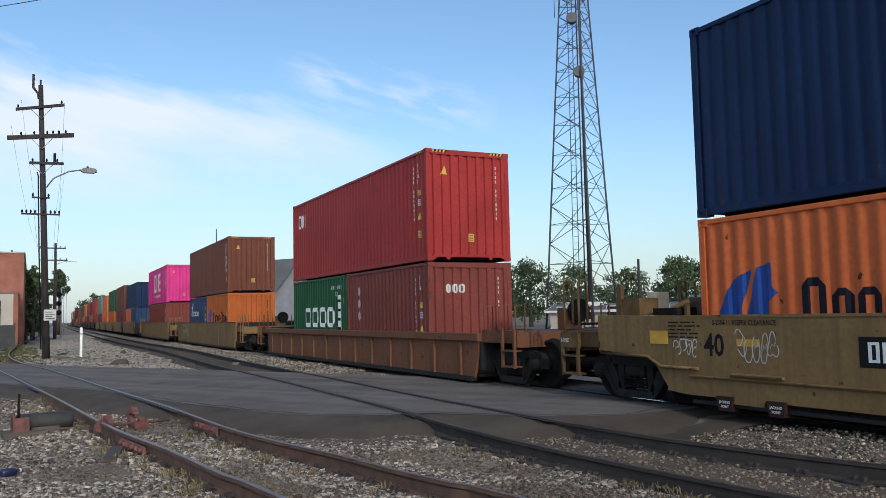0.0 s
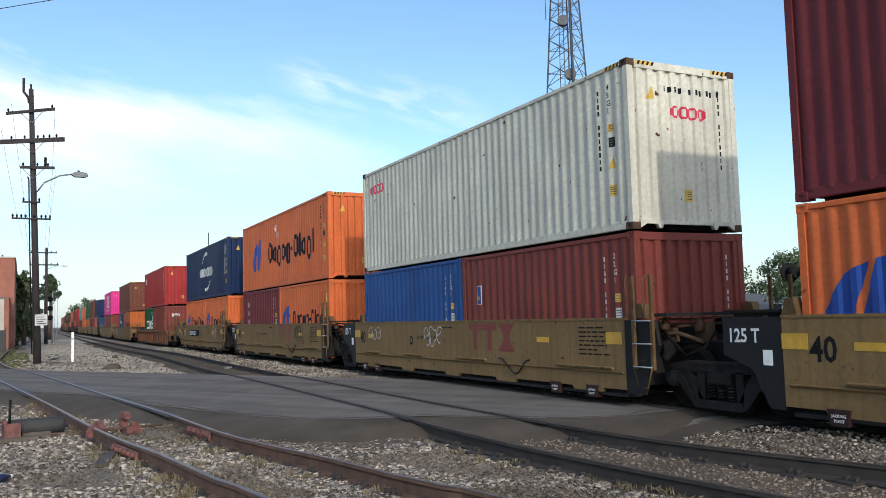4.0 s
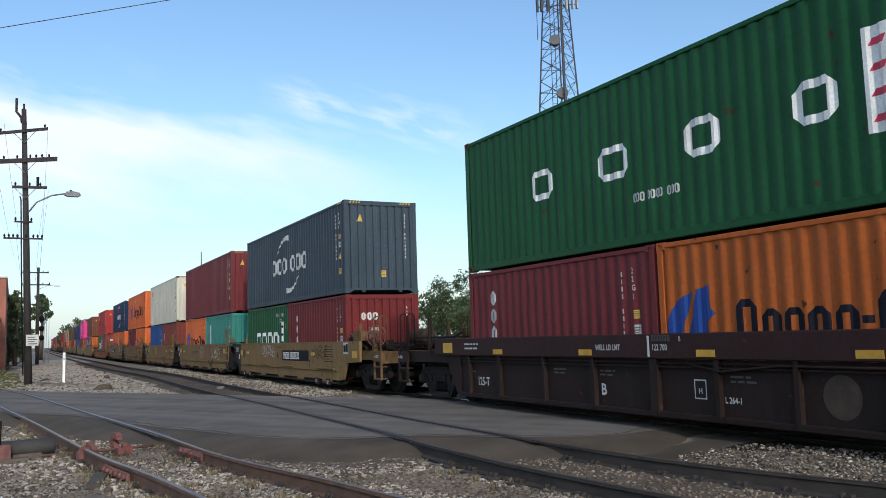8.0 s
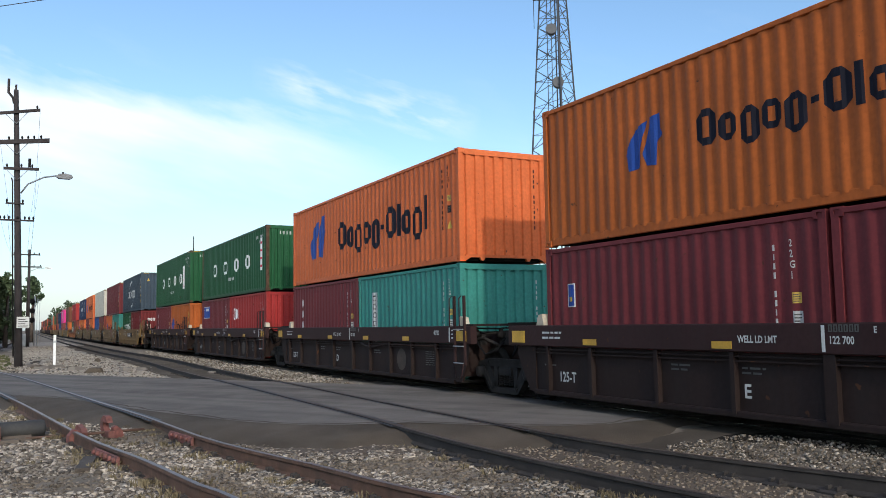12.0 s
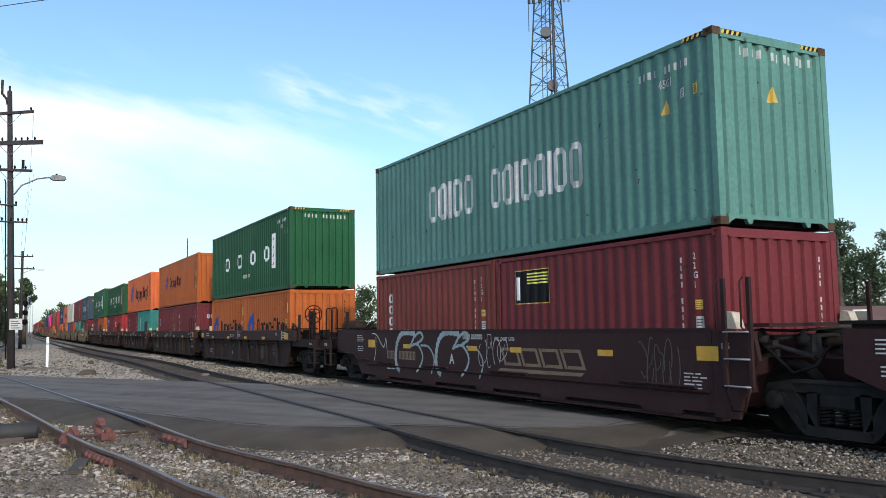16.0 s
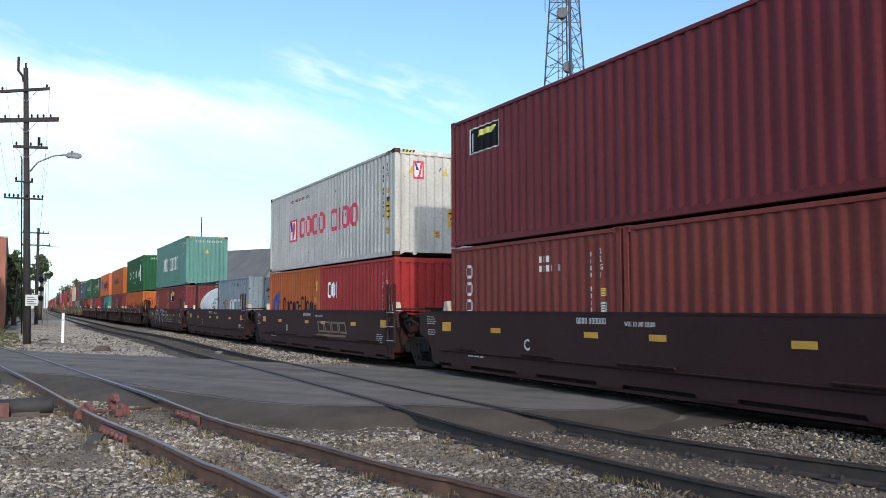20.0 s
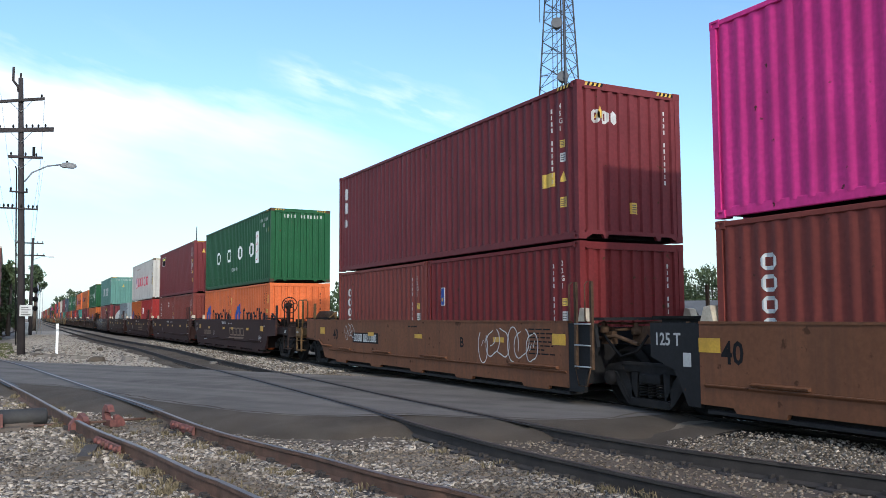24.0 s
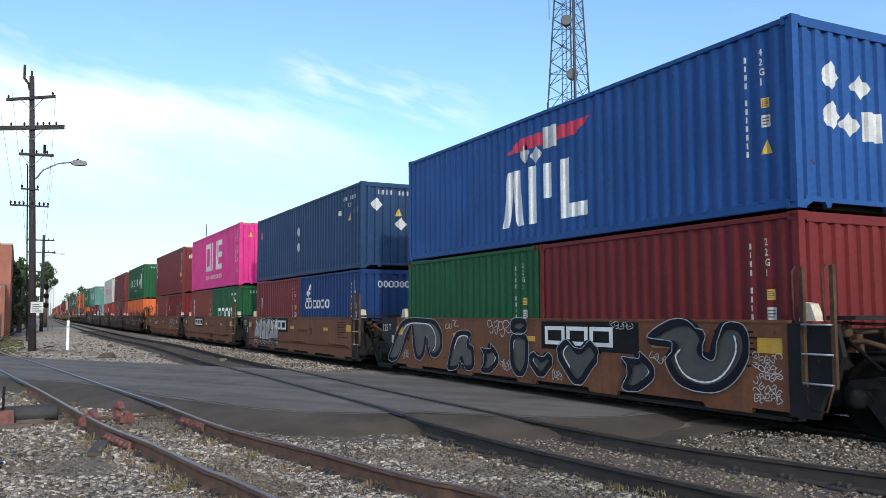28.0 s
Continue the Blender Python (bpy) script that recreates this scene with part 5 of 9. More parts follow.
def long_car(parent, mat, dark, low=False):
    """A longer single well, with open ends over its trucks."""
    top = 1.06 if low else 1.34
    a, b = -3.0, 15.2
    for sx in (-1, 1):
        part("side_wall", side_plate([(a + 0.2, 0.12), (b - 0.2, 0.12), (b, 0.7), (b, top), (a, top), (a, 0.7)], sx, 0.06, SIDE - (0.05 if low else 0)), mat, parent)
        part("top_chord", Geo().box(*sorted((sx * (SIDE + 0.03), sx * (SIDE - 0.14))), vy(a - 0.1), vy(b + 0.1), top - 0.14 if low else top, top + 0.04, 0.015), mat, parent)
        part("bottom_chord", Geo().box(*sorted((sx * (SIDE + 0.01), sx * (SIDE - 0.15))), vy(a + 0.25), vy(b - 0.25), 0.05, 0.15), dark, parent)
        n = 13 if low else 6
        for i in range(n):
            v = a + 0.8 + (b - a - 1.6) * i / (n - 1)
            part("rib", (("lrib", sx, top), lambda: Geo().box(*sorted((sx * (SIDE + 0.005), sx * (SIDE - 0.06))), -0.03, 0.03, 0.15, top - 0.12)), mat, parent).location = (0, vy(v), 0)
    part("floor", Geo().box(-1.4, 1.4, vy(a), vy(b), 0.14, 0.2), M_IRON, parent)
    for side in (-1, 1):
        f = (lambda v: vy(a - v)) if side < 0 else (lambda v: vy(b + v))

        def bx(name, x0, x1, v0, v1, z0, z1, m=mat):
            y0, y1 = sorted((f(v0), f(v1)))
            return part(name, Geo().box(x0, x1, y0, y1, z0, z1), m, parent)
        bx("bulkhead", -1.42, 1.42, 0.0, 0.1, 0.3, top, dark)
        bx("centre_sill", -0.36, 0.36, 0.1, 1.9, 0.72, 1.05, dark)
        bx("deck", -1.3, 1.3, 0.1, 1.5, 1.08, 1.14, dark)
        bx("end_beam", -1.45, 1.45, 1.45, 1.65, 0.82, 1.14)
        bx("coupler", -0.11, 0.11, 1.65, 2.0, 0.72, 0.98, M_IRON)
        for sx in (-1, 1):
            bx("side_sill", *sorted((sx * 1.4, sx * 1.3)), 0.1, 1.6, 0.9, 1.16)
            for v in (1.1, 1.58):
                bx("step_post", *sorted((sx * 1.5, sx * 1.45)), v - 0.03, v + 0.03, 0.4, 1.2)
            for z in (0.42, 0.74):
                bx("step", *sorted((sx * 1.52, sx * 1.3)), 1.1, 1.58, z, z + 0.03)
            for v in (0.25, 0.9, 1.55):
                part("handrail", Geo().tube([(sx * 1.42, f(v), 1.1), (sx * 1.42, f(v), 1.66), (sx * 1.2, f(v), 1.7), (sx * 1.2, f(v), 1.1)], 0.02, 6), mat, parent)
        g = Geo().lathe("y", (0.6, f(0.9), 1.55), [(-0.05, 0.26), (0.05, 0.26)], 16)
        part("brake_wheel", g, M_IRON, parent)
        bx("brake_housing", 0.3, 0.75, 0.5, 0.8, 1.14, 1.6, mat)


def flat_bars(g, v, z, rows, w, h=0.035, step=0.075, x=-SIDE - 0.004, seed=1):
    """Small unreadable lines of writing on a car's side, as bars."""
    rnd = random.Random(seed)
    for i in range(rows):
        u, end = 0.0, w * rnd.uniform(0.7, 1.0)
        while u < end - 0.05:
            q = min(rnd.uniform(0.08, 0.24), end - u)
            g.poly([(x, vy(v - u), z - i * step), (x, vy(v - u - q), z - i * step), (x, vy(v - u - q), z - i * step + h), (x, vy(v - u), z - i * step + h)])
            u += q + 0.035
    return g


def rect_mark(g, v, z, w, h, x=-SIDE - 0.004):
    return g.poly([(x, vy(v), z), (x, vy(v - w), z), (x, vy(v - w), z + h), (x, vy(v), z + h)])


def bar_word(g, v, z, h, shapes, x=-SIDE - 0.004, wide=0.62, stroke=0.22, lean=0.0):
    """A brand or number as plain upright bars."""
    for c in shapes:
        if c == " ":
            v -= 0.4 * h
            continue
        w = wide * h
        s = stroke * h
        for q in (0, w - s):
            g.poly([(x, vy(v - q), z), (x, vy(v - q - s), z), (x, vy(v - q - s - lean * h), z + h), (x, vy(v - q - lean * h), z + h)])
        for zz in (z, z + h - s * 0.7):
            k = lean * (zz - z)
            g.poly([(x, vy(v - s - k), zz), (x, vy(v - w + s - k), zz), (x, vy(v - w + s - k), zz + s * 0.7), (x, vy(v - s - k), zz + s * 0.7)])
        v -= w + 0.16 * h
    return g


def ribbon(g, pts, w, x, uneven=True):
    """A sprayed line through (v, z) points."""
    n = len(g.v)
    for i, (v, z) in enumerate(pts):
        a, b = pts[max(0, i - 1)], pts[min(len(pts) - 1, i + 1)]
        dv, dz = b[0] - a[0], b[1] - a[1]
        q = math.hypot(dv, dz) or 1
        k = w / 2 * ((0.6 + 0.4 * math.sin(i * 0.9) ** 2) if uneven else 1.0)
        xx = x - 0.00002 * len(g.v)
        g.v += [(xx, vy(v - dz / q * k), z + dv / q * k), (xx, vy(v + dz / q * k), z - dv / q * k)]
    g.f += [(n + 2 * i, n + 2 * i + 1, n + 2 * i + 3, n + 2 * i + 2) for i in range(len(pts) - 1)]


def scrawl(parent, mat, v0, v1, z0, z1, seed, strokes=5, w=0.05, x=-SIDE - 0.006, fill=None):
    """Sprayed loops without words."""
    rnd = random.Random(seed)
    g, body = Geo(), Geo()
    span = (v0 - v1) / strokes
    for i in range(strokes):
        cv, cz = v0 - span * (i + 0.5), (z0 + z1) / 2 + rnd.uniform(-0.05, 0.05)
        rv, rz = span * rnd.uniform(0.42, 0.62), (z1 - z0) / 2 * rnd.uniform(0.75, 1.0)
        ph, k = rnd.uniform(0, 6.3), rnd.choice((1, 2, 2, 3))
        pts = []
        turn = rnd.uniform(4.2, 6.4)
        for j in range(26):
            a = ph + turn * j / 25
            r = 1 + 0.28 * math.sin(k * a + ph)
            pts.append((cv + rv * r * math.cos(a), min(z1 + 0.03, max(z0 - 0.03, cz + rz * r * math.sin(a)))))
        ribbon(g, pts, w * 0.62, x)
        if fill:
            n = len(body.v)
            body.v += [(x + 0.002, vy(p[0]), p[1]) for p in pts]
            body.f.append(tuple(range(n, n + len(pts))))
        if rnd.random() < 0.7:
            q = [(cv + rv * 0.5, cz - rz * 0.2), (cv + rv * 0.1, cz + rz * 0.3 * rnd.uniform(-1, 1)), (cv - rv * 0.3, cz), (cv - rv * 0.6, cz + rz * 0.4)]
            ribbon(g, q, w * 0.5, x - 0.001)
    if fill:
        tagged(part("spray_paint", body, fill, parent), kind="stuff")
    tagged(part("spray_paint", g, mat, parent), kind="stuff")


def rounded(pts, n=11):
    """A smooth closed curve through points."""
    out = []
    k = len(pts)
    for i in range(k):
        p0, p1, p2, p3 = pts[i - 1], pts[i], pts[(i + 1) % k], pts[(i + 2) % k]
        for j in range(n):
            t = j / n
            out.append(tuple(0.5 * (2 * b + (c - a) * t + (2 * a - 5 * b + 4 * c - d) * t * t + (3 * b - a - 3 * c + d) * t ** 3) for a, b, c, d in zip(p0, p1, p2, p3)))
    return out


def stroke(parent, mat, pts, w, x=-SIDE - 0.006):
    """One smooth sprayed line."""
    q = [pts[0], *pts, pts[-1]]
    out = []
    for p0, p1, p2, p3 in zip(q, q[1:], q[2:], q[3:]):
        for j in range(8):
            t = j / 8
            out.append(tuple(0.5 * (2 * b + (c - a) * t + (2 * a - 5 * b + 4 * c - d) * t * t + (3 * b - a - 3 * c + d) * t ** 3) for a, b, c, d in zip(p0, p1, p2, p3)))
    g = Geo()
    ribbon(g, out, w, x)
    part("spray_paint", g, mat, parent)


def sprayed_shapes(parent, shapes, fill, edge=0.13, rim=M_SPRAYB, x=-SIDE - 0.006):
    """Bold sprayed shapes: a filled body, a dark outline, a thin pale rim and a white glint along one side."""
    body, dark, pale, glint = Geo(), Geo(), Geo(), Geo()
    for pts in shapes:
        line = rounded(pts)
        n = len(body.v)
        body.v += [(x, vy(v), z) for v, z in line]
        body.f.append(tuple(range(n, n + len(line))))
        loop = line + line[:2]
        ribbon(dark, loop, edge * 1.15, x - 0.001, False)
        cv, cz = sum(p[0] for p in line) / len(line), sum(p[1] for p in line) / len(line)
        far = [(cv + (v - cv) * 1 + math.copysign(edge * 0.62, v - cv), z + math.copysign(edge * 0.5, z - cz)) for v, z in loop]
        ribbon(pale, far, 0.018, x - 0.004)
        k = len(line)
        ribbon(glint, [(v + (cv - v) * 0.22, z + (cz - z) * 0.16) for v, z in line[int(k * 0.55):int(k * 0.92)]], 0.034, x - 0.006)
    for g, m in ((body, fill), (dark, M_INK), (pale, rim), (glint, M_WHITE)):
        tagged(part("spray_paint", g, m, parent), kind="stuff")


def car_writing(ob, style, letter, v_dark, opts, lead_open=False, trail_open=False):
    x = -SIDE - 0.004
    if style in ("ttx", "ochre"):
        ink = M_BLACK
        g = Geo()
        put_text(g, "40", 0.44, x, vy(11.88), 0.86, 0.9)
        put_text(g, letter, 0.3, x, vy({"A": 6.65, "B": 5.6}.get(letter, 8.45) if style == "ttx" else 3.95), 0.86)
        if letter in "CDE":
            put_text(g, "LD LMT 133,200 PER UNIT", 0.10, x, vy(8.0 if style == "ttx" else 5.4), 1.0 if style == "ttx" else 0.93)
        flat_bars(g, 1.25, 1.26, 7, 0.85, 0.025, 0.075, x, 5)
        flat_bars(g, 6.6, 1.26, 1, 0.6, 0.035, 0.08, x, 9)
        if style == "ttx" and letter == "B":
            put_text(g, "S-2054-11 REEFER CLEARANCE", 0.10, x, vy(11.7), 1.29, 0.85)
            flat_bars(g, 12.62, 1.32, 5, 0.7, 0.02, 0.055, x, 25)
        tagged(part("writing", g, ink, ob), kind="stuff")
        if letter in "CDE" and "panel" not in opts:
            g = Geo()
            rect_mark(g, 5.3, 1.22, 1.18, 0.14)     # a red emblem of a beam on two posts beside a waisted block
            for v in (5.1, 4.48):
                rect_mark(g, v, 0.80, 0.16, 0.42)
            c = 3.72
            for z, s in ((0.80, 1), (1.36, -1)):
                g.poly([(x, vy(c + s * 0.32), z), (x, vy(c - s * 0.32), z), (x, vy(c - s * 0.07), 1.08), (x, vy(c + s * 0.07), 1.08)])
            tagged(part("emblem", g, M_BRICKRED, ob), kind="stuff")
            pipe = Geo().tube([(-SIDE - 0.03, vy(v), z) for v, z in ((4.0, 0.66), (3.85, 0.64), (3.48, 0.40), (3.36, 0.37), (3.24, 0.41), (2.98, 0.63), (2.85, 0.66))], 0.015, 7)
            part("brake_pipe", pipe, M_BLACKP, ob)
        if style == "ochre" and letter == "C":
            part("brake_pipe", Geo().tube([(-SIDE - 0.03, vy(v), z) for v, z in ((5.4, 0.62), (5.1, 0.60), (4.78, 0.42), (4.66, 0.39), (4.54, 0.42), (4.2, 0.60), (3.4, 0.62))], 0.02, 7), M_OCHRE, ob)
        if "lines" in opts:
            v, w = opts["lines"]
            part("name_panel", rect_mark(Geo(), v + 0.1, 0.80, 1.85, 0.28, x + 0.002), M_BLACK, ob)
            tagged(part("writing", bar_word(Geo(), v, 0.84, 0.2, "XXXX XXXXXX", x, 0.62, 0.2), M_WORN, ob), kind="stuff")
        if "panel" in opts:
            v, w = opts["panel"]
            z, h = (0.80, 0.36) if style == "ttx" else (0.88, 0.50)
            g = rect_mark(Geo(), v, z, w, h)
            plate = part("name_panel", g, M_BLACK, ob)
            g = Geo()
            bar_word(g, v - 0.12, z + h * 0.17, h * 0.66, opts.get("shapes", "XXXX XXXXXX"), x - 0.003, 0.62 if style == "ttx" else 1.9, 0.2 if style == "ttx" else 0.3)
            tagged(part("emblem", g, M_WHITE, plate), kind="stuff")
        reflectors(ob, (-1.4 if trail_open else 0.28, 12.85 if lead_open else 12.1), 0.95 if trail_open else 1.0, 0.40, 0.2)
        if trail_open:
            plate = part("notice_plate", rect_mark(Geo(), -0.48, 1.06, 0.42, 0.34), M_WORN, ob)
            part("notice_field", rect_mark(rect_mark(Geo(), -0.51, 1.12, 0.18, 0.2, x - 0.003), -0.71, 1.12, 0.16, 0.24, x - 0.003), M_INK, plate)
        reflectors(ob, (2.4, 11.05) if style == "ttx" else (2.35, 6.02, 8.96), 1.0, 0.40, 0.1)
    if style == "oxide":
        g = Geo()
        put_text(g, letter, 0.30, x, vy({"A": 7.6, "D": 8.95}.get(letter, 8.7)), 0.70)
        put_text(g, "WELL LD LMT 124,700" if letter != "C" else "WELL LD LMT 125,000", 0.10, x, vy(5.72), 1.21, 0.75)
        bar_word(g, 7.0, 1.23, 0.10, "XXXX XXXXXX", x)
        flat_bars(g, 12.9, 1.28, 4, 0.5, 0.018, 0.05, x, 3)
        flat_bars(g, 12.85, 0.98, 3, 0.45, 0.018, 0.05, x, 13)
        flat_bars(g, 10.9, 0.52, 2, 0.8, 0.025, 0.055, x, 4)
        put_text(g, "125", 0.11, x + 0.005, vy(-0.16), 1.15)
        tagged(part("writing", g, M_WORN, ob), kind="stuff")
        if letter in "AB":
            tagged(part("writing", bar_word(Geo(), 10.9, 0.72, 0.2, "XXXX XXXXXX", x), M_GOLD, ob), kind="stuff")
        if letter in "BDA":
            g = Geo()
            bar_word(g, 5.35, 0.74, 0.34, "XXXX", x, 1.75, 0.24, -0.45)
            g.poly([(x, vy(5.7), 0.60), (x, vy(2.95), 0.63), (x, vy(2.85), 0.69), (x, vy(5.5), 0.68)])
            tagged(part("emblem", g, M_GOLD, ob), kind="stuff")
        reflectors(ob, (11.9, 0.08), 0.98, 0.40, 0.2)
        reflectors(ob, (9.75, 6.6, 4.95, 2.3), 0.99, 0.38, 0.1)
        if letter != "C":
            g = flat_bars(Geo(), 0.55, 0.78, 5, 0.45, 0.02, 0.05, x, 14)
            tagged(part("writing", g, M_WORN, ob), kind="stuff")
    if style == "rib":
        xc, xw = -SIDE - 0.024, -SIDE + 0.086
        g = Geo()
        put_text(g, "40/20", 0.14, xc, vy(0.75), 1.26, 0.85)
        put_text(g, "WELL LD LMT", 0.13, xc, vy(7.35), 1.2, 0.8)
        put_text(g, "122 700", 0.13, xc, vy(5.95), 1.2, 0.8)
        put_text(g, letter, 0.10, xc, vy(5.36), 1.335, 0.85)
        rect_mark(g, 6.05, 1.10, 0.05, 0.32, xc)
        rect_mark(g, 0.02, 1.10, 0.06, 0.32, xc)
        flat_bars(g, 11.95, 1.3, 2, 0.6, 0.035, 0.09, xc, 2)
        flat_bars(g, -0.1, 1.34, 3, 0.4, 0.03, 0.08, xc, 6)
        tagged(part("writing", g, M_WORN, ob), kind="stuff")
        g = Geo()
        put_text(g, letter, 0.26, xw, vy(7.38), 0.46)
        if letter == "B":
            put_text(g, "L 264-1", 0.12, xw, vy(4.62), 0.47, 0.85)
            for v, z, w, h in ((5.2, 0.5, 0.24, 0.018), (5.2, 0.762, 0.24, 0.018), (5.2, 0.518, 0.018, 0.244), (4.978, 0.518, 0.018, 0.244)):
                rect_mark(g, v, z, w, h, xw)
            put_text(g, "H", 0.11, xw, vy(5.12), 0.58)
        put_text(g, "125-T", 0.24, xw, vy(11.6), 0.46, 0.85)
        tagged(part("writing", g, M_WORN, ob), kind="stuff")
        g = flat_bars(Geo(), 4.5, 0.82, 2, 0.5, 0.028, 0.065, xw, 8)
        flat_bars(g, 1.4, 0.85, 7, 0.6, 0.018, 0.05, xw, 18)
        flat_bars(g, 7.4, 0.84, 2, 0.55, 0.028, 0.065, xw, 28)
        flat_bars(g, 8.75, 0.84, 2, 0.5, 0.028, 0.065, xw, 29)
        flat_bars(g, 12.05, 0.72, 1, 0.4, 0.03, 0.05, xw, 19)
        bar_word(g, 5.95, 1.34, 0.09, "XXXXXX", xc)
        tagged(part("faded_writing", g, M_SPRAYG, ob), kind="stuff")
        g = Geo()
        g.poly([(xw - 0.002, vy(2.75 + 0.27 * math.cos(math.tau * k / 24)), 0.64 + 0.27 * math.sin(math.tau * k / 24)) for k in range(24)])
        tagged(part("emblem", g, M_FADED, ob), kind="stuff")
        reflectors(ob, (-0.55, 12.75), 1.13, 0.44, 0.22, -SIDE - 0.02)
        reflectors(ob, (10.56, 7.64, 4.83, 2.27), 1.11, 0.36, 0.1, -SIDE - 0.02)


def far_car(style):
    """A well car seen only from far off: sides, chords, ends and floor."""
    mat, dark, label = (M_YELLOW, M_BLACKP, "distant dusty yellow container well car") if style == "ttx" else (M_OXIDE, M_OXIDE2, "distant dark brown container well car")
    ob = thing("well_car", label, "rail car", "well cars of the train")
    for sx in (-1, 1):
        part("side_wall", (("farwall", sx), lambda: side_plate([(-0.1, 0.22), (12.3, 0.22), (13.1, 0.9), (13.1, 1.4), (-0.8, 1.4), (-0.8, 0.9)], sx)), mat, ob)
        part("top_chord", (("farchord", sx), lambda: Geo().box(*sorted((sx * (SIDE + 0.012), sx * (SIDE - 0.1))), vy(-0.8), vy(13.1), 1.398, 1.44)), mat, ob)
        part("ladder", (("farladder", sx), lambda: Geo().box(*sorted((sx * 1.56, sx * 1.51)), vy(-0.72), vy(-0.3), 0.62, 2.0)), dark, ob)
    for a, b in ((-0.24, -0.12), (12.31, 12.43)):
        part("bulkhead", (("farbulk", a), lambda: Geo().box(-1.42, 1.42, vy(a), vy(b), 0.35, 1.32)), dark, ob)
    part("floor", (("farfloor",), lambda: Geo().box(-1.4, 1.4, vy(0), vy(12.2), 0.20, 0.25)), M_IRON, ob)
    return ob


def well_car(style, lead, trail, letter, opts):
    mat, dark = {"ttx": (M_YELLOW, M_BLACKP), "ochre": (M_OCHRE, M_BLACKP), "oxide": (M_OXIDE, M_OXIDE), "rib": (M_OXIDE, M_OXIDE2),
                 "long": (M_YELLOW, M_BLACKP), "long_low": (M_OCHRE, M_BLACKP)}[style]
    label = {"ttx": "dusty yellow steel container well car on the rails", "ochre": "weathered ochre steel container well car with graffiti", "oxide": "dark oxide-brown smooth-sided container well car",
             "rib": "dark brown container well car with upright ribs", "long": "long dusty yellow container well car", "long_low": "low ochre well car with ribbed sides"}[style]
    ob = thing("well_car", label, "rail car", "well cars of the train")
    if style in ("ttx", "ochre", "oxide"):
        plate_car(ob, mat, dark, lead, trail, opts.get("spray") != 10)
    elif style == "rib":
        ribbed_car(ob, mat, dark, lead, trail)
    else:
        long_car(ob, mat, dark, style == "long_low")
        return ob
    for side, kind in ((-1, trail), (1, lead)):
        if kind == "joint":
            joint_end(ob, mat, dark, side)
        else:
            platform_end(ob, mat, M_OXIDE2 if style in ("rib", "oxide") else M_IRON, side)
    if trail == "joint":
        steel = {"ttx": M_GRIMY, "ochre": M_GEAR}.get(style, mat)
        ladder(ob, steel, -0.28, -0.72, 0.62, 2.1, (0.66, 1.02, 1.38), -1)
        ladder(ob, steel, -0.28, -0.72, 0.62, 2.1, (0.66, 1.02, 1.38), 1)
    car_writing(ob, style, letter, dark, opts, lead == "platform", trail == "platform")
    if style in ("ttx", "ochre") and lead == "joint":
        g = Geo()
        put_text(g, "125 T", 0.26, -SIDE - 0.003, vy(13.22), 1.08, 0.9)
        rect_mark(g, 12.62, 0.78, 0.16, 0.2, -SIDE - 0.001)
        tagged(part("writing", g, M_WHITE if style == "ttx" else M_CODE, ob), kind="stuff")
    return ob


# ---- trucks ----
WHEEL_R = 0.483


def wheel_profile(sx):
    o = sx
    return [(o * 0.66, 0.10), (o * 0.66, 0.20), (o * 0.70, 0.22), (o * 0.71, 0.38), (o * 0.675, 0.40), (o * 0.675, WHEEL_R + 0.028), (o * 0.70, WHEEL_R + 0.028), (o * 0.715, WHEEL_R + 0.003),
            (o * 0.81, WHEEL_R - 0.004), (o * 0.815, 0.42), (o * 0.775, 0.40), (o * 0.765, 0.22), (o * 0.82, 0.20), (o * 0.82, 0.10)]


def frame_side(sx):
    """A cast side frame: an arched top member, sloping arms, columns and a spring seat, with raised flanges round its windows."""
    g = Geo()

    def bar(yz, out=1.10, back=0.97):
        g.prism_x(yz, *sorted((sx * back, sx * out)))
    bar([(-1.14, 0.40), (-1.14, 0.60), (-1.04, 0.70), (-0.66, 0.76), (0.66, 0.76), (1.04, 0.70), (1.14, 0.60), (1.14, 0.40), (1.03, 0.40), (0.98, 0.56), (0.84, 0.58),
         (0.55, 0.60), (-0.55, 0.60), (-0.84, 0.58), (-0.98, 0.56), (-1.03, 0.40)])
    for k in (-1, 1):
        arm = [(k * 0.84, 0.58), (k * 0.62, 0.60), (k * 0.54, 0.52), (k * 0.36, 0.20), (k * 0.28, 0.10), (k * 0.46, 0.08), (k * 0.56, 0.16), (k * 0.80, 0.44)]
        bar(arm)
        bar([(k * 0.84, 0.585), (k * 0.79, 0.585), (k * 0.50, 0.16), (k * 0.42, 0.08), (k * 0.49, 0.085), (k * 0.58, 0.16), (k * 0.82, 0.44)], 1.135, 1.09)
        bar([(k * 0.32, 0.16), (k * 0.45, 0.22), (k * 0.45, 0.62), (k * 0.30, 0.62)])
        bar([(k * 0.84, 0.36), (k * 1.02, 0.36), (k * 1.0, 0.42), (k * 0.86, 0.42)], 1.08)
        bar([(k * 0.62, 0.63), (k * 1.0, 0.60), (k * 1.05, 0.66), (k * 0.66, 0.73)], 1.125, 1.09)
    bar([(-0.48, 0.07), (0.48, 0.07), (0.44, 0.19), (-0.44, 0.19)], 1.14)
    bar([(-0.64, 0.72), (0.64, 0.72), (0.64, 0.765), (-0.64, 0.765)], 1.135, 1.09)
    return g


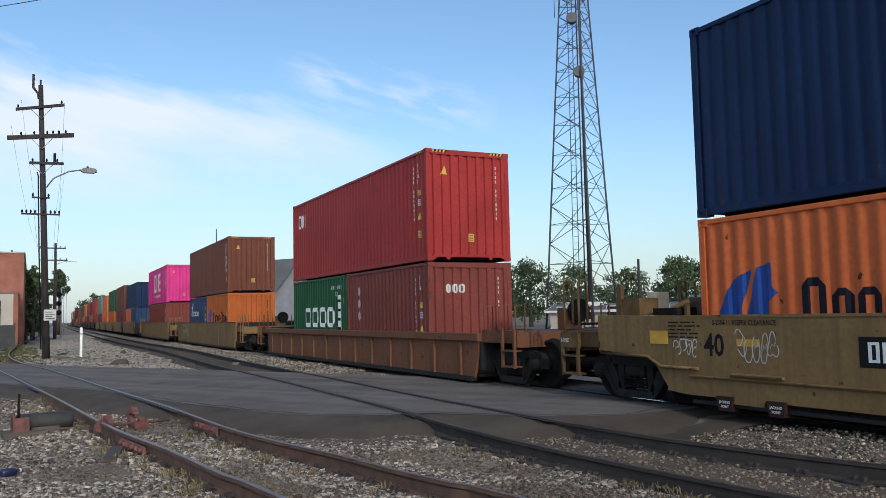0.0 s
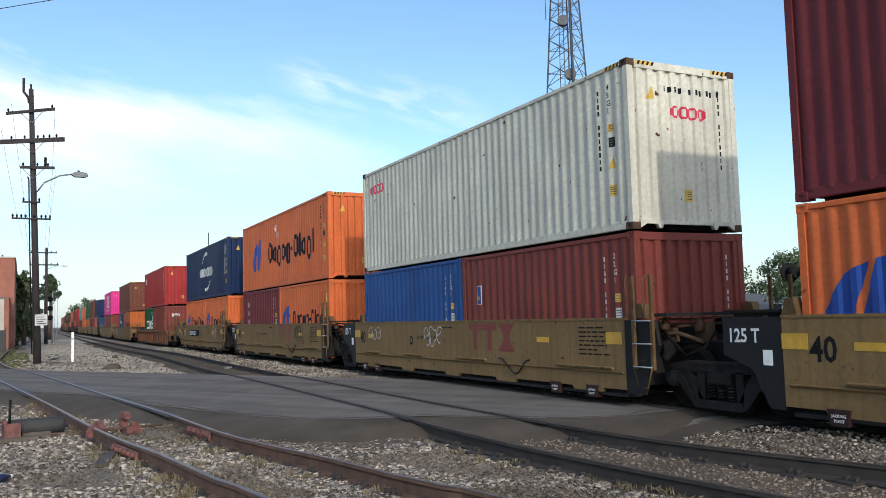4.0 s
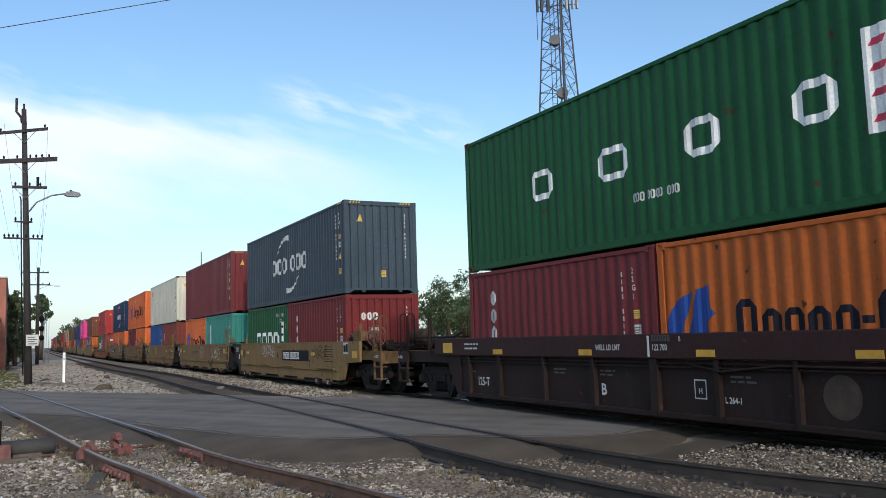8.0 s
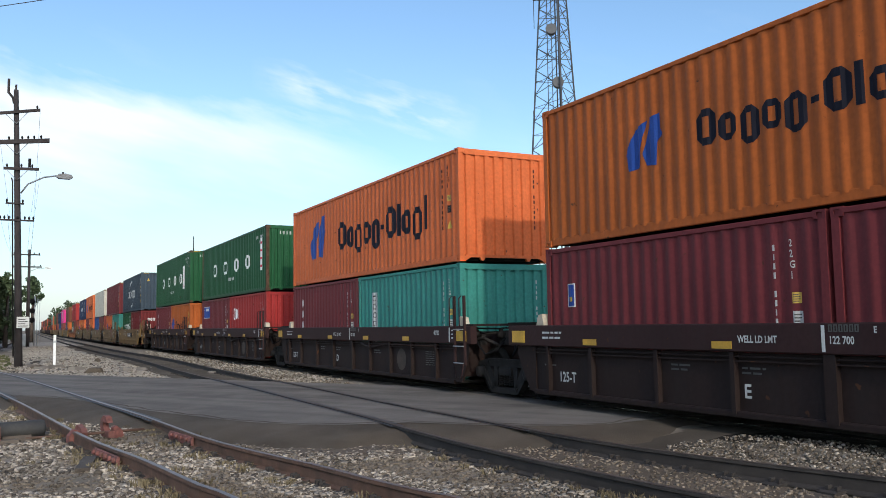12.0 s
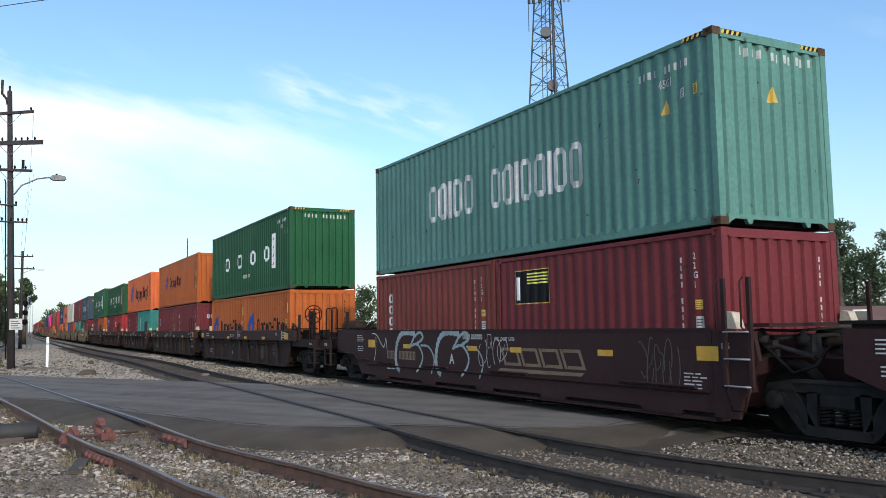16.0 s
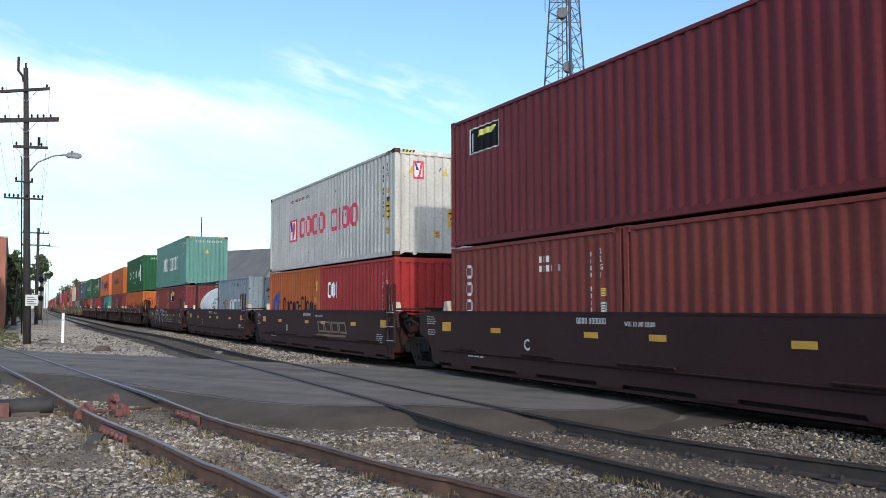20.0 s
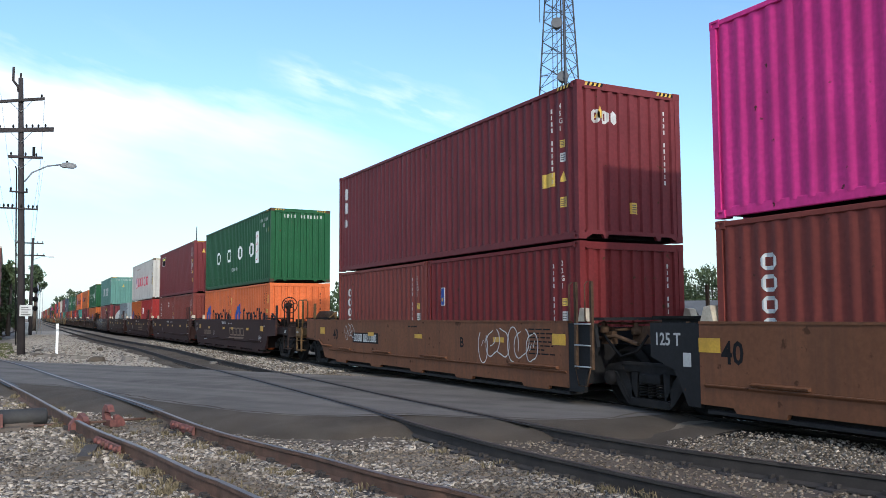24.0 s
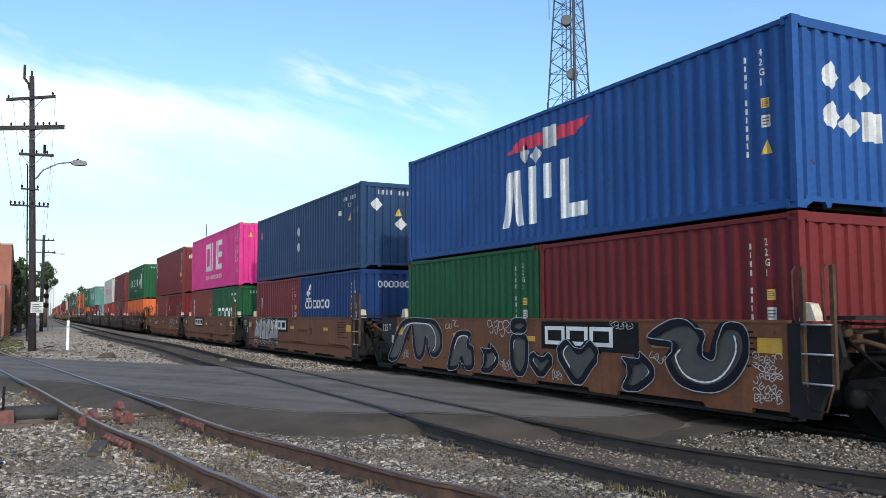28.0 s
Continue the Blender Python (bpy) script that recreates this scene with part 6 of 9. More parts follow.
def truck(far=False):
    """A two-axle truck: side frames, bolster, springs and rolling wheel sets."""
    ob = thing("rail_truck", "dirty cast-iron two-axle truck under the well cars", "bogie", "trucks of the train")
    for sx in (-1, 1):
        fr = part("side_frame", (("sf", sx), lambda: frame_side(sx)), M_TRUCK, ob)
        for y in () if far else (-0.2, 0.0, 0.2):
            part("spring", (("spring", sx, y), lambda: coil(sx * 1.035, y)), M_IRON, fr)
        for y in () if far else (-0.915, 0.915):
            part("bearing_cap", (("cap", sx, y), lambda: Geo().lathe("x", (0, y, WHEEL_R), sorted([(sx * 0.98, 0.13), (sx * 1.15, 0.125), (sx * 1.21, 0.11), (sx * 1.23, 0.05)], key=lambda q: q[0]), 16)), M_TRUCK, fr)
    part("bolster", (("bolster",), lambda: Geo().box(-1.12, 1.12, -0.24, 0.24, 0.42, 0.60, 0.03)), M_TRUCK, ob)
    if not far:
        part("centre_plate", (("cplate",), lambda: Geo().lathe("z", (0, 0, 0.66), [(0, 0.22), (0.1, 0.22), (0.12, 0.18)], 14)), M_IRON, ob)
    for y in () if far else (-0.42, 0.42):
        part("brake_beam", (("bbeam", y), lambda: Geo().box(-0.78, 0.78, y - 0.05, y + 0.05, 0.34, 0.44)), M_IRON, ob)
    sets = []
    for y in (-0.915, 0.915):
        ws = part("wheel_set", (("axle",), lambda: Geo().lathe("x", (0, 0, 0), [(-1.12, 0.07), (-0.95, 0.08), (-0.66, 0.1), (0.66, 0.1), (0.95, 0.08), (1.12, 0.07)], 12)), M_IRON, ob)
        ws.location = (0, y, WHEEL_R)
        for sx in (-1, 1):
            w = part("wheel", (("wheel", sx), lambda: Geo().lathe("x", (0, 0, 0), wheel_profile(sx), 28)), M_IRON, ws)
        sets.append(ws)
    return ob, sets


def coil(x, y):
    g = Geo()
    pts = [(x + 0.075 * math.cos(a), y + 0.075 * math.sin(a), 0.22 + 0.22 * k / 40) for k in range(41) for a in (2 * math.pi * 5 * k / 40,)]
    return g.tube(pts, 0.018, 5)

# ---- the train: units from the farthest seen to the last; v: place of the load's trailing end when the clip starts ----
HC, STD, L40, L20 = 2.896, 2.591, 12.192, 6.058
FLOOR = 0.27
P, J = "platform", "joint"
TRAIN = [
    # place, car, leading end, trailing end, letter, top box (colour, marking, height), lower boxes from the leading end, extras
    (66.8, "long", P, P, "", ("pink", "one", HC), [("rust", "stamp", L40)], {}),
    (43.52, "long", P, P, "", ("brown", "", HC), [("ink", "horse", L20), ("amber", "wing_small", L20)], {"spray": 1}),
    (19.15, "long_low", P, P, "", ("red", "initials", HC), [("green", "spaced_small", L20), ("rust", "side_word", L20)], {}),
    (-2.64, "ttx", P, J, "B", ("navy", "arc", HC), [("orange", "wing_small", L20), ("orange", "wing_small", L20)], {"panel": (9.35, 3.15), "spray": 2}),
    (-18.1, "ttx", J, J, "C", ("orange", "wing_big", HC), [("maroon", "side_word", L20), ("orange", "wing_small", L20)], {"spray": 3}),
    (-33.5, "ttx", J, J, "D", ("white", "pale_mark", HC), [("blue", "", L20), ("rust", "stamp", L20)], {"spray": 4}),
    (-48.95, "ttx", J, J, "E", ("maroon", "", HC), [("orange", "wing_small", L20), ("aqua", "panel_word", L20)], {"spray": 5}),
    (-64.22, "ttx", J, P, "A", ("slate", "arc_big", HC), [("green", "spaced_small", L20), ("crimson", "side_word", L20)], {"panel": (5.95, 3.1), "spray": 6}),
    (-84.21, "rib", P, J, "B", ("green", "spaced", HC), [("maroon", "side_word", L20), ("amber", "wing_fore", L20)], {}),
    (-99.79, "rib", J, J, "C", ("green", "spaced_low", STD), [("maroon", "baoi", L20), ("red", "initials", L20)], {}),
    (-115.46, "rib", J, J, "D", ("orange", "wing_big", STD), [("maroon", "side_word", L20), ("aqua", "panel_word", L20)], {}),
    (-131.02, "rib", J, J, "E", ("amber", "wing_mid", STD), [("maroon", "stamp", L20), ("maroon", "side_word", L20)], {}),
    (-146.66, "rib", J, P, "A", ("green", "spaced", HC), [("amber", "wing_small", L20), ("amber", "wing_small", L20)], {}),
    (-166.42, "oxide", P, J, "A", ("teal", "block", HC), [("rust", "stack_word", L20), ("maroon", "beacon", L20)], {"spray": 7}),
    (-181.77, "oxide", J, J, "E", None, [("tank", "", L20), ("grey", "crest", L20)], {}),
    (-197.35, "oxide", J, J, "D", ("silver", "redline", HC), [("amber", "wing_small", L20), ("red", "initials", L20)], {}),
    (-212.78, "oxide", J, J, "C", ("maroon", "baoi", HC), [("rust", "gold_word", L20), ("rust", "", L20)], {}),
    (-228.22, "oxide", J, P, "B", ("green", "spaced", HC), [("orange", "wing_small", L20), ("orange", "wing_small", L20)], {}),
    (-248.04, "ochre", P, J, "B", ("maroon", "tex_big", HC), [("rust", "stack_word", L20), ("crimson", "stamp", L20)], {"lines": (10.2, 2.9), "spray": 8}),
    (-263.46, "ochre", J, J, "C", ("pink", "one", HC), [("rust", "stack_word", L20), ("green", "spaced_small", L20)], {"panel": (9.25, 2.45), "shapes": "XXX"}),
    (-279.0, "ochre", J, J, "D", ("ink", "chess", STD), [("maroon", "stamp", L20), ("cobalt", "horse", L20)], {"panel": (8.9, 2.35), "shapes": "XXX", "spray": 9}),
    (-294.56, "ochre", J, J, "E", ("blue", "triple", STD), [("green", "", L20), ("crimson", "", L20)], {"panel": (5.6, 2.75), "shapes": "XXX", "spray": 10}),
    (-310.14, "ochre", J, P, "A", None, [], {}),
]
FAR = ("navy orange:ink white:grey", "brown maroon", "green amber", "orange orange", "teal maroon", "red rust", "crimson amber", "rust navy", "orange rust", "maroon orange",
       "green maroon", "red amber", "rust rust", "navy orange", "brown rust", "maroon green", "orange maroon", "crimson rust", "white maroon", "rust orange")
SAID = {"maroon": "dark maroon", "rust": "rust-red", "red": "bright red", "crimson": "deep red", "orange": "orange", "amber": "weathered amber-orange", "green": "dark green", "teal": "sea-green",
        "aqua": "turquoise", "navy": "navy blue", "slate": "weathered slate-blue", "white": "rust-streaked off-white", "silver": "pale grey-white", "pink": "bright magenta-pink", "blue": "mid-blue",
        "ink": "dark blue", "cobalt": "deep navy-blue", "grey": "faded grey", "brown": "reddish brown"}


def move(ob, y, z=0.0):
    """A thing that rides with the train: its middle's place along the line when the clip starts."""
    MOVERS.append((ob, y, z))


def load_unit(v, top, lower, far=False):
    mid = v + L40 / 2
    if len(lower) == 1:
        c, mk, L = lower[0]
        move(container(c, mk, L40, STD, SAID[c] + " corrugated steel forty-foot container in a well car", far), mid, FLOOR)
    else:
        for i, (c, mk, L) in enumerate(lower):
            y = v + (L40 - L20 / 2 if i == 0 else L20 / 2)
            ob = tank_container() if c == "tank" else container(c, mk, L20, STD, SAID[c] + " corrugated steel twenty-foot container in a well car", far)
            move(ob, y, FLOOR)
    if top:
        c, mk, h = top
        move(container(c, mk, L40, h, SAID[c] + " corrugated steel forty-foot container stacked on top", far), mid, FLOOR + STD + (0.0 if far else 0.035))


def add_truck(y, rolls=True):
    ob, sets = truck(not rolls)
    move(ob, y)
    if rolls:
        ROLLERS.extend(sets)


def spray(ob, k):
    if k == 1:
        scrawl(ob, M_WORN, 13.5, 10.5, 0.4, 1.2, 11, 5, 0.06)
    elif k == 2:
        scrawl(ob, M_BLACK, 4.2, 3.2, 0.95, 1.35, 21, 4, 0.04)
        scrawl(ob, M_WORN, 2.6, 1.45, 0.8, 1.3, 22, 6, 0.035)
        scrawl(ob, M_WORN, 11.25, 10.55, 0.82, 1.2, 23, 5, 0.03)
        scrawl(ob, M_WORN, 12.5, 12.0, 0.82, 1.05, 24, 4, 0.03)
    elif k == 3:
        scrawl(ob, M_BLACK, 3.1, 2.1, 0.95, 1.35, 31, 5, 0.045)
        scrawl(ob, M_BLACK, 2.9, 1.9, 0.75, 1.0, 32, 3, 0.035)
    elif k == 4:
        scrawl(ob, M_WORN, 7.6, 6.6, 0.85, 1.3, 41, 3, 0.05)
        scrawl(ob, M_WORN, 11.2, 10.3, 0.95, 1.3, 42, 3, 0.04)
    elif k == 5:
        scrawl(ob, M_WORN, 6.2, 5.25, 0.75, 1.3, 51, 3, 0.05)
        scrawl(ob, M_WORN, 3.3, 1.3, 0.72, 1.32, 52, 4, 0.06)
    elif k == 6:
        scrawl(ob, M_WORN, 8.7, 6.95, 0.95, 1.38, 61, 6, 0.045)
        scrawl(ob, M_BLACK, 2.4, 0.9, 0.95, 1.3, 62, 5, 0.05)
    elif k == 7:
        # two pairs of fat pale loops
        for d in (0.0, 2.15):
            stroke(ob, M_SPRAYB, [(9.3 - d, 1.33), (9.63 - d, 1.37), (10.02 - d, 1.34), (10.26 - d, 1.16), (10.37 - d, 0.88), (10.35 - d, 0.6), (10.14 - d, 0.42)], 0.16)
            stroke(ob, M_SPRAYB, [(9.61 - d, 1.02), (9.24 - d, 1.1), (9.0 - d, 0.98), (8.9 - d, 0.8), (9.02 - d, 0.6), (9.25 - d, 0.44)], 0.075)
            stroke(ob, M_SPRAYB, [(9.57 - d, 1.03), (9.3 - d, 1.28), (9.02 - d, 1.37), (8.89 - d, 1.24), (9.21 - d, 1.1)], 0.085)
            stroke(ob, M_SPRAYB, [(9.0 - d, 1.07), (8.62 - d, 1.05), (8.38 - d, 0.88), (8.33 - d, 0.68), (8.5 - d, 0.42)], 0.06)
        stroke(ob, M_WORN, [(11.85, 1.34), (11.55, 1.3), (11.12, 1.0), (10.97, 1.22), (10.9, 0.9)], 0.03)
        stroke(ob, M_WORN, [(11.6, 1.3), (11.62, 0.9), (11.75, 0.6)], 0.03)
        scrawl(ob, M_WORN, 6.3, 5.3, 0.7, 1.3, 72, 4, 0.03)
        scrawl(ob, M_SPRAYG, 1.5, 0.6, 0.55, 1.3, 74, 5, 0.04)
    elif k == 8:
        scrawl(ob, M_WORN, 3.1, 0.95, 0.6, 1.35, 81, 6, 0.045)
        scrawl(ob, M_WORN, 10.9, 10.2, 0.9, 1.3, 82, 3, 0.03)
    elif k == 9:
        # six swollen silver shapes side by side
        shapes = []
        for i in range(6):
            c, w = 11.0 - i * 0.58, 0.25
            up = 0.05 * (i % 2)
            k = (-0.12, 0.1, -0.05, 0.14, -0.1, 0.06)[i]
            shapes.append([(c + w + 0.1, 0.42), (c + 0.04, 0.46 + up), (c - w, 0.38), (c - w - 0.06 + k, 0.75), (c - w - 0.12, 1.12 + up), (c - 0.12 - k, 1.33 + up), (c + w - 0.12, 1.22), (c + w * 0.7 + k, 0.98), (c + w + 0.05, 0.8)])
        sprayed_shapes(ob, shapes, M_SILVERP, 0.055, M_WORN)
        for i in range(6):
            c = 11.0 - i * 0.58
            stroke(ob, M_INK, [(c + 0.1, 0.62), (c - 0.02, 0.8 + 0.06 * (i % 3)), (c + 0.06, 1.0), (c - 0.08, 1.15)], 0.03, -SIDE - 0.01)
        stroke(ob, M_INK, [(11.4, 0.36), (10.2, 0.33), (9.0, 0.37), (7.8, 0.34)], 0.05)
    elif k == 10:
        heart = lambda c, z, w, h: [(c, z), (c - w * 0.32, z + h * 0.38), (c - w * 0.52, z + h * 0.72), (c - w * 0.30, z + h), (c - w * 0.04, z + h * 0.78), (c + w * 0.26, z + h), (c + w * 0.52, z + h * 0.74), (c + w * 0.34, z + h * 0.38)]
        arrow = lambda c, z, w, h: [(c + w / 2, z + h * 0.05), (c + w * 0.3, z + h * 0.5), (c + w / 2, z + h * 0.8), (c + w * 0.05, z + h * 0.8), (c, z + h), (c - w / 2, z + h * 0.5), (c + 0.05, z)]
        sprayed_shapes(ob, [
            [(12.75, 0.40), (12.2, 0.42), (11.7, 0.95), (11.35, 1.2), (11.2, 0.7), (11.0, 0.45), (10.7, 0.6), (10.55, 0.95), (10.35, 0.6), (10.0, 0.58), (9.75, 0.78), (9.78, 1.08), (10.1, 1.32), (10.6, 1.37), (11.5, 1.37), (12.0, 1.22), (12.4, 0.85)],
            [(9.35, 0.33), (8.9, 0.36), (8.75, 0.55), (8.6, 0.36), (8.25, 0.42), (8.25, 0.75), (8.45, 0.85), (8.35, 1.05), (8.6, 1.12), (8.95, 1.05), (9.2, 0.75)],
            arrow(7.5, 0.36, 0.62, 0.5), [(6.6, 0.55), (6.35, 0.36), (6.12, 0.55), (6.08, 0.95), (6.2, 1.08), (6.5, 1.08), (6.62, 0.95)],
            [(6.6, 1.25), (6.35, 1.17), (6.12, 1.27), (6.2, 1.38), (6.5, 1.38)],
            heart(5.6, 0.40, 0.66, 0.36), heart(4.45, 0.34, 1.05, 0.68), arrow(2.85, 0.36, 0.66, 0.52),
            [(2.55, 1.12), (2.1, 1.36), (1.7, 1.38), (1.45, 1.18), (1.5, 0.98), (1.3, 0.92), (1.2, 1.12), (1.05, 1.34), (0.72, 1.30), (0.66, 0.98), (0.95, 0.62), (1.38, 0.46), (1.9, 0.55), (2.15, 0.85), (2.0, 1.05)],
        ], M_SPRAYG, 0.1)
        scrawl(ob, M_WORN, 7.6, 6.7, 1.1, 1.36, 105, 4, 0.03)
        scrawl(ob, M_WORN, 9.5, 8.9, 1.22, 1.36, 108, 4, 0.025)
        scrawl(ob, M_WORN, 11.9, 11.5, 0.42, 0.6, 109, 4, 0.02)
        scrawl(ob, M_WORN, 7.1, 6.7, 0.38, 0.58, 106, 4, 0.025)
        scrawl(ob, M_WORN, 5.25, 4.95, 0.36, 0.52, 107, 4, 0.025)
        scrawl(ob, M_WORN, 3.55, 3.0, 1.26, 1.38, 110, 5, 0.02)
        scrawl(ob, M_WORN, 2.6, 2.2, 0.8, 0.9, 111, 4, 0.02)
        for i in range(5):
            scrawl(ob, M_WORN, 0.56, 0.1, 0.36 + i * 0.13, 0.46 + i * 0.13, 112 + i, 5, 0.022)


for i, (v, style, lead, trail, letter, top, lower, opts) in enumerate(TRAIN):
    car = well_car(style, lead, trail, letter, opts)
    move(car, v + V0)
    if "spray" in opts:
        spray(car, opts["spray"])
    load_unit(v, top, lower)
    if style.startswith("long"):
        add_truck(v - 3.9)
        add_truck(v + 16.1)
    else:
        add_truck(v - 1.75 if trail == P else v - 1.63)
        if lead == P:
            add_truck(v + 13.94)

v = 89.6
for i, spec in enumerate(FAR):
    top, low = spec.split()[:2]
    low = [q for q in low.split(":")]
    lower = [(low[0], "", L40)] if len(low) == 1 else [(low[0], "", L20), (low[1], "", L20)]
    style = "ttx" if (i // 5) % 2 == 0 else "rib"
    car = far_car(style)
    move(car, v + V0)
    load_unit(v, (top, "", HC if i % 3 else STD), lower, True)
    add_truck(v - 1.63 if i % 5 else v - 1.75, False)
    v += 15.45 if i % 5 != 4 else 20.0

# ---- ground, road and tracks ----
def smooth_line(pts, step=0.5):
    """A smooth curve through points of the plan."""
    out = []
    for i in range(len(pts) - 1):
        p0, p1, p2, p3 = pts[max(0, i - 1)], pts[i], pts[i + 1], pts[min(len(pts) - 1, i + 2)]
        n = max(2, int(math.dist(p1, p2) / step))
        for k in range(n):
            t = k / n
            out.append(tuple(0.5 * (2 * b + (c - a) * t + (2 * a - 5 * b + 4 * c - d) * t * t + (3 * b - a - 3 * c + d) * t ** 3) for a, b, c, d in zip(p0, p1, p2, p3)))
    out.append(tuple(pts[-1]))
    return out


# rails, as (x, y) of the plan from near to far
RAIL_A = smooth_line([(7.6, -6.0), (6.3, 0.5), (5.62, 4.4), (5.40, 6.0), (5.24, 7.9), (5.20, 9.2), (5.24, 11.0), (5.34, 13.0), (5.38, 15.8), (5.44, 20.0), (5.52, 30.0), (5.9, 45.0)] +
                     [(5.45 + bend(y), y) for y in range(65, 700, 40)], 0.6)
RAIL_B = smooth_line([(10.2, -6.0), (8.6, 0.5), (7.55, 4.6), (7.05, 6.5), (6.78, 7.9), (6.66, 9.4), (6.62, 11.2), (6.60, 13.2), (6.62, 15.8), (6.72, 20.0), (6.86, 30.0), (7.3, 45.0)] +
                     [(6.89 + bend(y), y) for y in range(65, 700, 40)], 0.6)
RAIL_C1 = smooth_line([(3.0, -4.0), (2.45, 1.0), (1.93, 7.1), (1.72, 8.4), (1.47, 10.4), (1.06, 13.0), (0.47, 18.7), (-0.05, 23.3), (-0.88, 30.6), (-1.9, 38.0), (-2.5, 47.0), (-2.5, 58.0), (-2.0, 72.0), (-1.2, 95.0), (0.3, 140.0)], 0.6)
RAIL_C2 = smooth_line([(4.9, -4.0), (4.3, 1.0), (3.66, 6.0), (3.44, 6.9), (3.25, 7.75), (3.06, 8.9), (2.77, 10.2), (2.48, 12.0), (2.19, 15.4), (1.66, 20.1), (0.58, 29.9), (-0.4, 37.0), (-0.95, 45.0), (-1.0, 55.0), (-0.75, 68.0), (0.0, 92.0), (1.7, 140.0)], 0.6)
RAIL_T1 = [(TRACK_X - 0.753 + bend(y), y) for y in [-60, 0, 20, *range(30, 900, 15)]]
RAIL_T2 = [(TRACK_X + 0.753 + bend(y), y) for y in [-60, 0, 20, *range(30, 900, 15)]]


def along(line, y):
    """x of a rail at y."""
    for (xa, ya), (xb, yb) in zip(line, line[1:]):
        if ya <= y <= yb:
            return xa + (xb - xa) * (y - ya) / (yb - ya)
    return line[-1][0]


# asphalt: edges as (x, y)
ROAD_FAR = [(-40.0, 111.0), (-8.0, 50.6), (-1.1, 37.6), (1.0, 32.6), (4.5, 26.7), (6.6, 23.0), (7.6, 21.2), (10.2, 16.9), (13.5, 11.5), (40.0, -38.0)]
ROAD_NEAR = [(-40.0, 97.0), (-3.0, 27.5), (-0.7, 22.3), (0.5, 20.2), (1.2, 17.6), (1.9, 15.4), (2.75, 13.2), (3.5, 12.1), (4.3, 11.5), (5.1, 11.3), (5.9, 10.3), (6.9, 9.5), (7.95, 9.2),
             (9.4, 9.3), (11.0, 8.2), (14.0, 3.2), (34.0, -40.0)]
ROAD_LOOP = ROAD_NEAR + ROAD_FAR[::-1]


def inside(x, y, loop):
    hit = False
    for (xa, ya), (xb, yb) in zip(loop, loop[1:] + loop[:1]):
        if (ya > y) != (yb > y) and x < (xb - xa) * (y - ya) / (yb - ya) + xa:
            hit = not hit
    return hit


ROAD_Z = -0.012
GROUND_Z = -0.185


def ground_height(x, y):
    """The bed of the tracks lies a little proud of the ground beside it."""
    h = 0.05 * noise.noise(Vector((x * 0.35, y * 0.35, 0))) + 0.02 * noise.noise(Vector((x * 1.3, y * 1.3, 4)))
    if y > 45:
        h *= 0.6
    # a low shoulder of ballast by the main track
    d = abs(x - TRACK_X - bend(max(0, y)))
    h += 0.10 * max(0.0, 1 - max(0.0, d - 1.6) / 1.0)
    return GROUND_Z + h * min(1.0, 60 / max(60.0, y))


def build_ground():
    xs = sorted(set([-3000, -1200, -500, -200, -90, -45, -25, -15, -10] + [-8 + 0.45 * i for i in range(56)] + [18, 20, 24, 30, 45, 70, 120, 300, 800, 3000]))
    ys = sorted(set([-3000, -800, -200, -60, -25, -12, -6] + [-3 + 0.45 * i for i in range(80)] + [34 + i * 1.5 for i in range(30)] + [85, 95, 110, 130, 160, 200, 260, 340, 500, 800, 1500, 3000]))
    g = Geo()
    g.v = [(x, y, ground_height(x, y) if abs(x) < 30 and -10 < y < 200 else GROUND_Z) for y in ys for x in xs]
    n = len(xs)
    g.f = [(j * n + i, j * n + i + 1, (j + 1) * n + i + 1, (j + 1) * n + i) for j in range(len(ys) - 1) for i in range(n - 1)]
    g.smooth = set(range(len(g.f)))
    solid("ground", g, M_GROUND, "grey-brown gravelly ground beside the tracks", "ground", "structure")


build_ground()

def inset(pts, d):
    """The near edge moved d metres into the road."""
    out = []
    for i, (x, y) in enumerate(pts):
        a, b = pts[max(0, i - 1)], pts[min(len(pts) - 1, i + 1)]
        q = math.hypot(b[0] - a[0], b[1] - a[1])
        out.append((x - (b[1] - a[1]) / q * d, y + (b[0] - a[0]) / q * d))
    return out


def road_sheet():
    bm = bmesh.new()
    flat = inset(ROAD_NEAR, 0.85) + ROAD_FAR[::-1]
    bm.faces.new([bm.verts.new((x, y, ROAD_Z)) for x, y in flat])
    bmesh.ops.triangulate(bm, faces=list(bm.faces))
    bm.verts.index_update()
    g = Geo()
    g.v = [tuple(w.co) for w in bm.verts]
    g.f = [tuple(w.index for w in f.verts) for f in bm.faces]
    bm.free()
    n = len(g.v)
    for x, y in ROAD_FAR:      # the far edge steps down to the gravel
        g.v += [(x, y, ROAD_Z), (x + 0.1, y + 0.12, -0.3)]
    g.f += [(n + 2 * i, n + 2 * i + 1, n + 2 * i + 3, n + 2 * i + 2) for i in range(len(ROAD_FAR) - 1)]
    return g


